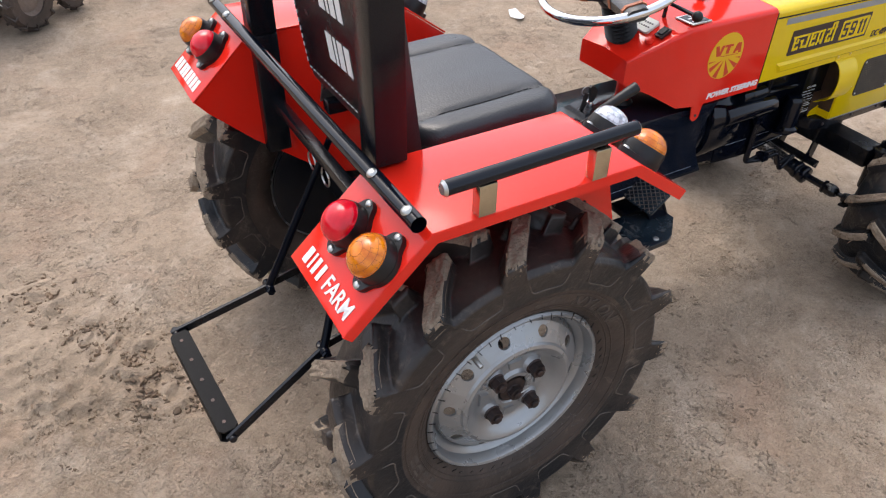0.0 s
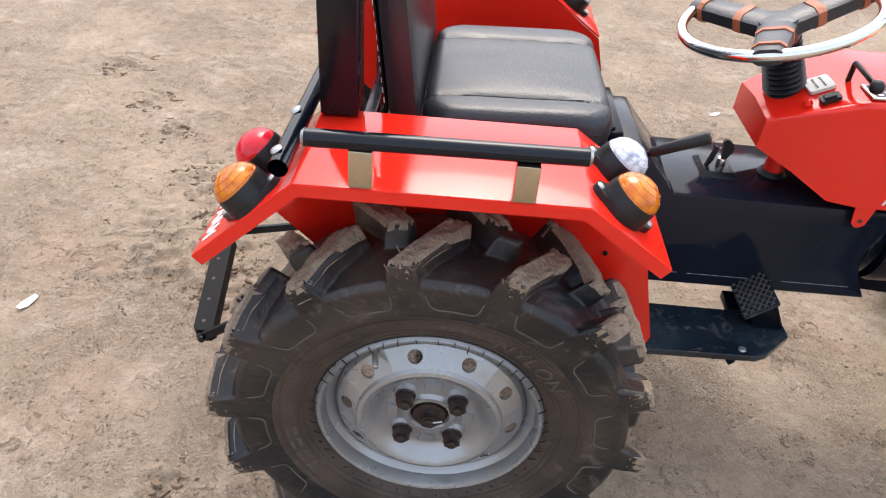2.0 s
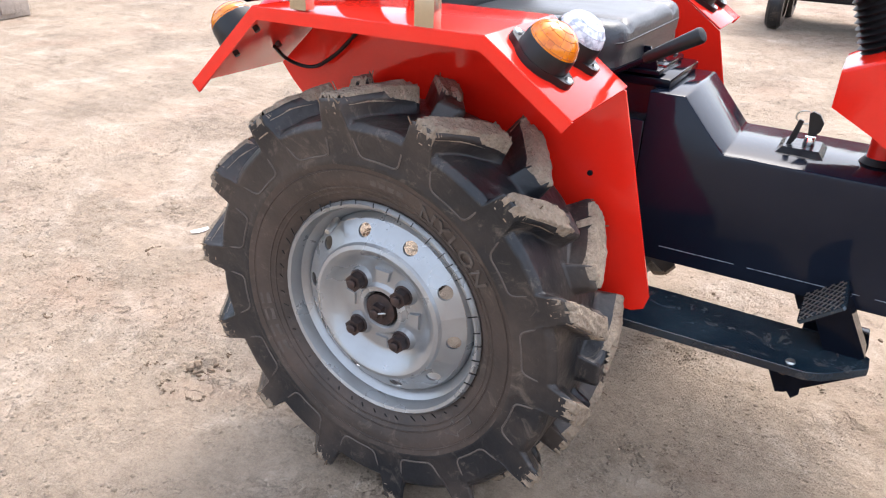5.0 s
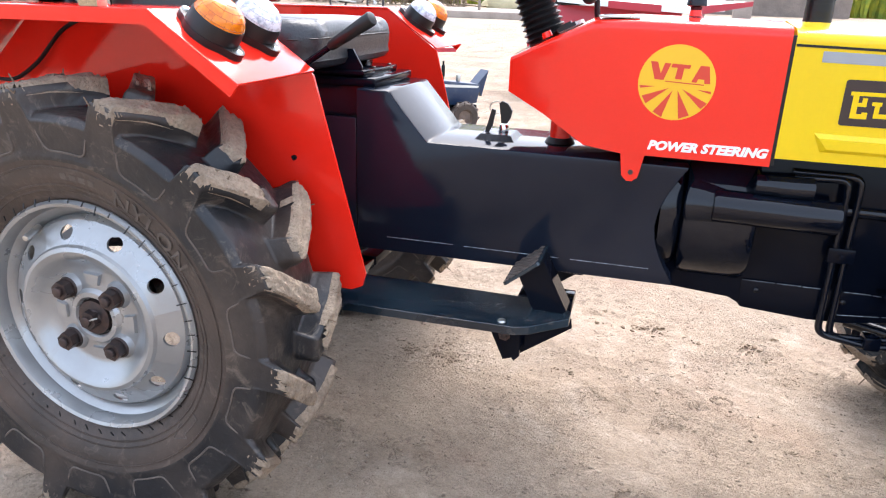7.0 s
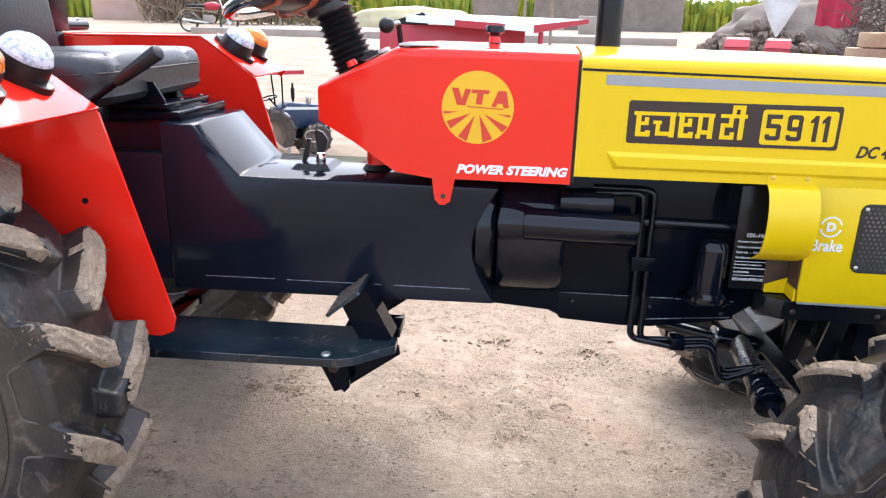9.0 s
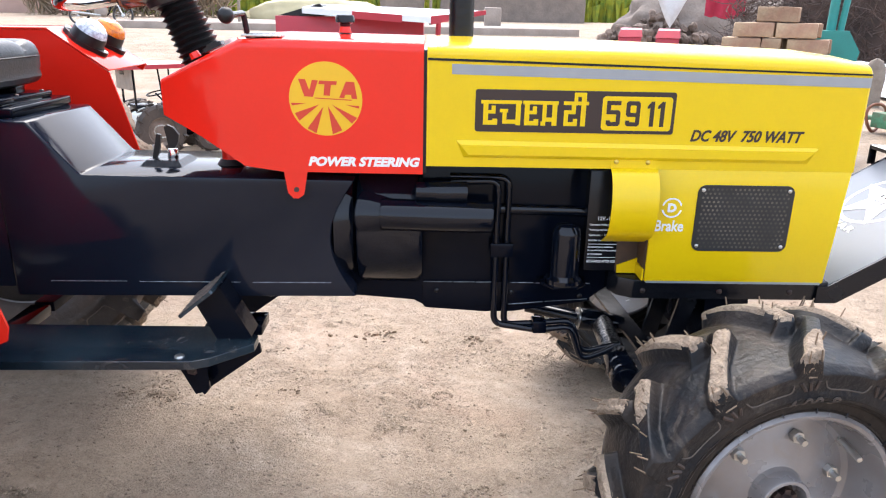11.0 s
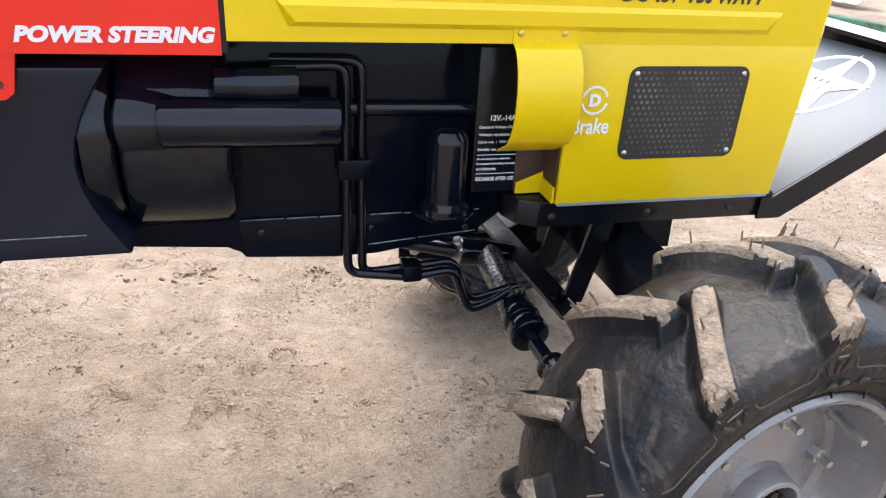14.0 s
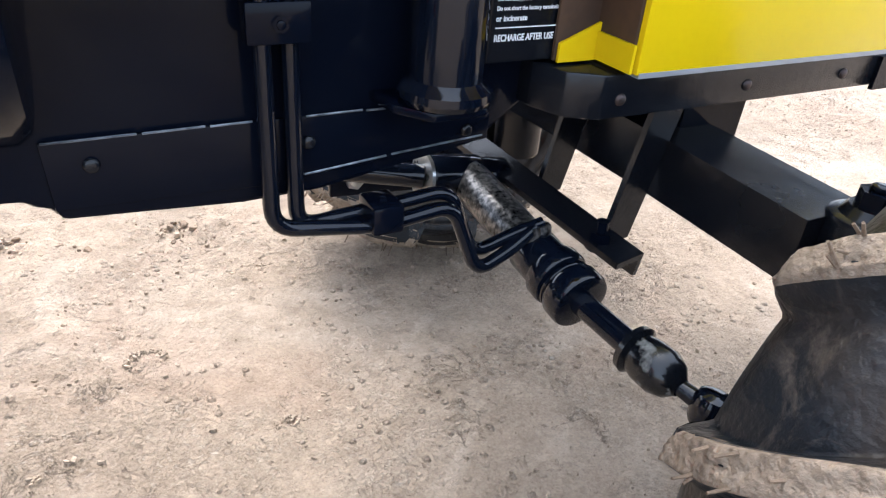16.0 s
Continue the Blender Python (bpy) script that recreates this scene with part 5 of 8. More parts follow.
def build_hitch():
    A, Z = Vector((-0.461, 0.262, 0.212)), Vector((-0.486, 0.512, 0.264))
    u = (Z - A).normalized()
    v = Vector((1, 0, 0)) - u * u.x
    v.normalize()
    n = u.cross(v) * -1 if u.cross(v).z < 0 else u.cross(v)
    at = lambda a, b, c: A + u * a + v * b + n * c
    L = (Z - A).length
    out = [(0.0, -0.010), (0.008, -0.019), (L - 0.006, -0.019), (L, -0.013), (L, 0.013), (L - 0.006, 0.019), (0.008, 0.019), (0.0, 0.010)]
    bm = plate(B(), out, at, 0.005)
    plate(bm, [(a * 1.0, b) for a, b in out], lambda a, b, c: at(a, b, c - 0.034), 0.004)
    for b in (-0.019, 0.015):
        plate(bm, [(0.008, b), (L - 0.006, b), (L - 0.006, b + 0.004), (0.008, b + 0.004)], lambda p, q, k: at(p, q, k - 0.031), 0.0312)
    bar = part("drawbar", bm, MATTE, tractor, "black drilled steel drawbar")
    for k in range(5):
        a = 0.022 + k * (L - 0.044) / 4
        part("drawbar_hole", rod(B(), at(a, -0.002, 0.0052), at(a, -0.002, 0.0058), 0.0036, n=12), NUT, bar)
    for e, knee, inner, top in ((Vector((-0.460, 0.253, 0.206)), Vector((-0.262, 0.262, 0.332)), Vector((-0.06, 0.30, 0.35)), Vector((-0.13, 0.36, 0.62))), (Vector((-0.490, 0.523, 0.260)), Vector((-0.288, 0.510, 0.312)), Vector((-0.06, 0.55, 0.33)), Vector((-0.125, 0.50, 0.63)))):
        side = Vector((0, 1, 0))
        b = B()
        for p, q in ((e, knee), (knee + Vector((0, 0.008, 0)), inner)):
            t = (q - p).normalized()
            up = t.cross(side).normalized()
            vs = [b.verts.new(z + side * 0.0035 * cs + up * 0.0085 * cn) for z in (p - t * 0.008, q + t * 0.008) for cs, cn in ((-1, -1), (1, -1), (1, 1), (-1, 1))]
            for k in range(4):
                b.faces.new([vs[k], vs[(k + 1) % 4], vs[4 + (k + 1) % 4], vs[4 + k]])
            b.faces.new(vs[:4])
            b.faces.new(vs[4:])
        arm = part("lift_arm", b, SATIN, tractor, "flat black steel lift arm")
        part("arm_pin", rod(B(), e - side * 0.010, e + side * 0.012, 0.0075, n=14, rounded=0.002), SATIN, arm)
        knuckle = rod(B(), knee - side * 0.014, knee + side * 0.018, 0.0095, n=16, rounded=0.002)
        hexnut(knuckle, knee - side * 0.014, -side, 0.009, 0.006)
        part("knuckle", knuckle, BLACK, arm, "black knuckle bolt")
        r = rod(B(), knee, knee + (top - knee) * 0.55, 0.0085, n=14)
        rod(r, knee + (top - knee) * 0.55, top, 0.0065, n=12)
        part("lift_rod", r, BLACK, tractor, "black telescopic lift rod")
    ax = B()
    rod(ax, (0, 0.10, 0.335), (0, 2 * C - 0.10, 0.335), 0.036, n=24)
    box(ax, -0.08, 0.10, 0.37, 0.56, 0.26, 0.42, bevel=0.03)
    axle = part("rear_axle", ax, SATIN, tractor, "black rear axle housing")
    for k in range(6):
        t = k * math.pi / 3
        part("axle_bolt", hexnut(B(), (0.055 * math.sin(t), 0.86, 0.335 + 0.055 * math.cos(t)), (0, -1, 0), 0.007, 0.006), STEEL, axle)
    # clips, chains and a ring at the lift linkage
    cb = B()
    for y in (0.62, 0.70):
        loop = [(-0.10, y + 0.022 * math.cos(t), 0.47 + 0.022 * math.sin(t)) for t in (2 * math.pi * i / 20 for i in range(20))]
        pipe(cb, loop, 0.0022, 0, 6, closed=True)
    part("linkage_ring", cb, STEEL, axle, "steel spring ring")


build_hitch()


def build_chassis():
    yl, yr = 0.358, 2 * C - 0.358
    bm = B()
    end = [(0.806 - 0.040 * math.sin(math.pi * k / 8), 0.366 + 0.193 * k / 8) for k in range(9)]
    prism(bm, [(0.262, 0.361), *end, (0.388, 0.5615), (0.318, 0.641), (0.262, 0.641)], yl, yr, "y", bevel=0.004)
    body = part("gearbox_tunnel", bm, TUNNEL, tractor, "glossy black welded steel tunnel")
    # rear recess block and the battery cover plate in front of the seat
    part("seat_box", box(B(), -0.04, 0.2615, 0.402, 2 * C - 0.402, 0.375, 0.662, bevel=0.004), TUNNEL, body)
    part("side_shelf", box(B(), 0.05, 0.2612, 0.3605, 0.4015, 0.376, 0.592, bevel=0.003), TUNNEL, body)
    part("seat_base_cap", box(B(), 0.150, 0.286, 0.385, 0.575, 0.6405, 0.656, bevel=0.004), BLACK, body, "raised black cap on the tunnel")
    part("upper_cap", box(B(), 0.170, 0.262, 0.392, 0.560, 0.656, 0.666, bevel=0.003), BLACK, body)
    for x, y in ((0.250, 0.40), (0.250, 0.47), (0.250, 0.548), (0.20, 0.548)):
        part("cap_screw", screw(B(), (x, y, 0.666), (0, 0, 1), 0.004), NUT, body)
    wb = B()
    for x0, x1, z, y in ((0.32, 0.44, 0.388, yl), (0.46, 0.62, 0.3885, yl), (0.64, 0.765, 0.3895, yl)):
        rod(wb, (x0, y - 0.0003, z), (x1, y - 0.0003, z + 0.001), 0.0007, n=6)
    tagged(part("weld_seam", wb, WELD, body), kind="stuff")
    # engine block under the hood
    bm = B()
    prism(bm, [(0.765, 0.348), (0.900, 0.338), (0.903, 0.334), (0.912, 0.332), (0.915, 0.324), (1.02, 0.3175), (1.07, 0.319), (1.19, 0.338), (1.235, 0.372), (1.235, 0.60), (0.77, 0.60)], 0.414, 2 * C - 0.414, "y", bevel=0.005)
    block = part("engine_block", bm, BLACK, tractor, "black painted dummy engine block")
    part("lower_flange", prism(B(), [(0.9135, 0.3325), (1.03, 0.330), (1.199, 0.3425), (1.199, 0.3742), (0.9115, 0.3742)], 0.4115, 0.4145, "y", bevel=0.001), BLACK, block)
    # bell shaped end of the tunnel
    bm = B()
    lathe(bm, [(0.078, 0.0), (0.077, 0.012), (0.074, 0.024), (0.070, 0.03)], 40, Matrix.Translation((0.771, 0.440, 0.475)) @ Euler((0, 0, radians(-90))).to_matrix().to_4x4())
    for v in bm.verts:
        v.co.z = 0.474 + (v.co.z - 0.475) * 1.28
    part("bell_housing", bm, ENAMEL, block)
    m = Euler((0, 0, radians(-90))).to_matrix().to_4x4()
    mb = lathe(B(), [(0.0, 0.0), (0.062, 0.0), (0.072, 0.004), (0.076, 0.012), (0.076, 0.100), (0.072, 0.108), (0.066, 0.110), (0.0, 0.110)], 48, Matrix.Translation((0.803, 0.434, 0.472)) @ m)
    for v in mb.verts:      # flattened below and above
        v.co.z = 0.470 + (v.co.z - 0.472) * 1.32
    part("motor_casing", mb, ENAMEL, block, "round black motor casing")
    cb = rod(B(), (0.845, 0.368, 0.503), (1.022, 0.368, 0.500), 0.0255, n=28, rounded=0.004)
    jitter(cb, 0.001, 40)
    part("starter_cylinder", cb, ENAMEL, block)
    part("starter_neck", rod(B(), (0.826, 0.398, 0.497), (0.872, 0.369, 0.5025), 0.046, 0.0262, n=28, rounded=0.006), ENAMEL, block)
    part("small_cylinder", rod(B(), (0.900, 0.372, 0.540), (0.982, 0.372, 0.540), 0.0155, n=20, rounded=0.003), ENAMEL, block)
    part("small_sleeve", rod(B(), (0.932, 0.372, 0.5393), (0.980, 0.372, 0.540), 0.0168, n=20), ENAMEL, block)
    part("side_rail", rod(B(), (0.90, 0.411, 0.506), (1.20, 0.411, 0.501), 0.009, n=14), ENAMEL, block)
    fb = lathe(B(), [(0.0, 0.1), (0.011, 0.0995), (0.018, 0.097), (0.0222, 0.091), (0.0235, 0.083), (0.0235, 0.014), (0.026, 0.0115), (0.0305, 0.008), (0.0310, 0.003), (0.0285, -0.001), (0.0, -0.001)], 40, Matrix.Translation((1.145, 0.384, 0.388)) @ Euler((radians(90), 0, 0)).to_matrix().to_4x4())
    part("oil_filter", fb, ENAMEL, block, "black filter canister with a domed top")
    part("filter_saddle", prism(B(), [(1.105, 0.416), (1.187, 0.416), (1.183, 0.385), (1.165, 0.362), (1.127, 0.362), (1.109, 0.385)], 0.380, 0.3865, "z", bevel=0.002), BLACK, block)
    for x, z in ((0.936, 0.359), (1.063, 0.357), (1.180, 0.352)):
        part("flange_screw", screw(B(), (x, 0.410, z), (0, -1, 0), 0.0048), SATIN, block)
    wb = B()
    for x0, x1, z in ((0.913, 0.962, 0.3740), (0.965, 1.00, 0.3742), (1.003, 1.028, 0.3742), (1.062, 1.10, 0.3742), (1.103, 1.17, 0.3740), (1.176, 1.197, 0.3740), (1.060, 1.118, 0.3345), (1.122, 1.194, 0.3405), (1.0, 1.05, 0.600)):
        rod(wb, (x0, 0.4112, z), (x1, 0.4112, z + (0.0055 if z < 0.35 else 0.0004)), 0.0008, n=6)
    tagged(part("weld_seam", wb, WELD, block), kind="stuff")
    # hydraulic hoses
    pa = [(0.955, 0.392, 0.552), (1.032, 0.398, 0.553), (1.034, 0.400, 0.304), (1.110, 0.398, 0.293), (1.165, 0.394, 0.302), (1.187, 0.388, 0.242), (1.225, 0.396, 0.252), (1.248, 0.402, 0.262)]
    pb = [(0.955, 0.408, 0.557), (1.050, 0.404, 0.557), (1.052, 0.406, 0.299), (1.110, 0.410, 0.301), (1.168, 0.406, 0.308), (1.190, 0.402, 0.250), (1.230, 0.406, 0.258), (1.257, 0.404, 0.264)]
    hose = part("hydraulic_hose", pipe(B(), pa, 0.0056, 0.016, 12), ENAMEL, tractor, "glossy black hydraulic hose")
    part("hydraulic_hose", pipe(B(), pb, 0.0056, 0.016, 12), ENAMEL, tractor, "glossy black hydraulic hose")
    for c, w, h, n in (((1.042, 0.394, 0.437), 0.019, 0.012, (0, -1, 0)),):
        k = box(B(), c[0] - w, c[0] + w, c[1] - 0.002, c[1] + 0.012, c[2] - h, c[2] + h, bevel=0.002)
        hexnut(k, (c[0], c[1] - 0.002, c[2]), n, 0.005, 0.003)
        part("hose_clamp", k, BLACK, hose, "black hose clamp with a bolt")
    k = box(B(), 1.100, 1.124, 0.388, 0.418, 0.290, 0.312, bevel=0.003)
    hexnut(k, (1.112, 0.402, 0.311), (0, 0, 1), 0.005, 0.003)
    part("hose_clamp", k, BLACK, hose, "black hose clamp with a bolt")


build_chassis()


def build_steps():
    for side in (1, -1):
        def Y(y):
            return y if side > 0 else 2 * C - y
        poly = [(0.15, Y(0.212)), (0.578, Y(0.222)), (0.600, Y(0.232)), (0.655, Y(0.283)), (0.655, Y(0.312)), (0.62, Y(0.346)), (0.30, Y(0.346)), (0.15, Y(0.350))]
        bm = prism(B(), poly, 0.3035, 0.317, "z", bevel=0.0008)
        step = part("footplate", bm, DUSTY, tractor, "dusty black steel footplate", smooth=15)
        part("plate_rivet", rod(B(), (0.556, Y(0.238), 0.3165), (0.556, Y(0.238), 0.3195), 0.0075, 0.006, n=16), STEEL, step, "bright flat bolt head")
        part("support_bar", box(B(), 0.560, 0.652, min(Y(0.348), Y(0.405)), max(Y(0.348), Y(0.405)), 0.300, 0.318, bevel=0.002), BLACK, step)
        part("support_bar", box(B(), 0.22, 0.255, min(Y(0.23), Y(0.46)), max(Y(0.23), Y(0.46)), 0.285, 0.3035, bevel=0.002), BLACK, step)
        # pedal: a sloping pad with a diamond tread on a bent plate arm
        o = Vector((0.552, Y(0.264), 0.365))
        w, v = Vector((0, side, 0)), Vector((0.052, 0, 0.0425)).normalized()
        nn = Vector((-v.z, 0, v.x))
        wide, long = 0.098, 0.067
        pl = lambda p, q, k: o + w * p + v * q + nn * k
        pb = plate(B(), [(0.003, 0), (wide - 0.006, 0), (wide, 0.006), (wide, long - 0.006), (wide - 0.006, long), (0.003, long), (0, long - 0.003), (0, 0.003)], pl, 0.005)
        pedal = part("pedal", pb, DUSTY, tractor, "black pedal with a worn diamond tread")
        rb = B()
        for i in range(-6, 12):
            for d in (1, -1):
                ends = []
                for p, q in ((0.0, (i * 0.0125)), (wide, (i * 0.0125 + d * wide * 0.75))):
                    ends.append((p, q))
                (p0, q0), (p1, q1) = ends
                lo, hi = sorted(((0.003 - q0) / (q1 - q0), (long - 0.003 - q0) / (q1 - q0)))
                lo, hi = max(0.03, lo), min(0.97, hi)
                if hi - lo > 0.04:
                    rod(rb, pl(p0 + (p1 - p0) * lo, q0 + (q1 - q0) * lo, 0.0052), pl(p0 + (p1 - p0) * hi, q0 + (q1 - q0) * hi, 0.0052), 0.0011, n=5)
        tagged(part("diamond_tread", rb, RIDGE, pedal), kind="stuff")
        ab = B()
        plate(ab, [(0.566, 0.374), (0.602, 0.404), (0.607, 0.398), (0.648, 0.322), (0.642, 0.316), (0.594, 0.316)], lambda p, q, k: Vector((p, Y(0.300) + k * side, q)), 0.007)
        plate(ab, [(0.602, 0.402), (0.607, 0.400), (0.648, 0.322), (0.642, 0.320)], lambda p, q, k: Vector((p, Y(0.298) + k * side, q)), 0.045)
        arm = part("pedal_arm", ab, BLACK, tractor, "black bent steel pedal arm")
        lb = plate(B(), [(0.505, 0.303), (0.656, 0.303), (0.658, 0.288), (0.560, 0.216), (0.548, 0.212)], lambda p, q, k: Vector((p, Y(0.312) + k * side, q)), 0.005)
        part("pivot_plate", lb, BLACK, arm)
        fb = plate(B(), [(0.562, 0.292), (0.578, 0.292), (0.580, 0.236), (0.571, 0.226), (0.563, 0.236)], lambda p, q, k: Vector((p, Y(0.286) + k * side, q)), 0.006)
        part("return_lug", fb, BLACK, arm)
        part("pivot_bolt", hexnut(B(), (0.550, Y(0.312), 0.262), (0, -side, 0), 0.011, 0.010), NUT, arm, "dark pivot bolt")


build_steps()


def loft(bm, sections, cap=True):
    rings = [[bm.verts.new(p) for p in s] for s in sections]
    k = len(rings[0])
    for a, b in zip(rings, rings[1:]):
        for i in range(k):
            bm.faces.new([a[i], a[(i + 1) % k], b[(i + 1) % k], b[i]])
    if cap:
        bm.faces.new(list(reversed(rings[0])))
        bm.faces.new(rings[-1])
    return bm


def section(x, h, z0, z1, r, n=6, wide=1.0):
    """A cross-section at x: half width h, from z0 up to z1, with rounded upper edges."""
    pts = [(x, C - h, z0), (x, C - h, z1 - r - 0.003)]
    pts += [(x, C - h + (r - r * math.cos(radians(90 * i / n))) * wide, z1 - r + r * math.sin(radians(90 * i / n))) for i in range(n + 1)]
    pts += [(x, C, z1 + 0.006)]
    pts += [(x, C + h + (r * math.sin(radians(90 * i / n)) - r) * wide, z1 - r + r * math.cos(radians(90 * i / n))) for i in range(n + 1)]
    pts += [(x, C + h, z1 - r - 0.003), (x, C + h, z0)]
    return pts


def build_console():
    h = C - 0.345
    r = 0.012
    secs = [section(0.514, 0.076, 0.650, 0.703, 0.006), section(0.575, 0.099, 0.622, 0.733, 0.007), section(0.644, h, 0.582, 0.765, 0.010), section(0.700, h, 0.574, 0.768, r), section(0.911, h, 0.573, 0.766, r)]
    bm = loft(B(), secs)
    con = part("console", bm, RED, tractor, "red painted steering console")
    part("console_tab", prism(B(), [(0.700, 0.580), (0.738, 0.580), (0.730, 0.538), (0.722, 0.532), (0.714, 0.532), (0.706, 0.540)], 0.3475, 0.3505, "y"), RED, con)
    part("tab_bolt", rod(B(), (0.719, 0.3462, 0.546), (0.719, 0.3480, 0.546), 0.004, n=12), NUT, con)
    part("column_tube", rod(B(), (0.594, C, 0.560), (0.594, C, 0.660), 0.018, n=24), RED, con)
    part("column_grommet", rod(B(), (0.594, C, 0.561), (0.594, C, 0.570), 0.026, 0.020, n=24), SOFT, con)
    part("rear_edge_trim", pipe(B(), [(0.6425, C - h + 0.002, 0.74), (0.6425, C - h + 0.012, 0.7675)], 0.0006, 0, 5), RED, con)
    # sun mark, drawn as plain shapes
    s = on_side(0.768, 0.683, 0.3448)
    disc = plate(B(), [(0.0535 * math.cos(t), 0.0535 * math.sin(t)) for t in (2 * math.pi * i / 48 for i in range(48))], s, 0.0005)
    part("round_decal", disc, DECAL_Y, con, "yellow disc with red rays")
    s2 = on_side(0.768, 0.683, 0.3442)
    rb = B()
    marks = [
        [(-0.0390, 0.0286), (-0.0290, 0.0282), (-0.0235, 0.0120), (-0.0190, 0.0272), (-0.0105, 0.0268), (-0.0185, 0.0030), (-0.0310, 0.0036)],
        [(-0.0085, 0.0266), (0.0170, 0.0258), (0.0160, 0.0205), (0.0082, 0.0208), (0.0062, 0.0050), (-0.0030, 0.0054), (-0.0010, 0.0212), (-0.0100, 0.0214)],
        [(0.0300, 0.0256), (0.0420, 0.0252), (0.0460, 0.0010), (0.0380, 0.0010), (0.0372, 0.0066), (0.0290, 0.0070), (0.0270, 0.0018), (0.0200, 0.0026)],
        [(-0.0157, 0.0022), (0.0378, -0.0002), (0.0378, -0.0016), (-0.0157, 0.0008)],
        [(-0.0510, -0.0060), (-0.0286, -0.0063), (-0.0495, -0.0100)],
        [(-0.0094, -0.0077), (-0.0460, -0.0210), (-0.0395, -0.0320)],
        [(-0.0037, -0.0106), (-0.0280, -0.0430), (-0.0150, -0.0500)],
        [(0.0029, -0.0100), (0.0090, -0.0510), (0.0234, -0.0450)],
        [(0.0090, -0.0080), (0.0458, -0.0266), (0.0378, -0.0350)],
        [(0.0286, -0.0077), (0.0490, -0.0094), (0.0486, -0.0130)],
    ]
    for pts in marks:
        plate(rb, pts, s2, 0.0004)
    tagged(part("ray_pattern", rb, DECAL_R, con), kind="stuff")
    bm = fit_words(lettering("POWER STEERING", 0.02, 0.25, 0.0010), 0.168, 0.0145)
    carry(bm, lambda a, b, c: on_side(0.739, 0.5835, 0.3446)(a, b + a * 0.004, c))
    part("lettering", bm, WHITE, con, "white slanted words")
    # instruments on the sloping top
    def deck(y, x):
        z = 0.703 + (x - 0.514) * 0.492 if x < 0.575 else 0.733 + (x - 0.575) * 0.464
        return Vector((x, y, z + 0.006))
    d = Vector((0.073, 0, 0.035)).normalized()
    n = Vector((-0.035, 0, 0.073)).normalized()
    def on_deck(y, x):
        o = deck(y, x) - n * 0.0015
        return lambda a, b, c: o + Vector((0, -1, 0)) * a + d * b + n * c
    part("gauge_panel", plate(B(), round_rect(0.046, 0.040, 0.006), on_deck(C - 0.028, 0.600), 0.006), CREAM, con, "cream instrument panel with small buttons")
    gb = B()
    for i in range(5):
        for j in range(2):
            q = on_deck(C - 0.028, 0.600)
            rod(gb, q(-0.014 + i * 0.007, -0.006 + j * 0.012, 0.006), q(-0.014 + i * 0.007, -0.006 + j * 0.012, 0.0075), 0.0018, n=8)
    tagged(part("buttons", gb, SATIN, con), kind="stuff")
    q = on_deck(C - 0.074, 0.570)
    part("push_button", rod(B(), q(0, 0, 0), q(0, 0, 0.009), 0.0085, 0.007, n=18), RED, con, "red push button")
    q = on_deck(C - 0.080, 0.600)
    part("rocker_switch", plate(B(), round_rect(0.022, 0.030, 0.002), q, 0.006), SATIN, con, "black rocker switch")
    part("rocker", plate(B(), round_rect(0.014, 0.018, 0.002), lambda a, b, c: q(a, b, c + 0.006), 0.003), SOFT, con)
    # lever gate plate and bent lever with a ball
    part("lever_plate", box(B(), 0.648, 0.706, C - 0.112, C - 0.060, 0.7685, 0.7720, bevel=0.001), STEEL, con, "steel lever plate with a black decal")
    part("plate_decal", box(B(), 0.654, 0.700, C - 0.107, C - 0.065, 0.7720, 0.7726), SATIN, con)
    for x0, x1, y0, y1 in ((0.675, 0.678, 0.363, 0.395), (0.660, 0.694, 0.378, 0.381), (0.658, 0.668, 0.362, 0.366)):
        part("decal_bar", box(B(), x0, x1, y0, y1, 0.7726, 0.7731), WHITE, con)
    lv = pipe(B(), [(0.640, 0.430, 0.760), (0.636, 0.424, 0.800), (0.634, 0.340, 0.797)], 0.0044, 0.006, 10)
    part("lever", lv, SATIN, con, "bent black lever")
    part("lever_ball", ball(B(), (0.634, 0.334, 0.797), 0.0115), SOFT, con, "black ball knob")
    kb = lathe(B(), [(0.0, 0.03), (0.013, 0.030), (0.015, 0.027), (0.015, 0.019), (0.009, 0.017), (0.007, 0.006), (0.012, 0.002), (0.013, 0.0)], 24, Matrix.Translation((0.785, C, 0.770)) @ Euler((radians(90), 0, 0)).to_matrix().to_4x4())
    part("filler_cap", kb, SATIN, con, "black filler cap on a red neck")
    part("filler_neck", rod(B(), (0.785, C, 0.766), (0.785, C, 0.784), 0.0115, 0.008, n=20), RED, con)
    return con


def ball(bm, c, r, n=18):
    bmesh.ops.create_uvsphere(bm, u_segments=n, v_segments=n // 2 + 1, radius=r, matrix=Matrix.Translation(c))
    return bm


build_console()


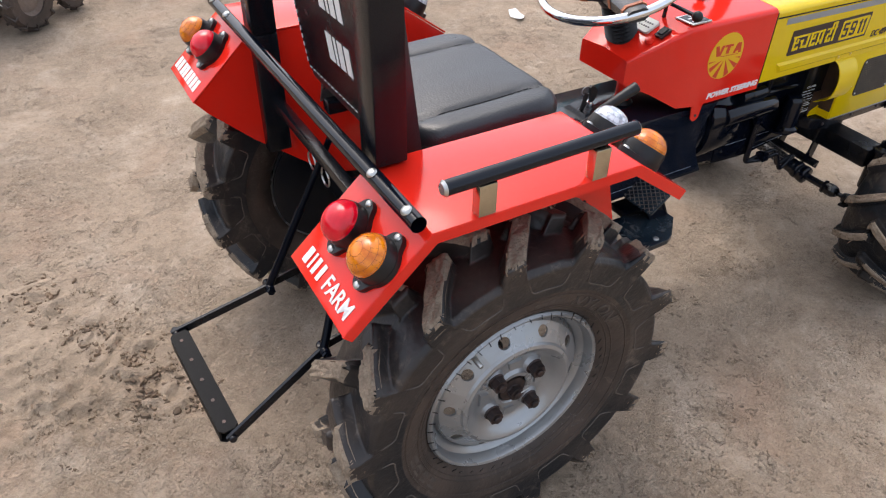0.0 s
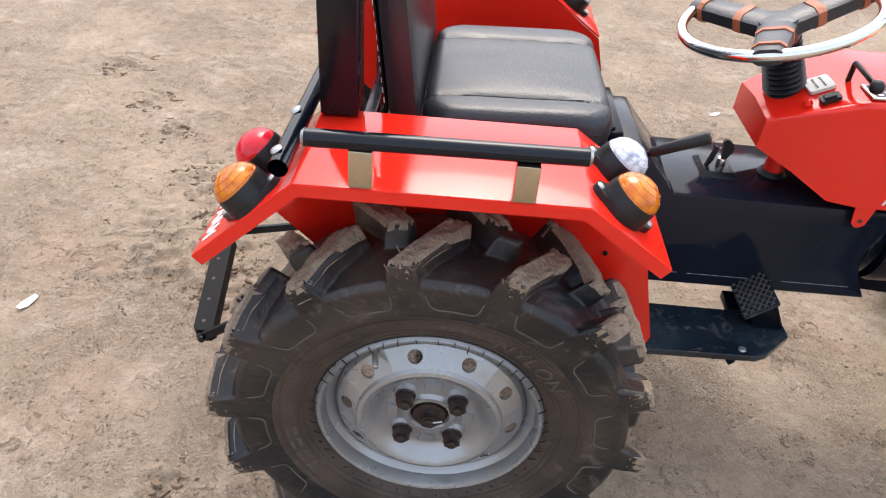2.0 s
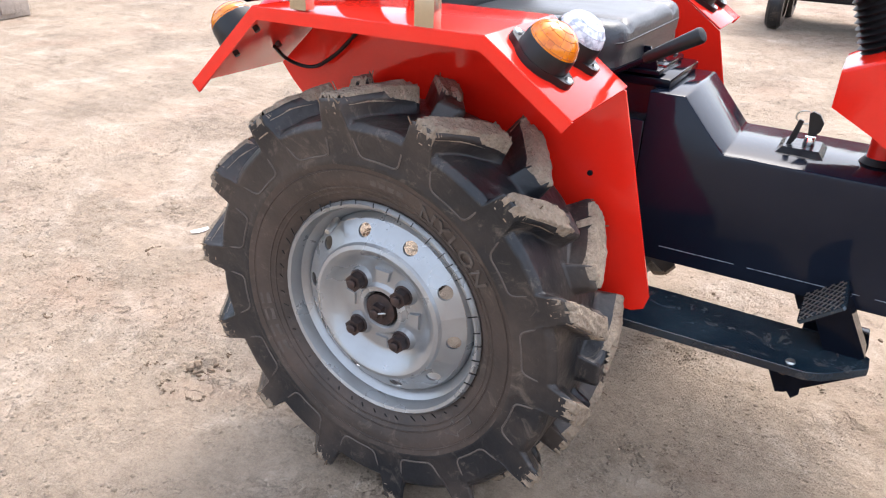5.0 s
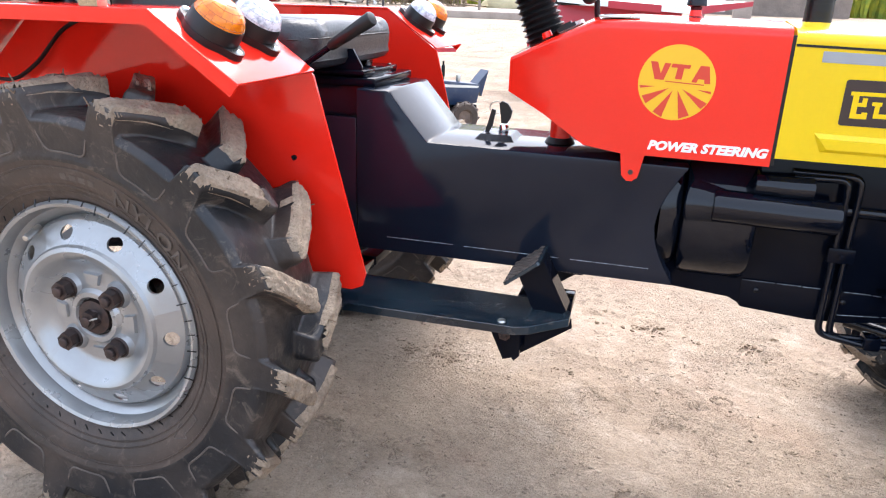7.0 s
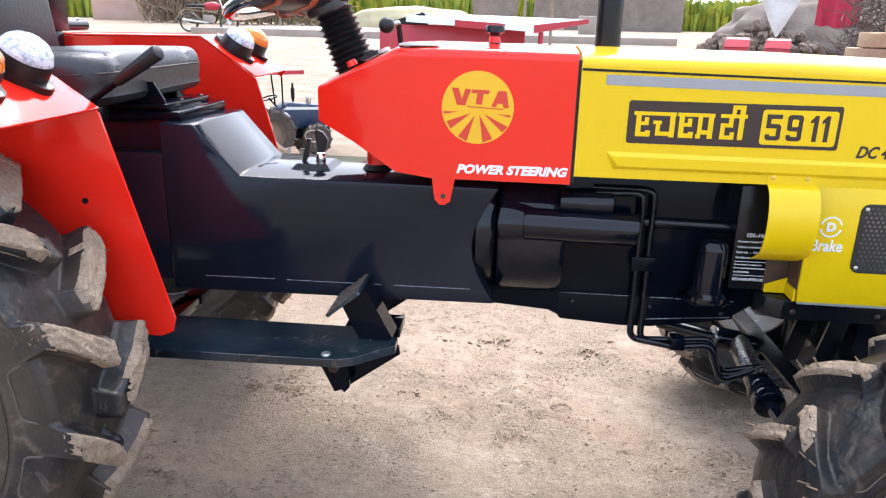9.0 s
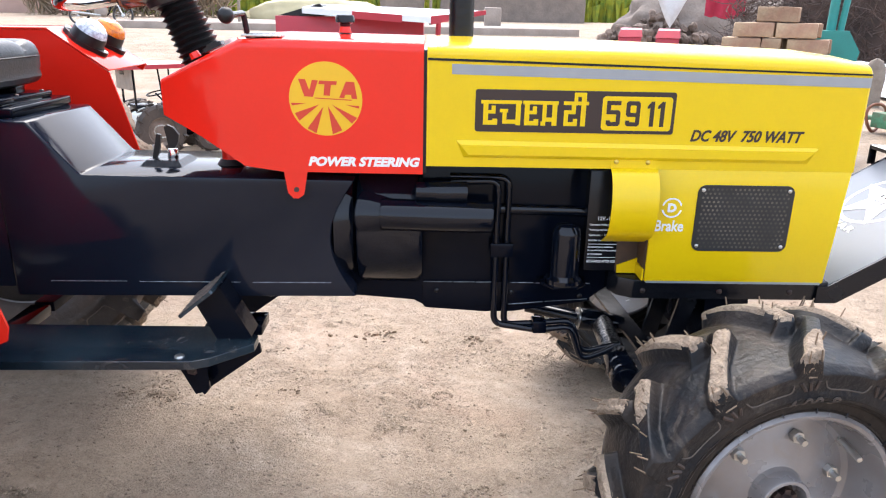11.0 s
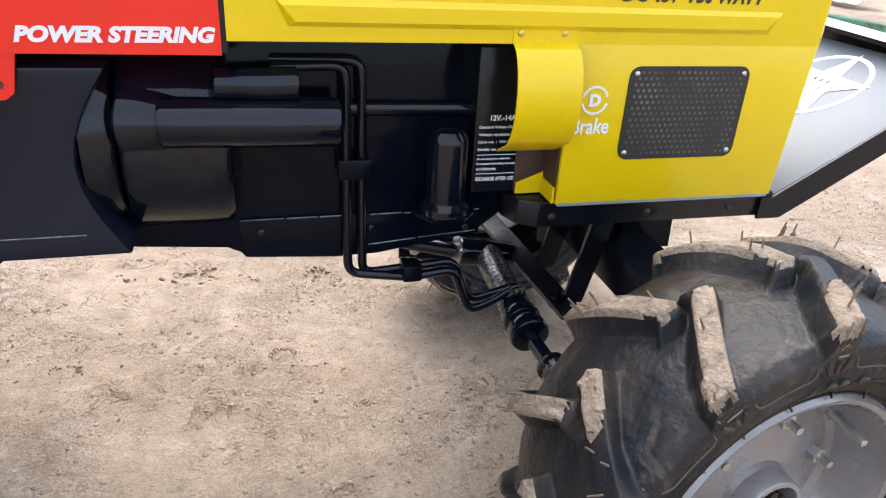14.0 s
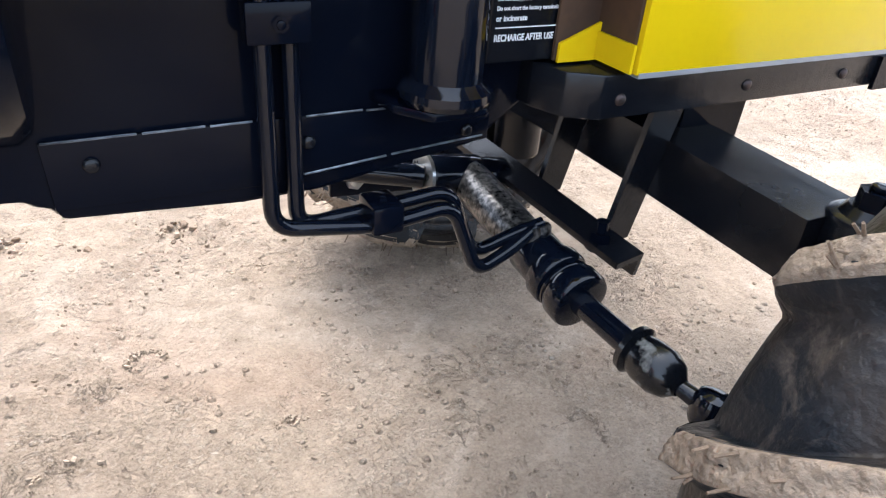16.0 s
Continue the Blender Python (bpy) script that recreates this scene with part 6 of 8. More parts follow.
def build_steering():
    base, top = Vector((0.562, C, 0.722)), Vector((0.514, C, 0.835))
    ax = (top - base).normalized()
    u = Vector((0, 1, 0))
    v = ax.cross(u)
    col = B()
    rings = []
    L = (top - base).length
    n = 13
    for i in range(n * 2 + 1):
        r = 0.0365 - 0.006 * (i / (2 * n)) - (0.006 if i % 2 == 0 else 0.0)
        c = base + ax * (L * i / (2 * n))
        rings.append([col.verts.new(c + (u * math.cos(t) + v * math.sin(t)) * r) for t in (2 * math.pi * k / 32 for k in range(32))])
    for p, q in zip(rings, rings[1:]):
        for k in range(32):
            col.faces.new([p[k], p[(k + 1) % 32], q[(k + 1) % 32], q[k]])
    part("column_bellows", col, SOFT, tractor, "black ribbed rubber steering boot", smooth=20)
    tilt = Vector((-0.30, 0, 0.95)).normalized()
    a = Vector((0, 1, 0))
    b = tilt.cross(a).normalized()          # towards the front
    if b.x < 0:
        b = -b
    cen = Vector((0.503, C - 0.006, 0.852))
    R = 0.149
    wb = B()
    path = [cen + (a * math.cos(t) + b * math.sin(t)) * R for t in (2 * math.pi * k / 72 for k in range(72))]
    pipe(wb, path, 0.0095, 0, 16, closed=True)
    wheel = part("steering_wheel", wb, CHROME, tractor, "chrome steering wheel with black padded spokes")
    hub = B()
    rod(hub, cen - tilt * 0.045, cen - tilt * 0.001, 0.034, n=24, rounded=0.008)
    for t in (math.radians(202), math.radians(318), math.radians(80)):
        d = a * math.cos(t) + b * math.sin(t)
        e = tilt.cross(d)
        p0, p1 = cen - tilt * 0.020 + d * 0.0, cen + d * (R + 0.006)
        secs = []
        for s, w, h in ((0.0, 0.030, 0.017), (0.5, 0.026, 0.016), (0.93, 0.023, 0.015), (1.0, 0.020, 0.013)):
            c = p0 + (p1 - p0) * s
            secs.append([c + e * w * x + tilt * h * y for x, y in ((-1, -0.6), (-0.6, -1), (0.6, -1), (1, -0.6), (1, 0.6), (0.6, 1), (-0.6, 1), (-1, 0.6))])
        part("spoke", loft(B(), secs), LEATHER, wheel, "black leather padded spoke")
        for s in ((0.33, 0.42), (0.82, 0.88)):
            ss = []
            for q in s:
                c = p0 + (p1 - p0) * q
                w, h = 0.0304 - 0.0065 * q, 0.0178
                ss.append([c + e * w * x + tilt * h * y for x, y in ((-1, -0.6), (-0.6, -1), (0.6, -1), (1, -0.6), (1, 0.6), (0.6, 1), (-0.6, 1), (-1, 0.6))])
            part("tan_strap", loft(B(), ss), TAN, wheel, "tan leather strap")
    part("hub_pad", hub, LEATHER, wheel)


build_steering()


def build_tunnel_top():
    o = Vector((0.487, C, 0.560))
    kb = B()
    loft(kb, [[o + Vector((sx * 0.035, sy * 0.040, 0)) for sx, sy in ((-1, -1), (1, -1), (1, 1), (-1, 1))], [o + Vector((sx * 0.026, sy * 0.030, 0.010)) for sx, sy in ((-1, -1), (1, -1), (1, 1), (-1, 1))]])
    base = part("key_switch", kb, SATIN, tractor, "black key switch plate with keys in it")
    part("switch_barrel", rod(B(), o + Vector((0.008, 0, 0.008)), o + Vector((0.008, 0, 0.024)), 0.009, 0.008, n=20, rounded=0.001), CHROME, base)
    k = B()
    p = on_side(0.495, 0.586, C)
    plate(k, [(-0.004, 0.0), (0.006, 0.0), (0.012, 0.010), (0.014, 0.022), (0.006, 0.034), (-0.004, 0.038), (-0.009, 0.034), (-0.006, 0.016)], p, 0.007)
    part("key", k, SOFT, base, "black plastic key bow")
    k = B()
    p = on_side(0.470, 0.566, C - 0.004)
    plate(k, [(-0.008, -0.004), (-0.004, -0.005), (0.006, 0.014), (0.011, 0.042), (0.004, 0.044), (-0.002, 0.020)], p, 0.006)
    part("spare_key", k, SOFT, base, "black spare key hanging from a ring")
    loop = [(0.481 + 0.013 * math.cos(t), C, 0.612 + 0.010 * math.sin(t)) for t in (2 * math.pi * i / 20 for i in range(20))]
    part("key_ring", pipe(B(), loop, 0.0011, 0, 6, closed=True), STEEL, base)
    # gear lever beside the seat: a bracket, a slanting stem and a grip
    lb = B()
    plate(lb, [(0.185, 0.664), (0.262, 0.664), (0.262, 0.674), (0.246, 0.702), (0.150, 0.702)], lambda a, b, c: Vector((a, 0.385 + c, b)), 0.005)
    box(lb, 0.180, 0.268, 0.380, 0.43, 0.660, 0.668, bevel=0.002)
    br = part("lever_bracket", lb, BLACK, tractor, "black lever bracket")
    gl = rod(B(), (0.205, 0.230, 0.668), (0.330, 0.200, 0.742), 0.0045, n=12)
    part("gear_lever", gl, BLACK, br)
    part("lever_grip", rod(B(), (0.285, 0.212, 0.716), (0.358, 0.196, 0.759), 0.0075, 0.0105, n=16, rounded=0.004), SOFT, br, "black lever grip")


build_tunnel_top()


def build_hood():
    h = C - 0.3455
    x0, x1 = 0.916, 1.572
    secs = [section(x0, h, 0.586, 0.766, 0.015, 6, 2.2), section(1.20, h, 0.586, 0.764, 0.015, 6, 2.2), section(1.50, h, 0.586, 0.755, 0.015, 6, 2.2), section(x1 - 0.004, h, 0.586, 0.747, 0.013, 6, 2.2), section(x1, h - 0.003, 0.586, 0.743, 0.012, 6, 2.2)]
    bm = loft(B(), secs)
    hood = part("hood", bm, YELLOW, tractor, "yellow painted steel hood")
    # lower front box, slightly slanting
    lb = prism(B(), [(1.268, 0.404), (1.556, 0.404), (1.5685, 0.5865), (1.268, 0.5865)], 0.3455, 2 * C - 0.3455, "y", bevel=0.001)
    low = part("battery_box", lb, YELLOW, tractor, "yellow painted lower hood box")
    # the box is closed; a dark brown plate takes the place of its open end
    part("box_end_opening", box(B(), 1.2655, 1.2685, 0.3505, 2 * C - 0.3505, 0.4085, 0.583, bevel=0.0008), BOX_IN, low, "dark brown plate in place of the box's open end")
    # perforated side grille: dark plate with rows of dished holes
    gc = on_side(1.410, 0.5105, 0.3452)
    part("side_grille", plate(B(), round_rect(0.150, 0.106, 0.012), gc, 0.0016), MESH_K, low, "black perforated side grille")
    hb = B()
    for i in range(20):
        for j in range(15):
            x, z = -0.0665 + i * 0.0070 + (0.0035 if j % 2 else 0), -0.046 + j * 0.0066
            if abs(x) < 0.070 and abs(z) < 0.048:
                c = [gc(x + 0.0021 * math.cos(t), z + 0.0021 * math.sin(t), 0.0018) for t in (2 * math.pi * k / 6 for k in range(6))]
                hb.faces.new([hb.verts.new(p) for p in c])
    tagged(part("grille_pattern", hb, HOLE, low), kind="stuff")
    for x, z in ((-0.067, 0.045), (0.067, 0.045), (-0.067, -0.045), (0.067, -0.045)):
        part("grille_screw", screw(B(), gc(x, z, 0.0016), (0, -1, 0), 0.0032), STEEL, low)
    # flute pressed into the side
    fb = B()
    a = [(0.960, 0.6265), (1.505, 0.6225), (1.510, 0.6215), (1.496, 0.598), (0.972, 0.600)]
    loft(fb, [[(x, 0.3457, z) for x, z in a], [(x + (0.007 if x < 1.2 else -0.007), 0.3405, 0.6115 + (z - 0.6115) * 0.55) for x, z in a]])
    part("side_flute", fb, YELLOW, hood)
    part("stripe", plate(B(), [(0.952, 0.722), (1.570, 0.713), (1.570, 0.7275), (0.952, 0.7365)], on_side(0, 0, 0.3452), 0.0006), STRIPE, hood, "grey reflective tape stripe")
    part("hood_gap", plate(B(), [(0.917, 0.741), (1.570, 0.7305), (1.570, 0.7330), (0.917, 0.7445)], on_side(0, 0, 0.3452), 0.0008), SATIN, hood, "dark gap under the hood lid")
    part("seam_strip", box(B(), 0.9105, 0.9165, 0.3462, 2 * C - 0.3462, 0.575, 0.755), SATIN, hood)
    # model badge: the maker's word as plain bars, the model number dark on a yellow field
    s = on_side(1.136, 0.6705, 0.3452)
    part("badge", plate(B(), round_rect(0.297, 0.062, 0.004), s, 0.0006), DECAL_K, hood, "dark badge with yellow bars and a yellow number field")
    s2 = on_side(1.136, 0.6705, 0.3445)
    bb = B()
    head, w = 0.0155, 0.0072

    def bar(x0, x1, y0, y1):
        plate(bb, [(x0, y0), (x1, y0), (x1, y1), (x0, y1)], s2, 0.0004 + 0.00003 * (len(bb.faces) // 6))
    for x0, x1 in ((-0.140, -0.080), (-0.078, -0.026), (-0.018, 0.019)):
        bar(x0, x1, head - 0.0052, head)
    for x in (-0.1365, -0.0755):
        bar(x, x + w, -0.016, head)
        bar(x, x + 0.021, -0.0205, -0.0140)
        bar(x + 0.014, x + 0.021, -0.0205, -0.0115)
        bar(x, x + 0.018, -0.004, 0.0010)
        bar(x + 0.012, x + 0.018, -0.004, 0.0075)
    bar(-0.0885, -0.0885 + w, -0.0205, head)
    bar(-0.108, -0.084, -0.0185, -0.0125)
    bar(-0.108, -0.102, -0.0185, 0.0005)
    bar(-0.112, -0.100, -0.0020, 0.0030)
    bar(-0.0345, -0.0345 + w, -0.0205, head)
    bar(-0.0490, -0.0430, -0.0145, head)
    bar(-0.0490, -0.030, -0.0145, -0.0085)
    bar(-0.0510, -0.0440, -0.0205, -0.0145)
    bar(-0.0060, 0.0002, -0.0010, head)
    bar(-0.0170, 0.0002, -0.0030, 0.0025)
    bar(-0.0170, -0.0108, -0.0205, 0.0025)
    bar(-0.0170, 0.0030, -0.0205, -0.0148)
    bar(-0.0030, 0.0030, -0.0205, -0.0100)
    bar(0.0080, 0.0080 + w, -0.0205, 0.0275)
    bar(-0.0030, 0.0152, 0.0225, 0.0285)
    bar(-0.0030, 0.0025, 0.0100, 0.0285)
    tagged(part("word_pattern", bb, YELLOW, hood), kind="stuff")
    field = on_side(1.136 + 0.0915, 0.6705 - 0.001, 0.3446)
    part("number_field", plate(B(), round_rect(0.104, 0.050, 0.005), field, 0.0004), YELLOW, hood, "yellow field under the number")
    # the model number in square strokes with cut corners
    def loop(x0, x1, y0, y1, c=0.0035):
        return [(x0 + c, y0), (x1 - c, y0), (x1, y0 + c), (x1, y1 - c), (x1 - c, y1), (x0 + c, y1), (x0, y1 - c), (x0, y0 + c)]
    q = 0.0062
    digits = {
        "5": [(0.0, 0.037), (0.021, 0.037), (0.021, 0.037 - q), (q, 0.037 - q), (q, 0.0235), (0.018, 0.0235), (0.021, 0.0205), (0.021, 0.003), (0.018, 0.0), (0.003, 0.0), (0.0, 0.003), (0.0, 0.0085), (q, 0.0085), (q, q), (0.021 - q, q), (0.021 - q, 0.0235 - q), (0.0, 0.0235 - q)],
        "9": [(0.003, 0.037), (0.018, 0.037), (0.021, 0.034), (0.021, 0.003), (0.018, 0.0), (0.003, 0.0), (0.0, 0.003), (0.0, 0.0085), (q, 0.0085), (q, q), (0.021 - q, q), (0.021 - q, 0.014), (0.003, 0.014), (0.0, 0.017), (0.0, 0.034)],
        "1": [(0.002, 0.030), (0.008, 0.037), (0.0125, 0.037), (0.0125, 0.0), (0.0125 - q, 0.0), (0.0125 - q, 0.0275), (0.002, 0.026)],
    }
    for x, ch in ((-0.0455, "5"), (-0.0165, "9"), (0.0130, "1"), (0.0285, "1")):
        part("digit", plate(B(), [(x + a, b - 0.0185) for a, b in digits[ch]], lambda a, b, c: field(a, b, c + 0.0005), 0.0004), DECAL_K, hood)
    part("digit_eye", plate(B(), loop(-0.0165 + q, -0.0165 + 0.021 - q, 0.014 + q - 0.0185, 0.037 - q - 0.0185, 0.001), lambda a, b, c: field(a, b, c + 0.0010), 0.0003), YELLOW, hood)
    bm = fit_words(lettering("DC 48V  750 WATT", 0.02, 0.3, 0.0006), 0.172, 0.0180)
    carry(bm, lambda a, b, c: on_side(1.312, 0.6295, 0.3452)(a, b, c))
    part("rating_lettering", bm, DECAL_K, hood, "dark brown slanted words")
    bm = fit_words(lettering("Brake", 0.02, 0.08, 0.0003), 0.045, 0.018)
    carry(bm, on_side(1.2735, 0.4885, 0.3445))
    part("brake_word", bm, WHITE, low, "white word")
    rb = B()
    for k in range(2):
        a0 = math.pi * k + 0.25
        pts = [(0.016 * math.cos(a0 + t), 0.016 * math.sin(a0 + t)) for t in (2.64 * i / 12 for i in range(13))] + [(0.0135 * math.cos(a0 + t), 0.0135 * math.sin(a0 + t)) for t in (2.64 * (12 - i) / 12 for i in range(13))]
        plate(rb, pts, on_side(1.2975, 0.5265, 0.3448), 0.0005)
    part("ring_mark", rb, WHITE, low, "white ring round a letter")
    bm = fit_words(lettering("D", 0.02, 0, 0.001), 0.0135, 0.014)
    carry(bm, on_side(1.291, 0.5195, 0.3445))
    part("ring_letter", bm, WHITE, low)
    # curved yellow cowl beside the battery
    cb = B()
    arc = [(0.3445, 0.604), (0.3440, 0.588)] + [(0.3445 - 0.030 * math.sin(t), 0.532 + 0.055 * math.cos(t)) for t in (0.15 + 2.55 * i / 14 for i in range(15))] + [(0.362, 0.4655)]
    rows = []
    for x in (1.196, 1.267):
        rows.append(([cb.verts.new((x, y, z)) for y, z in arc], [cb.verts.new((x, y + 0.0025, z)) for y, z in arc]))
    for i in range(len(arc) - 1):
        cb.faces.new([rows[0][0][i], rows[1][0][i], rows[1][0][i + 1], rows[0][0][i + 1]])
        cb.faces.new([rows[0][1][i], rows[0][1][i + 1], rows[1][1][i + 1], rows[1][1][i]])
        for q in (0, 1):
            cb.faces.new([rows[q][0][i], rows[q][0][i + 1], rows[q][1][i + 1], rows[q][1][i]])
    part("side_cowl", cb, YELLOW, hood, "curved yellow sheet cowl")
    for x in (1.204, 1.252):
        part("cowl_screw", screw(B(), (x, 0.3440, 0.597), (0, -1, 0), 0.0038), BRASS, hood, "brass coloured screw")
    part("box_flange", prism(B(), [(1.232, 0.404), (1.2650, 0.404), (1.2650, 0.430), (1.232, 0.417)], 0.385, 0.3875, "y"), YELLOW, low)
    part("box_lip", box(B(), 1.2625, 1.2650, 0.347, 0.3845, 0.405, 0.424), YELLOW, low)
    part("box_inside", box(B(), 1.230, 1.2645, 0.3880, 0.3905, 0.405, 0.475), BOX_IN, low)
    # battery with its printed label
    bt = part("battery", box(B(), 1.178, 1.262, 0.392, 0.54, 0.404, 0.575, bevel=0.003), SATIN, tractor, "black sealed battery with white print")
    tb = fit_words(lettering("12V.-14Ah.", 0.01, 0, 0.0003, 0.0002), 0.036, 0.0065)
    carry(tb, on_side(1.196, 0.4915, 0.3918))
    part("battery_print", tb, WHITE, bt)
    def print_line(string, x, z, width, height, mat=WHITE):
        b = fit_words(lettering(string, 0.01, 0, 0.0002, 0.0002), width, height)
        part("battery_print", carry(b, on_side(x, z, 0.3918)), mat, bt)
    for k, (string, width) in enumerate((("Constant Voltage Charge", 0.060), ("Voltage regulation", 0.047), ("Cycle use  :  14.5-14.9V", 0.058), ("Standby use  :  13.6-13.8V", 0.061))):
        print_line(string, 1.1830, 0.4815 - k * 0.0088, width * 0.8, 0.0044)
    for k, width in enumerate((0.052, 0.060, 0.030)):
        print_line(("Do not charge in a sealed box", "Do not short the battery terminals", "or incinerate")[k], 1.1830, 0.4440 - k * 0.0060, width * 0.8, 0.0036)
    print_line("RECHARGE AFTER USE", 1.1830, 0.4190, 0.047, 0.0046)
    for z in (0.4505, 0.4275):
        part("print_rule", plate(B(), [(0, 0), (0.048, 0), (0.048, 0.0008), (0, 0.0008)], on_side(1.1830, z, 0.3918), 0.0002), WHITE, bt)
    # exhaust stack
    part("exhaust_pipe", rod(B(), (0.972, C + 0.085, 0.76), (0.972, C + 0.085, 1.25), 0.021, n=28), SATIN, hood, "black round exhaust stack")


build_hood()


def build_front():
    # deck the hood stands on, with the nose ramp in front
    yl, yr = 0.359, 0.671
    deck = B()
    out = [(1.255, yl), (1.575, yl), (1.575, yr), (1.255, yr), (1.232, yr - 0.014), (1.222, yr - 0.04), (1.222, yl + 0.04), (1.232, yl + 0.014)]
    prism(deck, out, 0.369, 0.4015, "z", bevel=0.002)
    deck = part("front_deck", deck, SATIN, tractor, "black steel front platform")
    for x in (1.271, 1.397, 1.513):
        part("deck_screw", screw(B(), (x, yl - 0.0002, 0.383), (0, -1, 0), 0.0046), NUT, deck, "small dark screw")
    part("deck_trim", box(B(), 1.27, 1.552, yl - 0.001, 0.3452, 0.4018, 0.4055), STRIPE, deck)
    nose = B()
    prism(nose, [(1.560, 0.372), (1.590, 0.372), (1.838, 0.520), (1.826, 0.548), (1.560, 0.389)], yl, yr, "y", bevel=0.001)
    nose = part("nose_ramp", nose, NOSEGREY, tractor, "dark grey glossy sloping nose panel")
    for y0 in (yl - 0.004, yr):
        b = B()
        prism(b, [(1.556, 0.366), (1.590, 0.366), (1.842, 0.520), (1.830, 0.5515), (1.572, 0.395), (1.556, 0.395)], y0, y0 + 0.004, "y")
        part("nose_side", b, SATIN, nose, "black nose side rail")
    ya, yb = 0.322, 0.690

    def across(poly, a, b):
        """A bar across the nose; its far end stands a little higher."""
        return loft(B(), [[(x, y, z + (y - ya) * 0.028) for x, z in poly] for y in (a, b)])
    bumper = part("front_channel", across([(1.806, 0.5615), (1.870, 0.5600), (1.873, 0.486), (1.866, 0.486), (1.863, 0.5540), (1.807, 0.5550)], ya, yb), SATIN, tractor, "black steel channel across the nose with dusty bright top")
    part("channel_top", across([(1.8055, 0.5630), (1.8695, 0.5615), (1.8692, 0.5605), (1.8052, 0.5620)], ya + 0.002, yb - 0.002), WHITE, bumper, "white topped channel")
    part("channel_end", box(B(), 1.840, 1.873, ya - 0.004, ya - 0.0005, 0.484, 0.561, bevel=0.001), SATIN, bumper)
    part("channel_end", box(B(), 1.806, 1.821, yb + 0.0005, yb + 0.004, 0.534, 0.573, bevel=0.001), SATIN, bumper)
    # star in a ring on the ramp
    d = Vector((0.266, 0, 0.159)).normalized()
    n = Vector((-0.159, 0, 0.266)).normalized()
    cen = Vector((1.560, 0.524, 0.389)) + d * 0.2146 + n * 0.0002
    pl = lambda a, b, c: cen + Vector((0, -1, 0)) * a + d * b + n * c
    rb = B()
    for k in range(48):
        t0, t1 = 2 * math.pi * k / 48, 2 * math.pi * (k + 1) / 48
        q = [(0.0745, t0), (0.0745, t1), (0.0675, t1), (0.0675, t0)]
        rb.faces.new([rb.verts.new(pl(r * math.cos(t), r * math.sin(t), 0.0003)) for r, t in q])
    pts = []
    for k in range(10):
        r = 0.080 if k % 2 == 0 else 0.031
        t = math.pi / 2 + k * math.pi / 5
        pts.append((r * math.cos(t), r * math.sin(t)))
    plate(rb, pts, lambda a, b, c: pl(a, b, c + 0.0004), 0.0005)
    part("star_decal", rb, WHITE, nose, "white star in a ring")
    gb = fit_words(lettering("Group", 0.01, 0, 0.0002, 0.0002), 0.036, 0.012)
    carry(gb, lambda a, b, c: pl(-0.018 + a, -0.014 + b, c + 0.0010))
    for x in (-0.013, 0.0, 0.013):
        plate(gb, [(x - 0.003, 0.004), (x + 0.003, 0.004), (x + 0.003, 0.012), (x - 0.003, 0.012)], lambda a, b, c: pl(a, b, c + 0.0010), 0.0002)
    tagged(part("star_words", gb, SATIN, nose), kind="stuff")
    wb = fit_words(lettering("WAR", 0.02, 0.0, 0.0006, spacing=1.25), 0.078, 0.015)
    carry(wb, lambda a, b, c: pl(-0.030 + a, -0.094 + b, c + 0.0003))
    part("nose_word", wb, WHITE, nose)
    # front axle: beam, uprights, steering cylinder and tie bar
    ax = B()
    secs = []
    for y, z, x in ((0.262, 0.290, 1.412), (0.40, 0.298, 1.404), (2 * C - 0.40, 0.298, 1.404), (2 * C - 0.262, 0.290, 1.412)):
        secs.append([(x - 0.034, y, z - 0.027), (x + 0.034, y, z - 0.027), (x + 0.034, y, z + 0.027), (x - 0.034, y, z + 0.027)])
    loft(ax, secs)
    axle = part("front_axle", ax, SATIN, tractor, "black square front axle beam")
    for y in (0.245, 2 * C - 0.245):
        k = rod(B(), (1.422, y, 0.19), (1.422, y, 0.322), 0.029, n=24, rounded=0.004)
        k2 = part("kingpin", k, SATIN, tractor, "black kingpin housing")
        part("kingpin_cap", rod(B(), (1.422, y, 0.322), (1.422, y, 0.329), 0.022, 0.017, n=20), SATIN, k2)
        part("kingpin_nut", hexnut(B(), (1.422, y, 0.329), (0, 0, 1), 0.014, 0.012), BLACK, k2)
        s = 1 if y < C else -1
        part("stub_axle", rod(B(), (1.42, y, 0.238), (1.392, y - 0.15 * s, 0.238), 0.016, n=16), BLACK, k2)
    for y in (0.398, 2 * C - 0.43):
        b = B()
        loft(b, [[(1.352, y, 0.37), (1.384, y, 0.37), (1.384, y + 0.006, 0.37), (1.352, y + 0.006, 0.37)], [(1.322, y, 0.235), (1.350, y, 0.235), (1.350, y + 0.006, 0.235), (1.322, y + 0.006, 0.235)]])
        part("hanger_bracket", b, SATIN, tractor, "flat black hanger bracket")
    b = B()
    loft(b, [[(1.395, 0.41, 0.37), (1.47, 0.41, 0.37), (1.47, 0.52, 0.37), (1.395, 0.52, 0.37)], [(1.405, 0.42, 0.30), (1.48, 0.42, 0.30), (1.48, 0.51, 0.30), (1.405, 0.51, 0.30)]])
    part("axle_mount", b, BLACK, axle)
    # tie plate under the hangers
    tie = B()
    a, e = Vector((1.322, 0.362, 0.237)), Vector((1.270, 0.66, 0.276))
    w = (e - a).normalized()
    s = Vector((0, 0, 1)).cross(w).normalized()
    n = w.cross(s).normalized()
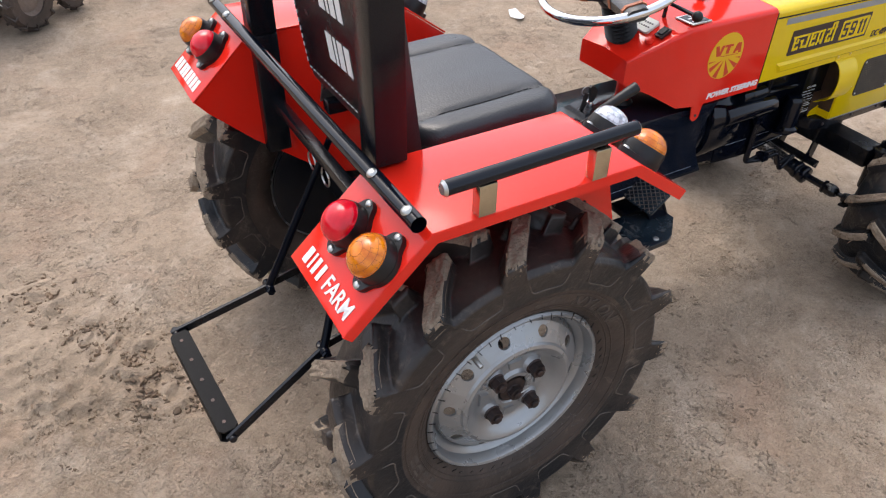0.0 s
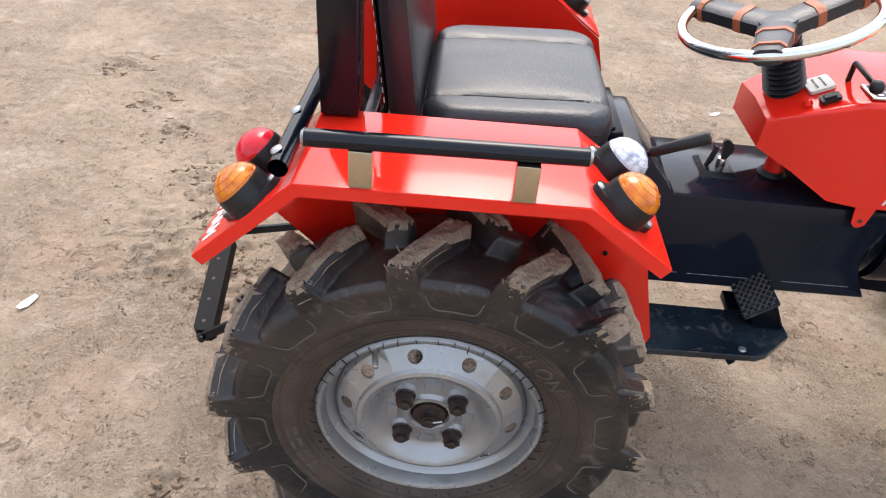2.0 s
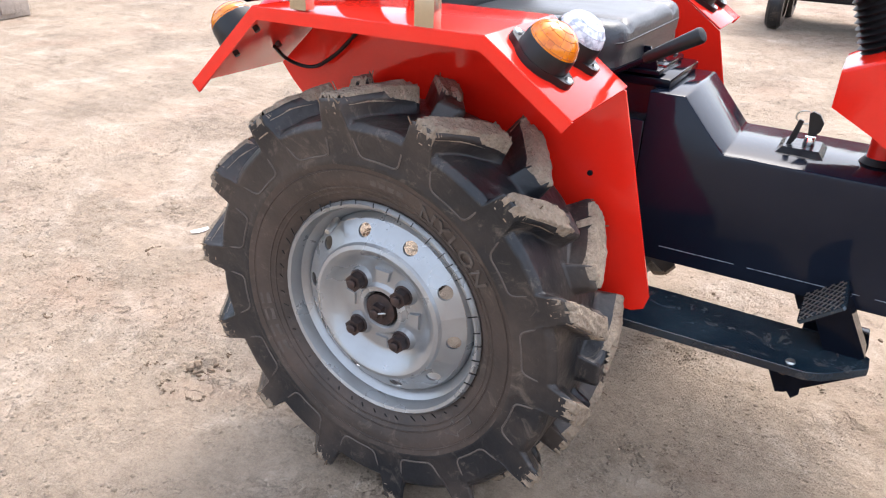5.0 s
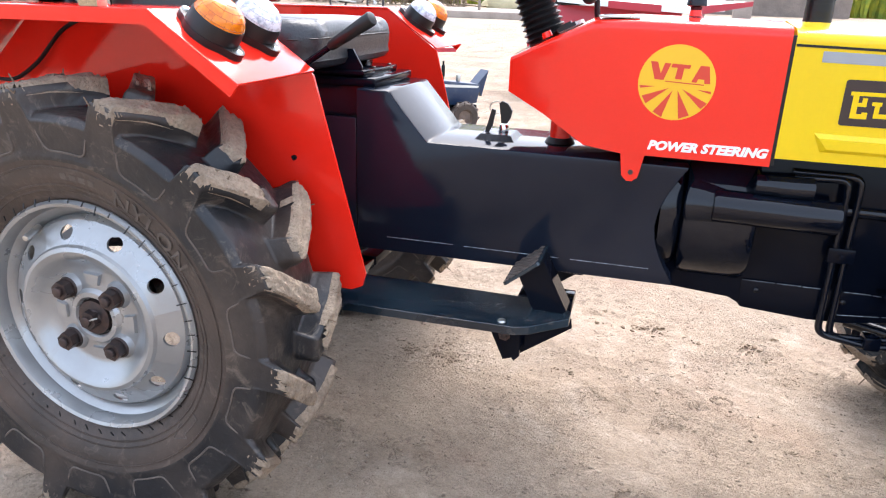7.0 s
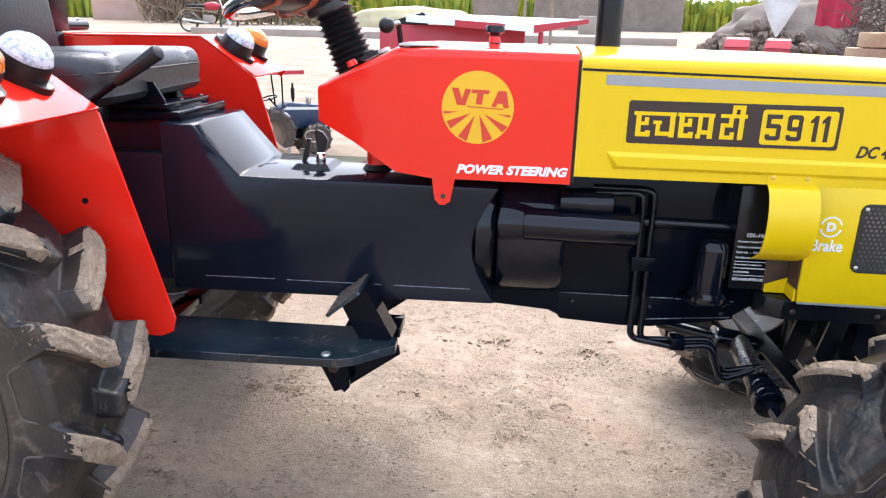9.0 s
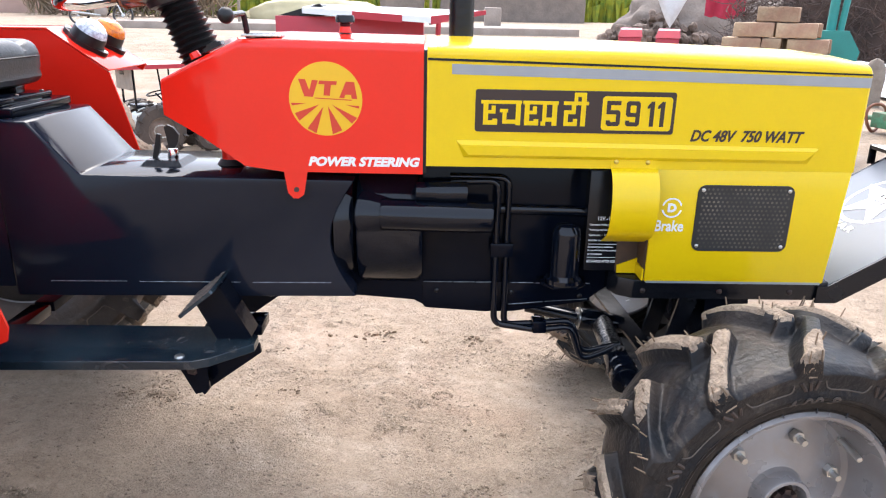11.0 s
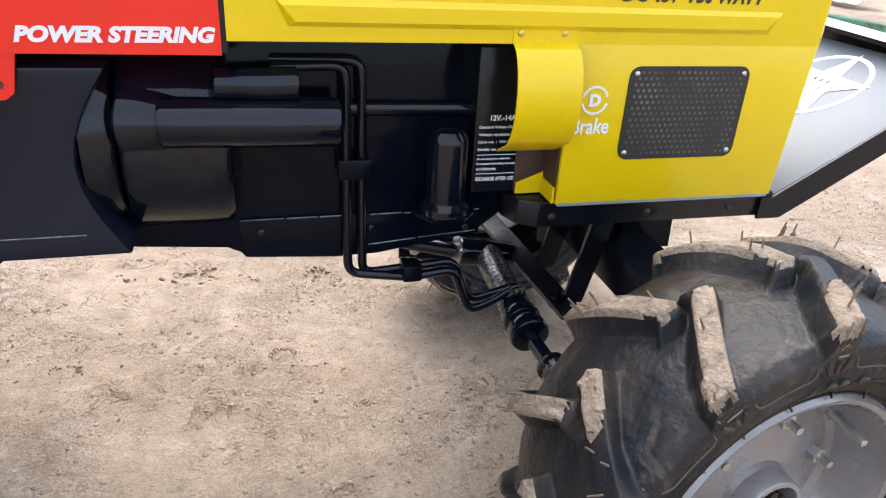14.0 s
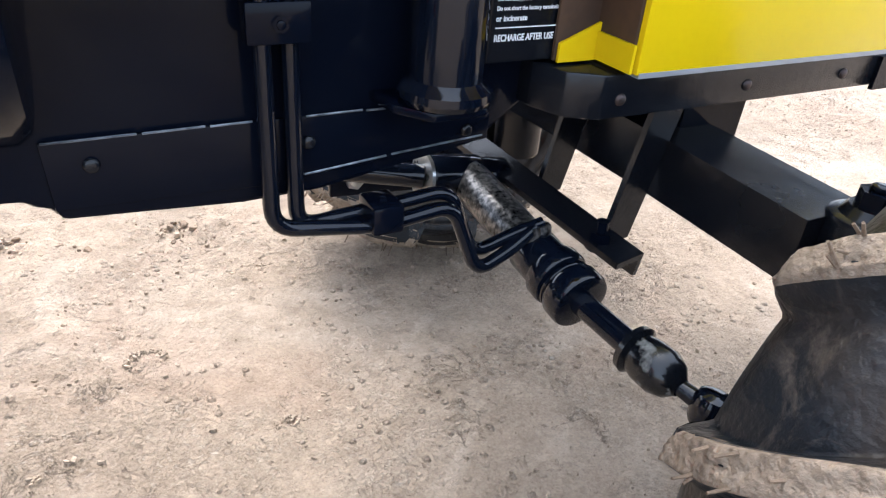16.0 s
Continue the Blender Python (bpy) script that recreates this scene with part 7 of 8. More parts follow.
    loft(tie, [[p + s * x + n * z for x, z in ((-0.017, -0.003), (0.017, -0.003), (0.017, 0.003), (-0.017, 0.003))] for p in (a, e)])
    loft(tie, [[p + s * x + n * z for x, z in ((-0.017, -0.020), (-0.012, -0.020), (-0.012, 0.0), (-0.017, 0.0))] for p in (a, e)])
    tie = part("tie_plate", tie, SATIN, tractor, "black angle tie plate")
    b = rod(B(), (1.312, 0.392, 0.236), (1.312, 0.392, 0.242), 0.012, n=18)
    hexnut(b, (1.312, 0.392, 0.242), (0, 0, 1), 0.0095, 0.010)
    rod(b, (1.312, 0.392, 0.242), (1.312, 0.392, 0.262), 0.0055, n=12)
    part("tie_bolt", b, BLACK, tie, "black bolt and nut")
    # steering ram: it runs across under the nose, from the pivot to the wheel
    p0, p1 = Vector((1.250, 0.520, 0.256)), Vector((1.2555, 0.338, 0.2275))
    w = (p1 - p0).normalized()
    L = (p1 - p0).length
    ram = part("steering_ram", rod(B(), p0, p0 + w * (L - 0.030), 0.0195, n=32, rounded=0.003), WORN, tractor, "worn black hydraulic steering ram")
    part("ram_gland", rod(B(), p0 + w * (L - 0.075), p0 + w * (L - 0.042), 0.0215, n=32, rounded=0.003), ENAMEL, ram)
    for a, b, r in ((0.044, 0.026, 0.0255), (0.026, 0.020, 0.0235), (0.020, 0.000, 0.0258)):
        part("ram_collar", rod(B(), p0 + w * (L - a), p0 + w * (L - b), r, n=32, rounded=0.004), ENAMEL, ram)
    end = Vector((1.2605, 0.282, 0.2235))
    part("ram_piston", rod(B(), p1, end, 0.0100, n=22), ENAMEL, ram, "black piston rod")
    f = Vector((1.2650, 0.238, 0.2205))
    v = (f - end).normalized()
    bj = lathe(B(), [(0.0, -0.005), (0.010, -0.005), (0.0185, -0.002), (0.0195, 0.003), (0.0160, 0.006), (0.0178, 0.014), (0.0180, 0.028), (0.0140, 0.038), (0.0085, 0.043), (0.0070, 0.045)], 30, Matrix.Translation(end) @ Vector((0, 1, 0)).rotation_difference(v).to_matrix().to_4x4())
    part("ball_joint_boot", bj, SCUFFED, ram, "worn black rubber ball joint boot")
    g = Vector((1.2720, 0.216, 0.2170))
    part("ball_joint_rod", rod(B(), f - v * 0.004, g, 0.0060, 0.0075, n=16), ENAMEL, ram)
    k = rod(B(), g - Vector((0.002, 0, 0.013)), g + Vector((0.002, 0, 0.013)), 0.0135, n=24, rounded=0.006)
    part("track_rod_end", k, ENAMEL, ram, "round black track rod end")
    k = B()
    loft(k, [[g + Vector(p) for p in ((-0.020, 0.006, -0.020), (-0.016, -0.012, -0.020), (-0.016, -0.012, -0.014), (-0.020, 0.006, -0.014))], [(1.40, 0.232, 0.185), (1.40, 0.205, 0.185), (1.40, 0.205, 0.193), (1.40, 0.232, 0.193)]])
    part("steering_arm", k, MATTE, ram)
    # union where the two hoses enter the ram
    for dx in (0.0, 0.010):
        part("hose_union", rod(B(), (1.246 + dx, 0.404, 0.2640), (1.246 + dx, 0.402, 0.2480), 0.0085, 0.0095, n=14, rounded=0.002), WORN, ram, "scuffed hose union")
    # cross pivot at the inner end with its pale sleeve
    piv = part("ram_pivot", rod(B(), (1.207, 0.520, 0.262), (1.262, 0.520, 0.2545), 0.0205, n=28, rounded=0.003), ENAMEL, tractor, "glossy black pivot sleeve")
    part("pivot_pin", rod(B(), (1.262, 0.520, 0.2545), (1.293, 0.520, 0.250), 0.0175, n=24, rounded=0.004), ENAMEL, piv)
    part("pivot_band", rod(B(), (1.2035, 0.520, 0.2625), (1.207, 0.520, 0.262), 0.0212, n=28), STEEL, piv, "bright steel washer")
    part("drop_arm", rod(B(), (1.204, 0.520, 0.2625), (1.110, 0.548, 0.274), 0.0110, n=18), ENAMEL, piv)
    part("arm_plate", prism(B(), [(1.128, 0.238), (1.215, 0.232), (1.222, 0.262), (1.150, 0.276), (1.128, 0.268)], 0.552, 0.558, "y", bevel=0.001), BLACK, piv)
    part("arm_bolt", hexnut(B(), (1.150, 0.552, 0.254), (-0.1, -1, 0.1), 0.0085, 0.008), STEEL, piv, "zinc hexagon bolt")
    # far side track rod
    part("track_rod", rod(B(), (1.30, 0.55, 0.235), (1.315, 2 * C - 0.17, 0.215), 0.010, n=14), BLACK, axle)


build_front()


# ---- the yard beyond the tractor ----
BRICK = material("pale_clay_brick", (0.47, 0.345, 0.215), 0.92, other=(0.34, 0.185, 0.125), scale=9, amount=0.85, fine=70, bump=0.006, bump_scale=45, piece=0.45, dust=0.5, dust_scale=14)
GREEN = material("weathered_green_paint", (0.075, 0.235, 0.125), 0.6, other=(0.105, 0.062, 0.040), scale=16, amount=0.95, fine=60, bump=0.002, bump_scale=60, spot=0.10, dust=0.5, dust_scale=18)
TEAL = material("teal_sheet_paint", (0.03, 0.27, 0.24), 0.5, other=(0.04, 0.19, 0.17), scale=8, amount=0.5)
SHEET = material("white_roof_sheet", (0.80, 0.82, 0.84), 0.35, other=(0.68, 0.70, 0.72), scale=3, amount=0.5)
WOOD = material("grey_weathered_wood", (0.30, 0.25, 0.20), 0.9, other=(0.19, 0.15, 0.12), scale=14, amount=0.7, bump=0.004, bump_scale=40)
TWIG = material("dry_twigs", (0.07, 0.052, 0.046), 0.9, other=(0.17, 0.115, 0.09), scale=4, amount=0.7)
REED = material("dry_reeds", (0.36, 0.28, 0.19), 0.9, other=(0.22, 0.17, 0.12), scale=2, amount=0.7)
ROCK = material("grey_brown_rubble", (0.23, 0.172, 0.135), 0.95, other=(0.115, 0.088, 0.072), scale=5, amount=0.8, bump=0.02, bump_scale=14, piece=0.6)
MUDWALL = material("grey_mud_wall", (0.25, 0.205, 0.17), 0.95, other=(0.17, 0.14, 0.12), scale=2.4, amount=0.8, fine=20, bump=0.02, bump_scale=9)
CONCRETE = material("dusty_concrete", (0.37, 0.31, 0.26), 0.92, other=(0.26, 0.215, 0.18), scale=3, amount=0.7, fine=30, bump=0.01, bump_scale=18)
TARP = material("dirty_white_tarpaulin", (0.66, 0.65, 0.64), 0.6, other=(0.46, 0.44, 0.42), scale=4, amount=0.7)
CLOTH = material("crimson_cloth", (0.42, 0.03, 0.06), 0.9, other=(0.33, 0.02, 0.05), scale=10, amount=0.5)
GREENCLOTH = material("turquoise_cloth", (0.04, 0.44, 0.42), 0.9, other=(0.03, 0.33, 0.31), scale=10, amount=0.5)
TRAILER = material("crimson_paint", (0.42, 0.018, 0.035), 0.4, other=(0.33, 0.015, 0.028), scale=5, amount=0.5, coat=0.2)
CROP = material("mustard_crop", (0.17, 0.26, 0.04), 0.9, other=(0.46, 0.42, 0.03), scale=2.2, amount=0.8)
LEAF = material("pale_crop_leaf", (0.16, 0.25, 0.065), 0.8, other=(0.26, 0.33, 0.12), scale=5, amount=0.8)
BRICK_GREY = material("weathered_brick", (0.30, 0.235, 0.19), 0.95, other=(0.22, 0.17, 0.14), scale=9, amount=0.7, fine=60, bump=0.004, bump_scale=40, piece=0.35)
GRASS = material("green_grass", (0.075, 0.17, 0.045), 0.9, other=(0.15, 0.24, 0.07), scale=3, amount=0.7)
BLUE = material("dark_blue_paint", (0.012, 0.030, 0.075), 0.35, other=(0.03, 0.05, 0.09), scale=12, amount=0.5, dust=0.4)
PAPER = material("white_paper", (0.8, 0.8, 0.8), 0.7)


def facing(x, y):
    """Degrees of turn that make a thing's -y side look towards the tractor's near side."""
    return math.degrees(math.atan2(y + 0.7, x - 0.9)) - 90


def build_brick_stack():
    st = thing("brick_stack", "loose stack of pale clay bricks on the ground", "bricks", at=pose(2.97, 3.68, gz(0, 3.7), 0, 0, facing(2.97, 3.68)))
    rnd = random.Random(8)
    shapes = []
    for k in range(6):
        b = box(B(), -0.110, 0.110, -0.052, 0.052, -0.0405, 0.0405, bevel=0.007)
        bmesh.ops.subdivide_edges(b, edges=[e for e in b.edges if e.calc_length() > 0.05], cuts=2, use_grid_fill=True)
        for v in b.verts:
            v.co += noise.noise_vector(v.co * 16 + Vector((k * 3.3, 0, 0))) * 0.0055 + noise.noise_vector(v.co * 55 + Vector((0, k, 0))) * 0.0025
        shapes.append(finish("brick", b, BRICK))
    for k in range(10):
        z = 0.043 + k * 0.0875
        run = (0, 90, 0) if k % 2 else (90, 0, 0)
        if k == 8:
            run = (0, 0)
        if k == 9:
            run = (0,)
        for r in range(2):
            x = -sum(0.118 if a else 0.236 for a in run) / 2 + 0.02 * r
            for a in (run if r == 0 else tuple(reversed(run))):
                w = 0.118 if a else 0.236
                b = new("brick", rnd.choice(shapes))
                b.parent = st
                b.matrix_basis = pose(x + w / 2 + rnd.uniform(-1, 1) * 0.008, -0.06 + 0.125 * r + (0.055 * (1 if r else 1) if a else 0) + rnd.uniform(-1, 1) * 0.008, z, 0, 0, a + rnd.uniform(-5, 5))
                x += w


build_brick_stack()


def build_green_hopper():
    x, y = 3.46, 3.93
    m = pose(x, y, gz(x, y), 0, 0, facing(x, y))
    hop = thing("green_hopper", "teal painted sheet metal hopper standing behind the bricks", "hopper", at=m)
    b = B()
    loft(b, [[(-0.10, -0.08, 0.30), (0.12, -0.08, 0.30), (0.12, 0.10, 0.30), (-0.10, 0.10, 0.30)], [(-0.11, -0.09, 0.62), (0.16, -0.09, 0.62), (0.16, 0.12, 0.62), (-0.11, 0.12, 0.62)], [(-0.11, -0.09, 0.74), (0.085, -0.09, 0.74), (0.085, 0.12, 0.74), (-0.11, 0.12, 0.74)]])
    part("bin", b, TEAL, hop)
    for sx in (-0.09, 0.11):
        for sy in (-0.07, 0.09):
            part("leg", box(B(), sx - 0.012, sx + 0.012, sy - 0.012, sy + 0.012, 0.0, 0.31), TEAL, hop)
    part("stack_pipe", rod(B(), (-0.02, 0.05, 0.70), (-0.02, 0.05, 1.30), 0.028, n=16), TEAL, hop)
    part("chute", rod(B(), (0.03, 0.05, 0.62), (0.06, 0.07, 1.25), 0.02, n=14), TEAL, hop)


build_green_hopper()


def build_green_machine():
    d = math.degrees(math.atan2(3.54 - 4.56, 4.5 - 4.23))
    mac = thing("green_implement", "rusty green farm implement lying on the earth", "implement", at=pose(4.23, 4.58, gz(4, 4.5), 0, 0, d))
    part("main_beam", box(B(), 0.0, 2.2, -0.02, 0.09, 0.045, 0.155, bevel=0.006), GREEN, mac)
    part("cross_plate", box(B(), 0.22, 0.85, -0.03, 0.16, 0.158, 0.172, bevel=0.003), GREEN, mac)
    b = box(B(), 0.24, 0.80, 0.0, 0.12, 0.173, 0.300, bevel=0.008)
    part("gear_case", b, GREEN, mac)
    for x in (0.33, 0.45, 0.62, 0.73):
        part("case_bolt", hexnut(B(), (x, 0.0, 0.24), (0, -1, 0), 0.014, 0.012), NUT, mac)
    b = prism(B(), [(0.60, 0.30), (0.80, 0.30), (1.32, 0.50), (1.32, 0.63), (1.10, 0.60), (0.80, 0.43)], 0.02, 0.14, "y", bevel=0.01)
    part("side_casting", b, GREEN, mac)
    b = prism(B(), [(0.60, 0.33), (1.00, 0.50), (1.02, 0.56), (0.66, 0.40)], -0.02, 0.02, "y", bevel=0.004)
    part("rusty_blade", b, RUST_IN, mac)
    b = B()
    loft(b, [[(0.92, 0.02, 0.55), (1.00, 0.02, 0.55), (1.00, 0.10, 0.55), (0.92, 0.10, 0.55)], [(0.80, 0.02, 1.05), (0.85, 0.02, 1.05), (0.85, 0.10, 1.05), (0.80, 0.10, 1.05)]])
    part("lift_mast", b, GREEN, mac)
    loop = [(-0.01 + 0.015 * math.sin(t * 2), 0.03 + 0.085 * math.cos(t), 0.11 + 0.10 * math.sin(t)) for t in (2 * math.pi * i / 36 for i in range(36))]
    part("hoop", pipe(B(), loop, 0.011, 0, 10, closed=True), RUST_IN, mac)
    part("stub_pipe", rod(B(), (-0.10, 0.03, 0.10), (0.02, 0.03, 0.11), 0.018, n=14), GREEN, mac)


build_green_machine()


def build_stumps():
    rnd = random.Random(3)
    for x, y in ((5.12, 6.14), (5.38, 6.03)):
        m = pose(x, y, gz(x, y), 0, 0, facing(x, y))
        b = B()
        secs = []
        for z, w in ((-0.01, 0.10), (0.12, 0.09), (0.26, 0.095), (0.36, 0.085), (0.42, 0.05), (0.44, 0.015)):
            secs.append([(w * math.cos(t) * (1 + 0.06 * rnd.random()) + 0.02 * z, 0.055 * math.sin(t) * (1 + 0.1 * rnd.random()), z) for t in (2 * math.pi * k / 14 for k in range(14))])
        loft(b, secs)
        s = solid("wooden_post_stump", b, WOOD, "short grey weathered wooden stump standing on the earth", "stump", "wooden stumps")
        s.matrix_world = m


build_stumps()


def build_roof_sheets():
    corners = [Vector((5.44, 7.06, 0.09)), Vector((6.02, 5.00, 0.08)), Vector((6.32, 5.10, 0.32)), Vector((6.24, 8.85, 0.36))]
    b = B()
    n, mm = 60, 3
    rows = []
    for lift in (0.0, -0.006):
        g = []
        for i in range(n + 1):
            u = i / n
            row = []
            for j in range(mm + 1):
                v = j / mm
                p = (corners[0] * (1 - u) + corners[1] * u) * (1 - v) + (corners[3] * (1 - u) + corners[2] * u) * v
                row.append(b.verts.new(p + Vector((0, 0, lift + 0.004 * math.sin(i * 1.57)))))
            g.append(row)
        rows.append(g)
    for g in rows:
        for i in range(n):
            for j in range(mm):
                b.faces.new([g[i][j], g[i + 1][j], g[i + 1][j + 1], g[i][j + 1]])
    for i in range(n):
        b.faces.new([rows[0][i][0], rows[0][i + 1][0], rows[1][i + 1][0], rows[1][i][0]])
    solid("roof_sheet", b, SHEET, "white corrugated roofing sheet lying propped on the ground", "sheet metal")
    for x0, x1, y0, y1, top in ((6.02, 6.14, 7.6, 7.9, 0.26), (6.12, 6.22, 5.6, 5.9, 0.22)):
        solid("timber_prop", box(B(), x0, x1, y0, y1, 0.0, top, bevel=0.01), WOOD, "rough timber propping up the roofing sheet", "timber")


build_roof_sheets()


def sticks(name, label, category, mat, count, centre, spread, length, thick, lean, seed, top):
    rnd = random.Random(seed)
    verts, faces = [], []
    for _ in range(count):
        a = Vector((rnd.uniform(-1, 1) * spread[0], rnd.uniform(-1, 1) * spread[1], rnd.random() ** 1.3 * top))
        d = Vector((rnd.gauss(0, lean), rnd.gauss(0, lean), rnd.gauss(0.6, 0.5))).normalized() * rnd.uniform(0.5, 1) * length
        u = d.orthogonal().normalized() * thick * rnd.uniform(0.6, 1.3)
        w = d.cross(u).normalized() * thick
        bend = Vector((rnd.gauss(0, 1), rnd.gauss(0, 1), rnd.gauss(0, 1))) * length * 0.06
        k = len(verts)
        for p, s in ((a, 1), (a + d * 0.5 + bend, 0.8), (a + d, 0.4)):
            for q in (u, -u * 0.5 + w, -u * 0.5 - w):
                verts.append(tuple(p + q * s))
        for s in (0, 3):
            for i in range(3):
                faces.append((k + s + i, k + s + (i + 1) % 3, k + s + 3 + (i + 1) % 3, k + s + 3 + i))
    me = bpy.data.meshes.new(name)
    me.from_pydata(verts, [], faces)
    me.materials.append(mat)
    ob = tagged(new(name, me), label, category, kind="stuff")
    ob.matrix_world = centre
    return ob


sticks("brushwood", "dark heap of dry thorny brushwood", "brushwood", TWIG, 5200, pose(7.3, 9.0, gz(0, 9), 0, 0, -36), (2.3, 0.55), 0.42, 0.007, 0.9, 11, 1.5)
sticks("reed_stack", "upright bundles of dry reeds against a wall", "reeds", REED, 900, pose(-12.5, 33.0, gz(0, 33), 0, 0, 5), (4.2, 0.5), 2.6, 0.035, 0.25, 12, 1.2)


def build_brush_core():
    b = B()
    bmesh.ops.create_icosphere(b, subdivisions=4, radius=1.0)
    for v in b.verts:
        n = noise.noise(v.co * 3.0)
        v.co = Vector((v.co.x * 2.3, v.co.y * 0.5, max(0.0, v.co.z) * 1.5)) * (1 + 0.14 * n)
    ob = solid("brush_heap_core", b, TWIG, "packed dark inside of the brushwood heap", "brushwood", kind="stuff")
    ob.matrix_world = pose(7.45, 9.2, gz(0, 9) - 0.02, 0, 0, -36)


build_brush_core()


def build_rubble():
    rnd = random.Random(21)
    b = B()
    bmesh.ops.create_icosphere(b, subdivisions=5, radius=1.0)
    for v in b.verts:
        v.co = Vector((v.co.x * 2.6, v.co.y * 1.3, max(-0.02, v.co.z) * 1.5)) * (1 + 0.12 * noise.noise(v.co * 4))
    ob = solid("earth_mound", b, MUDWALL, "mound of grey brown earth at the yard's edge", "mound", kind="structure")
    ob.matrix_world = pose(8.4, 19.2, gz(0, 19), 0, 0, 0)
    meshes = []
    for k in range(5):
        b = B()
        bmesh.ops.create_icosphere(b, subdivisions=2, radius=0.5)
        for v in b.verts:
            v.co *= 1 + 0.40 * noise.noise(v.co * 2.6 + Vector((k * 5.1, 0, 0))) + 0.28 * noise.noise(v.co * 6.0 + Vector((0, k * 3.3, 0)))
        meshes.append(finish("stone", b, ROCK, 12))
    heap = thing("rubble_heap", "heap of rough broken stones beside the mound", "rubble", at=pose(6.7, 18.0, gz(0, 18)))
    for k in range(170):
        r = rnd.random() ** 0.6 * 1.5
        t = rnd.random() * 6.28
        x, y = r * math.cos(t) * 1.0, r * math.sin(t) * 0.6
        z = max(0.0, 0.75 * (1 - r / 1.5)) * rnd.random()
        s = rnd.uniform(0.12, 0.36)
        o = new("stone", meshes[k % 5])
        o.parent = heap
        o.matrix_basis = pose(x, y, z + s * 0.2, rnd.random() * 360, rnd.random() * 360, rnd.random() * 360) @ Matrix.Diagonal((s, s * 0.8, s * 0.65, 1))


build_rubble()


def cloth(name, mat, label, category, p0, p1, drop, seed, cut=0.0):
    """A hanging, rippled cloth between two points of a line."""
    b = B()
    p0, p1 = Vector(p0), Vector(p1)
    n, m = 26, 14
    w = (p1 - p0)
    s = Vector((-w.y, w.x, 0)).normalized()
    layers = []
    for th in (0.0, 0.01):
        g = []
        for i in range(n + 1):
            u = i / n
            low = drop * (1 - cut * abs(u - 0.62) * 2) * (1 + 0.06 * noise.noise(Vector((u * 5, seed, 0))))
            row = []
            for j in range(m + 1):
                v = j / m
                rip = 0.06 * math.sin(u * 17 + seed) * v + 0.05 * noise.noise(Vector((u * 4, v * 3, seed)))
                row.append(b.verts.new(p0 + w * u + s * (rip + th) + Vector((0, 0, -low * v - 0.05 * math.sin(math.pi * u)))))
            g.append(row)
        layers.append(g)
    for g in layers:
        for i in range(n):
            for j in range(m):
                b.faces.new([g[i][j], g[i + 1][j], g[i + 1][j + 1], g[i][j + 1]])
    return solid(name, b, mat, label, category, "cloths on the line")


cloth("hanging_tarpaulin", TARP, "dirty white tarpaulin hanging from a line", "tarpaulin", (5.15, 14.9, 2.0), (6.35, 14.6, 2.0), 1.35, 1.0, 0.9)
cloth("hanging_cloth", CLOTH, "crimson cloth hanging from a line", "cloth", (6.5, 14.5, 2.0), (7.25, 14.3, 2.0), 1.12, 4.0)
cloth("hanging_cloth", CLOTH, "crimson cloth hanging from a line", "cloth", (2.6, 16.2, 2.0), (3.6, 15.9, 2.0), 0.55, 6.0, 0.5)
cloth("hanging_cloth", GREENCLOTH, "turquoise cloth hanging from a line", "cloth", (4.35, 15.3, 2.0), (5.0, 15.1, 2.0), 0.52, 8.0, 0.5)
_l = pipe(B(), [(1.5, 16.5, 2.05), (4.5, 15.3, 1.99), (8.4, 14.0, 2.05)], 0.006, 0.5, 6)
rod(_l, (1.5, 16.5, 0.15), (1.5, 16.5, 2.15), 0.04, n=10)
rod(_l, (8.4, 14.0, 0.12), (8.4, 14.0, 2.15), 0.04, n=10)
solid("clothes_line", _l, WOOD, "clothes line between two wooden poles", "clothes line")


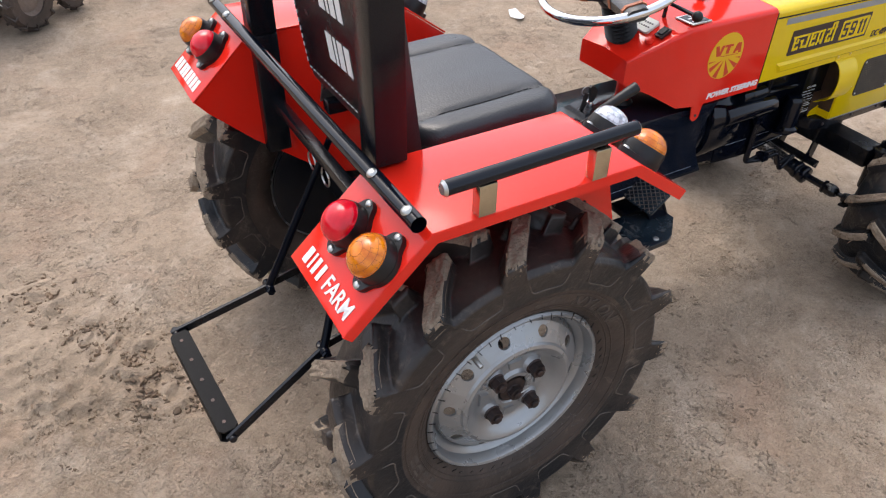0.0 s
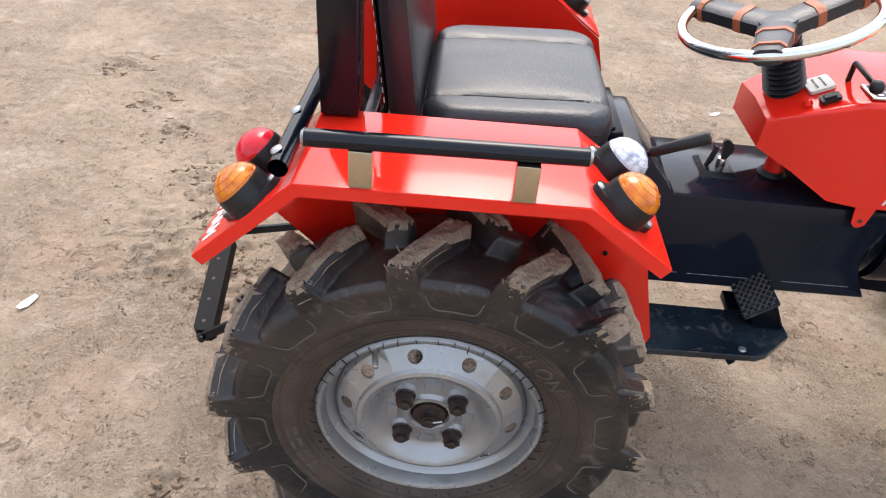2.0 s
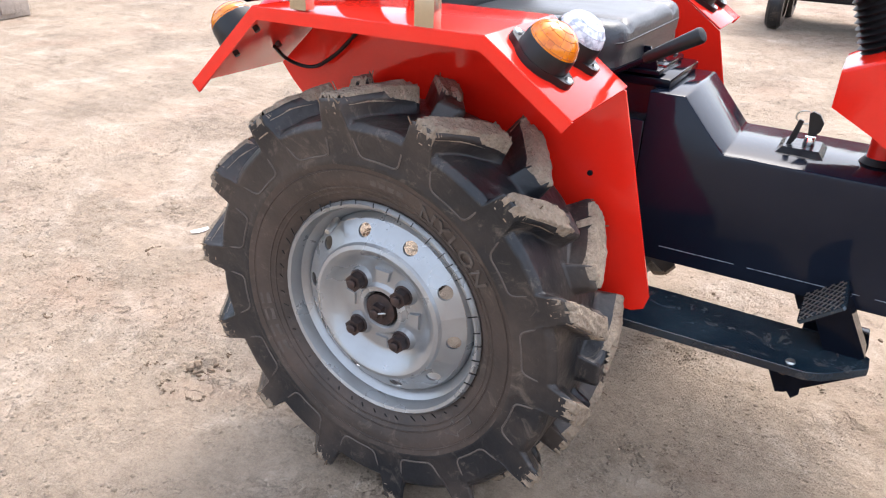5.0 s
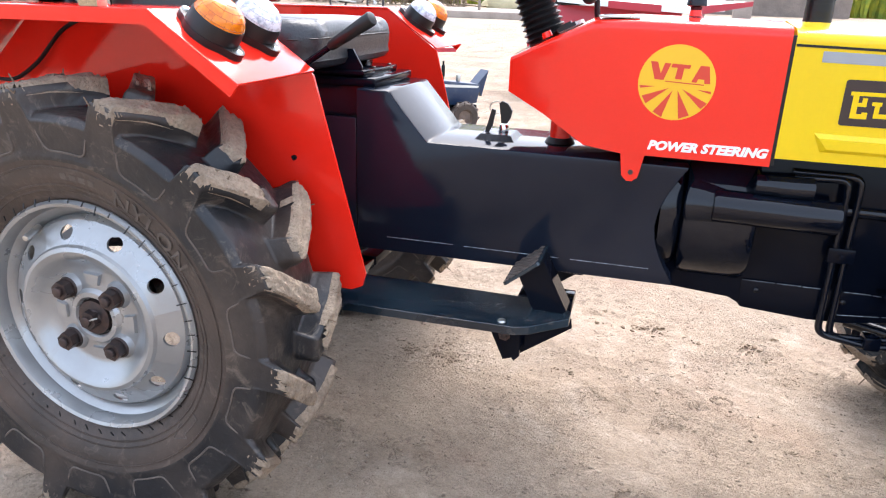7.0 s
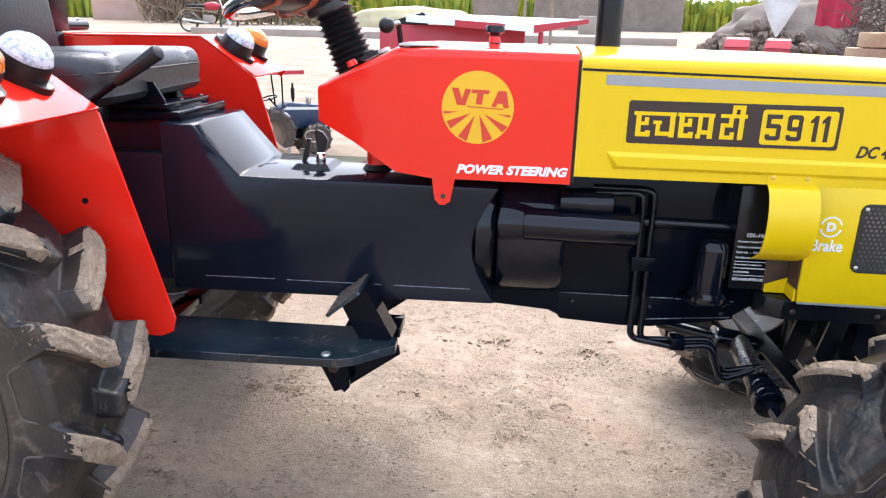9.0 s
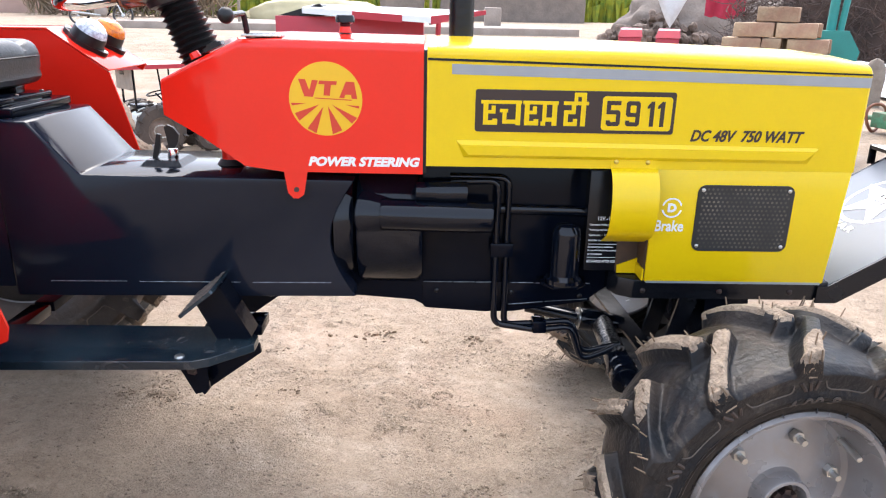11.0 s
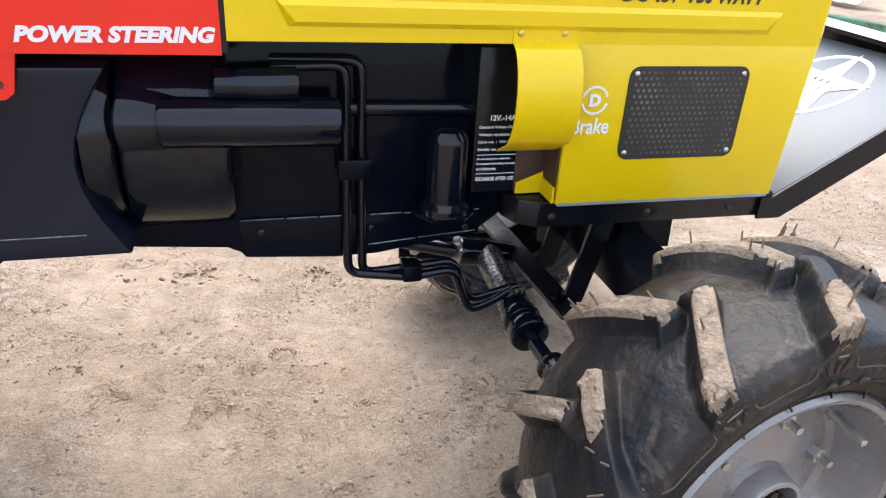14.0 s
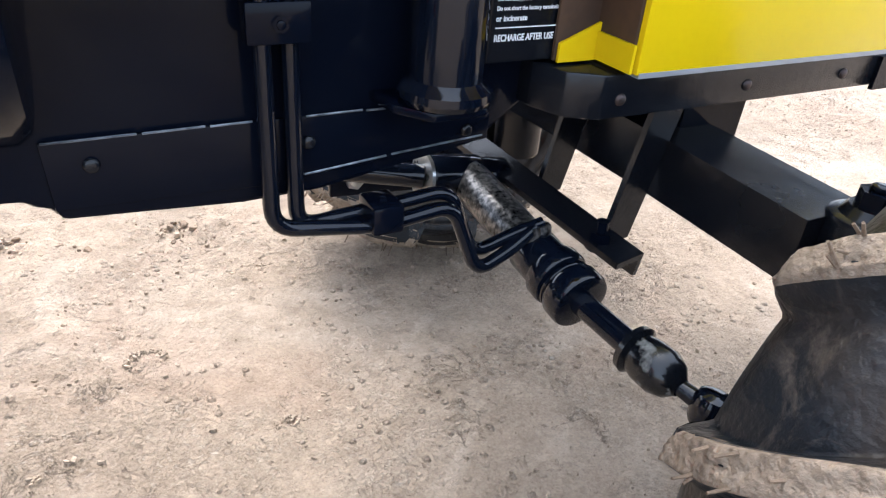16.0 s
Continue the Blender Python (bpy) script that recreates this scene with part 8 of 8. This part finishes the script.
def build_far():
    b = box(B(), -9.0, 5.2, 20.6, 30.0, 0.0, 0.46, bevel=0.03)
    solid("concrete_platform", b, CONCRETE, "low dusty concrete platform at the yard's edge", "platform", kind="structure")
    b = box(B(), 2.75, 3.30, 24.6, 25.0, 0.40, 1.06, bevel=0.04)
    jitter(b, 0.02, 3)
    solid("stone_block", b, CONCRETE, "upright pale stone block on the platform", "block")
    b = B()
    for x0, x1, h in ((1.4, 8.6, 1.75), (-1.6, 0.6, 2.4)):
        box(b, x0, x1, 36.5, 37.0, 0.3, 0.5 + h, bevel=0.05)
    bmesh.ops.subdivide_edges(b, edges=[e for e in b.edges if e.calc_length() > 1], cuts=8, use_grid_fill=True)
    jitter(b, 0.08, 0.9)
    solid("mud_wall", b, MUDWALL, "low grey mud wall behind the yard", "wall", kind="structure")
    # mustard field
    rnd = random.Random(4)
    verts, faces = [], []
    for _ in range(16000):
        x, y = rnd.uniform(-46, 46), 39 + rnd.random() ** 2 * 26
        h, w = rnd.uniform(0.7, 1.7), rnd.uniform(0.10, 0.32)
        t = rnd.random() * 6.28
        c, s = math.cos(t) * w, math.sin(t) * w
        z = gz(x, y)
        k = len(verts)
        verts += [(x - c * 0.4, y - s * 0.4, z), (x + c * 0.4, y + s * 0.4, z), (x + c, y + s, z + h), (x - c * 0.7, y - s, z + h * 0.85)]
        faces.append((k, k + 1, k + 2, k + 3))
    me = bpy.data.meshes.new("mustard_field")
    me.from_pydata(verts, [], faces)
    me.materials.append(CROP)
    tagged(new("mustard_field", me), "flowering mustard crop beyond the yard", "crop", kind="stuff")
    # side bank with grass
    b = B()
    secs = []
    for i in range(24):
        u = i / 23
        x, y = -6.2 - 1.2 * u - 1.6 * (1 - u), 4.4 + 7.0 * u
        h = 1.5 + 0.3 * math.sin(u * 9)
        secs.append([(x + 0.35, y, -0.05), (x + 0.05, y, h * 0.6), (x - 0.25, y, h), (x - 0.9, y, h), (x - 1.0, y, -0.05)])
    loft(b, secs)
    bmesh.ops.subdivide_edges(b, edges=list(b.edges), cuts=2, use_grid_fill=True)
    jitter(b, 0.10, 1.6)
    solid("earth_bank", b, MUDWALL, "eroded grey brown earth bank beside the yard", "bank", kind="structure")
    # courses of brick along the top of the bank
    bw = thing("brick_wall", "old weathered brick wall above the earth bank", "wall", kind="structure")
    me = finish("brick", box(B(), -0.036, 0.036, -0.088, 0.088, -0.032, 0.032, bevel=0.005), BRICK_GREY)
    for k in range(9):
        for i in range(15):
            if rnd.random() < 0.06:
                continue
            ob = new("brick", me)
            ob.parent = bw
            ob.matrix_basis = pose(-7.34 + rnd.uniform(-1, 1) * 0.012, 4.75 + (i + 0.5 * (k % 2)) * 0.188 + rnd.uniform(-1, 1) * 0.005, 0.40 + k * 0.075, rnd.uniform(-2, 2), 0, rnd.uniform(-3, 3))
    part("wall_core", box(B(), -7.46, -7.345, 4.6, 7.7, 0.0, 1.1, bevel=0.01), MUDWALL, bw)
    # tall leafy crop at the side
    verts, faces = [], []
    for _ in range(5200):
        x, y = -6.7 - rnd.random() ** 1.3 * 2.2, rnd.uniform(0.5, 4.55)
        h = rnd.uniform(0.3, 1.7)
        w, t, q = rnd.uniform(0.02, 0.055), rnd.random() * 6.28, rnd.uniform(0.08, 0.25)
        c, s = math.cos(t), math.sin(t)
        k = len(verts)
        verts += [(x, y, h), (x + c * q * 0.5 - s * w, y + s * q * 0.5 + c * w, h + 0.09), (x + c * q, y + s * q, h + 0.03), (x + c * q * 0.5 + s * w, y + s * q * 0.5 - c * w, h + 0.07)]
        faces.append((k, k + 1, k + 2, k + 3))
        if rnd.random() < 0.25:
            verts += [(x - 0.006, y, 0), (x + 0.006, y, 0), (x, y, h + 0.05)]
            faces.append((k + 4, k + 5, k + 6))
    me = bpy.data.meshes.new("leafy_crop")
    me.from_pydata(verts, [], faces)
    me.materials.append(LEAF)
    tagged(new("leafy_crop", me), "tall pale green leafy crop beside the yard", "crop", kind="stuff")
    verts, faces = [], []
    for _ in range(9000):
        x, y = -6.3 - rnd.random() ** 1.5 * 3.0, rnd.uniform(-3.0, 5.2)
        if y > 3.0 and x > -6.5:
            continue
        h, w = rnd.uniform(0.2, 0.9 if y < 2.6 else 0.35), rnd.uniform(0.006, 0.02)
        t = rnd.random() * 6.28
        c, s = math.cos(t), math.sin(t)
        k = len(verts)
        verts += [(x - c * w, y - s * w, 0), (x + c * w, y + s * w, 0), (x + s * h * 0.3, y + c * h * 0.3, h)]
        faces.append((k, k + 1, k + 2))
    me = bpy.data.meshes.new("grass_verge")
    me.from_pydata(verts, [], faces)
    me.materials.append(GRASS)
    tagged(new("grass_verge", me), "tall green grass at the side of the yard", "grass", kind="stuff")
    for x, y, h in ((-5.1, 22.9, 1.5), (-9.5, 30.5, 2.2), (0.9, 24.0, 1.6)):
        solid("wooden_pole", rod(B(), (x, y, gz(x, y) - 0.02), (x + 0.03, y, gz(x, y) + h), 0.05, 0.04, n=10), WOOD, "thin weathered wooden pole set in the earth", "pole", "wooden poles")
    b = B()
    bmesh.ops.create_icosphere(b, subdivisions=4, radius=1.0)
    for v in b.verts:
        v.co = Vector((v.co.x * 3.4, v.co.y * 1.0, max(0, v.co.z) * 0.95)) * (1 + 0.10 * noise.noise(v.co * 3.3))
    ob = solid("tarpaulin", b, material("pale_yellow_tarpaulin", (0.50, 0.44, 0.26), 0.7, other=(0.36, 0.32, 0.2), scale=2, amount=0.7), "low heap under a pale yellow tarpaulin", "heap")
    ob.matrix_world = pose(-4.2, 33.5, gz(0, 33))
    b = box(B(), -21.0, -16.0, 35.5, 36.0, 0.4, 3.4, bevel=0.04)
    solid("plaster_wall", b, material("faded_pink_plaster", (0.52, 0.36, 0.30), 0.9, other=(0.42, 0.29, 0.24), scale=1.5, amount=0.7), "faded pink plastered wall beyond the yard", "wall", kind="structure")


build_far()


def simple_wheel(parent, c, axis, r, w, mat=RUBBER):
    c, a = Vector(c), Vector(axis).normalized()
    q = Vector((0, 1, 0)).rotation_difference(a).to_matrix().to_4x4()
    b = lathe(B(), [(r * 0.55, -w / 2), (r * 0.9, -w / 2), (r, -w * 0.3), (r, w * 0.3), (r * 0.9, w / 2), (r * 0.55, w / 2)], 28, Matrix.Translation(c) @ q, closed=True)
    wh = part("wheel", b, mat, parent)
    b = lathe(B(), [(0.0, -w * 0.2), (r * 0.2, -w * 0.25), (r * 0.45, -w * 0.12), (r * 0.56, -w * 0.4), (r * 0.56, w * 0.4), (r * 0.3, w * 0.2), (0.0, w * 0.2)], 24, Matrix.Translation(c) @ q)
    part("wheel_rim", b, ROCK, wh)


def lugged_wheel(parent, c, r, w, lugs):
    """A small farm wheel on a cross axle, with slanting bars round its tread."""
    simple_wheel(parent, c, (0, 1, 0), r, w, DUSTRUBBER)
    b = B()
    for k in range(lugs):
        for side in (-1, 1):
            t = 2 * math.pi * (k + 0.25 * side) / lugs
            p, q = at_wheel(t, r, side * w * 0.48), at_wheel(t + 0.22, r + 0.003, 0.0)
            o = at_wheel(t, r * 0.82, side * w * 0.5)
            pipe(b, [Vector(c) + o, Vector(c) + p, Vector(c) + q], r * 0.055, 0, 5)
    tagged(part("tread_bars", b, DUSTRUBBER, parent), kind="stuff")


def build_small_tractor():
    t = thing("small_tractor", "tiny blue and white ride-on tractor with a pale canopy", "tractor", at=pose(-0.635, 3.42, gz(0, 3.42), 0, 0, 42) @ Matrix.Scale(1.05, 4))
    part("engine_cover", prism(B(), [(0.04, 0.15), (0.35, 0.16), (0.37, 0.27), (0.10, 0.30), (0.04, 0.27)], -0.055, 0.055, "y", bevel=0.008), BLUE, t, "blue engine cover")
    part("cover_stripe", prism(B(), [(0.06, 0.262), (0.35, 0.250), (0.355, 0.262), (0.08, 0.278)], -0.0575, 0.0575, "y"), CREAM, t)
    part("nose_guard", prism(B(), [(0.34, 0.26), (0.42, 0.35), (0.38, 0.20)], -0.05, 0.05, "y"), BLUE, t)
    part("frame", box(B(), -0.22, 0.36, -0.035, 0.035, 0.09, 0.15, bevel=0.004), SATIN, t)
    part("gear_box", box(B(), -0.12, 0.04, -0.05, 0.05, 0.10, 0.21, bevel=0.012), CONCRETE, t)
    for s in (-1, 1):
        part("mudguard", prism(B(), [(-0.19, 0.15), (-0.17, 0.235), (-0.10, 0.262), (0.04, 0.258), (0.07, 0.225), (0.055, 0.225), (0.03, 0.243), (-0.09, 0.247), (-0.155, 0.225), (-0.175, 0.15)], s * 0.105 - 0.045, s * 0.105 + 0.045, "y", bevel=0.002), CREAM, t, "dusty white mudguard")
        lugged_wheel(t, (-0.05, s * 0.135, 0.143), 0.137, 0.075, 13)
        lugged_wheel(t, (0.235, s * 0.115, 0.092), 0.086, 0.050, 11)
        part("canopy_post", rod(B(), (-0.14, s * 0.085, 0.24), (-0.14, s * 0.085, 0.47), 0.006, n=8), SATIN, t)
        part("canopy_post", rod(B(), (0.06, s * 0.055, 0.28), (0.05, s * 0.075, 0.47), 0.005, n=8), SATIN, t)
    can = part("canopy", box(B(), -0.23, 0.15, -0.135, 0.135, 0.468, 0.486, bevel=0.004), TARP, t, "pale dusty canopy")
    for x0, x1, y0, y1 in ((-0.235, 0.155, -0.140, -0.1355), (-0.235, 0.155, 0.1355, 0.140), (0.1505, 0.156, -0.135, 0.135)):
        part("canopy_edge", box(B(), x0, x1, y0, y1, 0.462, 0.484), TRAILER, can, "red canopy edge")
    back = part("back_panel", box(B(), -0.165, -0.150, -0.10, 0.10, 0.355, 0.462, bevel=0.004), CONCRETE, t, "grey sheet hanging under the canopy")
    part("panel_slot", box(B(), -0.1665, -0.1648, -0.03, 0.03, 0.43, 0.45), SATIN, back)
    part("seat", box(B(), -0.13, -0.05, -0.05, 0.05, 0.255, 0.275, bevel=0.008), SATIN, t)
    loop = [(0.0 + 0.045 * math.sin(a), 0.050 * math.cos(a), 0.325 + 0.012 * math.sin(a)) for a in (2 * math.pi * i / 20 for i in range(20))]
    part("steering_wheel", pipe(B(), loop, 0.0042, 0, 6, closed=True), SATIN, t)
    part("steering_column", rod(B(), (0.0, 0, 0.325), (0.05, 0, 0.27), 0.005, n=8), SATIN, t)
    part("exhaust", rod(B(), (0.16, 0.03, 0.28), (0.16, 0.03, 0.40), 0.006, n=10), SATIN, t)
    part("silencer", rod(B(), (0.16, 0.03, 0.31), (0.16, 0.03, 0.375), 0.011, n=12, rounded=0.003), SATIN, t)
    part("air_cleaner", rod(B(), (0.235, -0.02, 0.285), (0.235, -0.02, 0.325), 0.014, n=12, rounded=0.003), STEEL, t)


build_small_tractor()


def build_trailer():
    t = thing("red_trailer", "crimson steel farm trailer with a white tilted lid", "trailer", at=pose(0, 5.46, gz(0, 5.5), 0, 0, 0))
    b = B()
    box(b, -0.36, 0.86, 0.0, 0.85, 0.30, 0.73, bevel=0.006)
    part("body", b, TRAILER, t)
    b = prism(B(), [(-0.34, 0.732), (0.0, 0.83), (0.02, 0.82), (0.05, 0.732)], 0.02, 0.80, "y")
    part("inner_panel", b, SATIN, t)
    lid = B()
    loft(lid, [[(-0.12, -0.10, 0.800), (-0.12, -0.10, 0.752), (-0.10, 0.62, 0.790), (-0.10, 0.62, 0.832)], [(0.92, -0.52, 0.745), (0.92, -0.52, 0.700), (1.38, 0.20, 0.770), (1.38, 0.20, 0.800)]])
    lid = part("lid", lid, SHEET, t, "white tilted sheet lid")
    lip = B()
    loft(lip, [[(0.30, -0.275, 0.776), (0.30, -0.275, 0.722), (0.30, -0.270, 0.722), (0.30, -0.270, 0.776)], [(0.70, -0.437, 0.756), (0.70, -0.437, 0.700), (0.70, -0.432, 0.700), (0.70, -0.432, 0.756)]])
    part("red_lip", lip, TRAILER, t)
    ends = B()
    loft(ends, [[(0.922, -0.525, 0.752), (0.922, -0.525, 0.690), (0.928, -0.523, 0.690), (0.928, -0.523, 0.752)], [(1.384, 0.20, 0.806), (1.384, 0.20, 0.770), (1.390, 0.20, 0.770), (1.390, 0.20, 0.806)]])
    part("red_end", ends, TRAILER, t)
    sb = B()
    for k in range(2):
        a, e = Vector((0.930 + k * 0.13, -0.512 + k * 0.203, 0.705 + k * 0.010)), Vector((0.105, 0.164, 0.009))
        sb.faces.new([sb.verts.new(p) for p in (a, a + e, a + e + Vector((0, 0, 0.034)), a + Vector((0, 0, 0.034)))])
    part("number_bars", sb, WHITE, t, "white stickers")
    part("prop", rod(B(), (0.96, -0.40, 0.0), (0.98, -0.42, 0.70), 0.02, n=8), TRAILER, t)
    for x in (-0.16, 0.70):
        simple_wheel(t, (x, 0.05, 0.19), (1, 0, 0), 0.19, 0.11)
        simple_wheel(t, (x, 0.72, 0.19), (1, 0, 0), 0.19, 0.11)
    part("axle", box(B(), -0.20, 0.74, 0.0, 0.80, 0.22, 0.30, bevel=0.005), SATIN, t)


build_trailer()

for _x, _y in ((3.27, 8.0), (3.68, 7.88)):
    _b = box(B(), -0.13, 0.13, -0.11, 0.11, 0.0, 0.52, bevel=0.012)
    loft(_b, [[(-0.14, -0.13, 0.52), (0.14, -0.13, 0.52), (0.14, 0.13, 0.52), (-0.14, 0.13, 0.52)], [(-0.11, -0.06, 0.60), (0.13, -0.06, 0.60), (0.13, 0.12, 0.62), (-0.11, 0.12, 0.62)]])
    solid("red_box", _b, TRAILER, "crimson painted metal box standing on the ground", "box", "red boxes").matrix_world = pose(_x, _y, gz(_x, _y), 0, 0, facing(_x, _y))


def build_motorcycle():
    """A parked motorcycle at the far edge of the yard."""
    m = thing("motorcycle", "dark parked motorcycle with spoked wheels on the yard", "motorcycle", at=pose(-8.35, 22.0, gz(0, 22.0), 6, 0, 186))
    for x in (0.0, 1.26):
        tyre = part("wheel", lathe(B(), [(0.245, -0.035), (0.285, -0.045), (0.302, -0.02), (0.302, 0.02), (0.285, 0.045), (0.245, 0.035)], 32, Matrix.Translation((x, 0, 0.30)), closed=True), RUBBER, m)
        sp = lathe(B(), [(0.0, -0.05), (0.045, -0.05), (0.045, 0.05), (0.0, 0.05)], 16, Matrix.Translation((x, 0, 0.30)))
        for k in range(16):
            t = 2 * math.pi * k / 16
            rod(sp, Vector((x, 0, 0.30)) + at_wheel(t, 0.04, 0.03 * (-1) ** k), Vector((x, 0, 0.30)) + at_wheel(t + 0.3, 0.25, 0), 0.004, n=5)
        part("spokes", sp, STEEL, tyre)
    part("fork", pipe(B(), [(0.0, 0.06, 0.30), (0.22, 0.06, 0.85), (0.26, 0.06, 0.98)], 0.02, 0.05, 10), STEEL, m)
    part("front_mudguard", lathe(B(), [(0.33, -0.06), (0.345, 0.0), (0.33, 0.06)], 20, Matrix.Translation((0.0, 0, 0.30)), a0=-1.0, a1=1.2), SATIN, m)
    part("engine", box(B(), 0.45, 0.80, -0.12, 0.12, 0.26, 0.52, bevel=0.05), CONCRETE, m)
    part("frame", pipe(B(), [(0.24, 0, 0.86), (0.42, 0, 0.30), (0.85, 0, 0.27), (1.26, 0.06, 0.30)], 0.022, 0.08, 10), SATIN, m)
    tank = B()
    bmesh.ops.create_uvsphere(tank, u_segments=18, v_segments=12, radius=1.0, matrix=Matrix.Translation((0.52, 0, 0.80)) @ Matrix.Diagonal((0.27, 0.13, 0.13, 1)))
    part("tank", tank, TRAILER, m, "dull red tank")
    part("seat", box(B(), 0.72, 1.34, -0.12, 0.12, 0.74, 0.84, bevel=0.04), SATIN, m)
    part("handlebar", pipe(B(), [(0.36, -0.34, 1.02), (0.28, -0.12, 1.06), (0.28, 0.12, 1.06), (0.36, 0.34, 1.02)], 0.014, 0.05, 8), STEEL, m)
    part("exhaust", rod(B(), (0.6, 0.14, 0.27), (1.4, 0.16, 0.36), 0.03, 0.045, n=12), STEEL, m)
    part("side_stand", rod(B(), (0.62, 0.10, 0.27), (0.55, 0.24, 0.0), 0.012, n=8), STEEL, m)


build_motorcycle()


def build_scraps():
    rnd = random.Random(31)
    for x, y, s in ((1.64, 2.37, 0.10), (-1.0, 0.51, 0.034), (1.0, 1.9, 0.03), (3.6, 3.2, 0.05), (3.9, 3.6, 0.05), (3.4, 2.9, 0.04), (4.1, 3.3, 0.06)):
        b = B()
        pts = [(s * math.cos(t) * rnd.uniform(0.7, 1), s * 0.42 * math.sin(t) * rnd.uniform(0.7, 1)) for t in (2 * math.pi * k / 10 for k in range(10))]
        plate(b, pts, lambda a, c, k: Vector((a, c, 0.002 + k + 0.25 * s * (a / s) ** 2 * 0.5)), 0.0008)
        solid("paper_scrap", b, PAPER, "crumpled white scrap of paper on the ground", "litter", "litter").matrix_world = pose(x, y, gz(x, y), 0, 0, rnd.random() * 360)


build_scraps()


def build_trough():
    """A low concrete trough with a recessed side."""
    tr = thing("water_trough", "low grey concrete water trough on the earth", "trough", at=pose(-4.80, 2.38, 0, 0, 0, 14))
    b = B()
    for x0, x1, y0, y1 in ((-0.05, 0.0, -1.1, 0.0), (-0.5, -0.45, -1.1, 0.0), (-0.45, -0.05, -0.05, 0.0), (-0.45, -0.05, -1.1, -1.05)):
        box(b, x0, x1, y0, y1, 0.0, 0.27, bevel=0.006)
    part("trough_wall", b, CONCRETE, tr)
    part("trough_floor", box(B(), -0.45, -0.05, -1.05, -0.05, 0.0, 0.06), CONCRETE, tr)
    for y in (-0.98, -0.62, -0.26):
        part("side_rib", box(B(), 0.0, 0.012, y, y + 0.16, 0.03, 0.16, bevel=0.004), CONCRETE, tr)


build_trough()
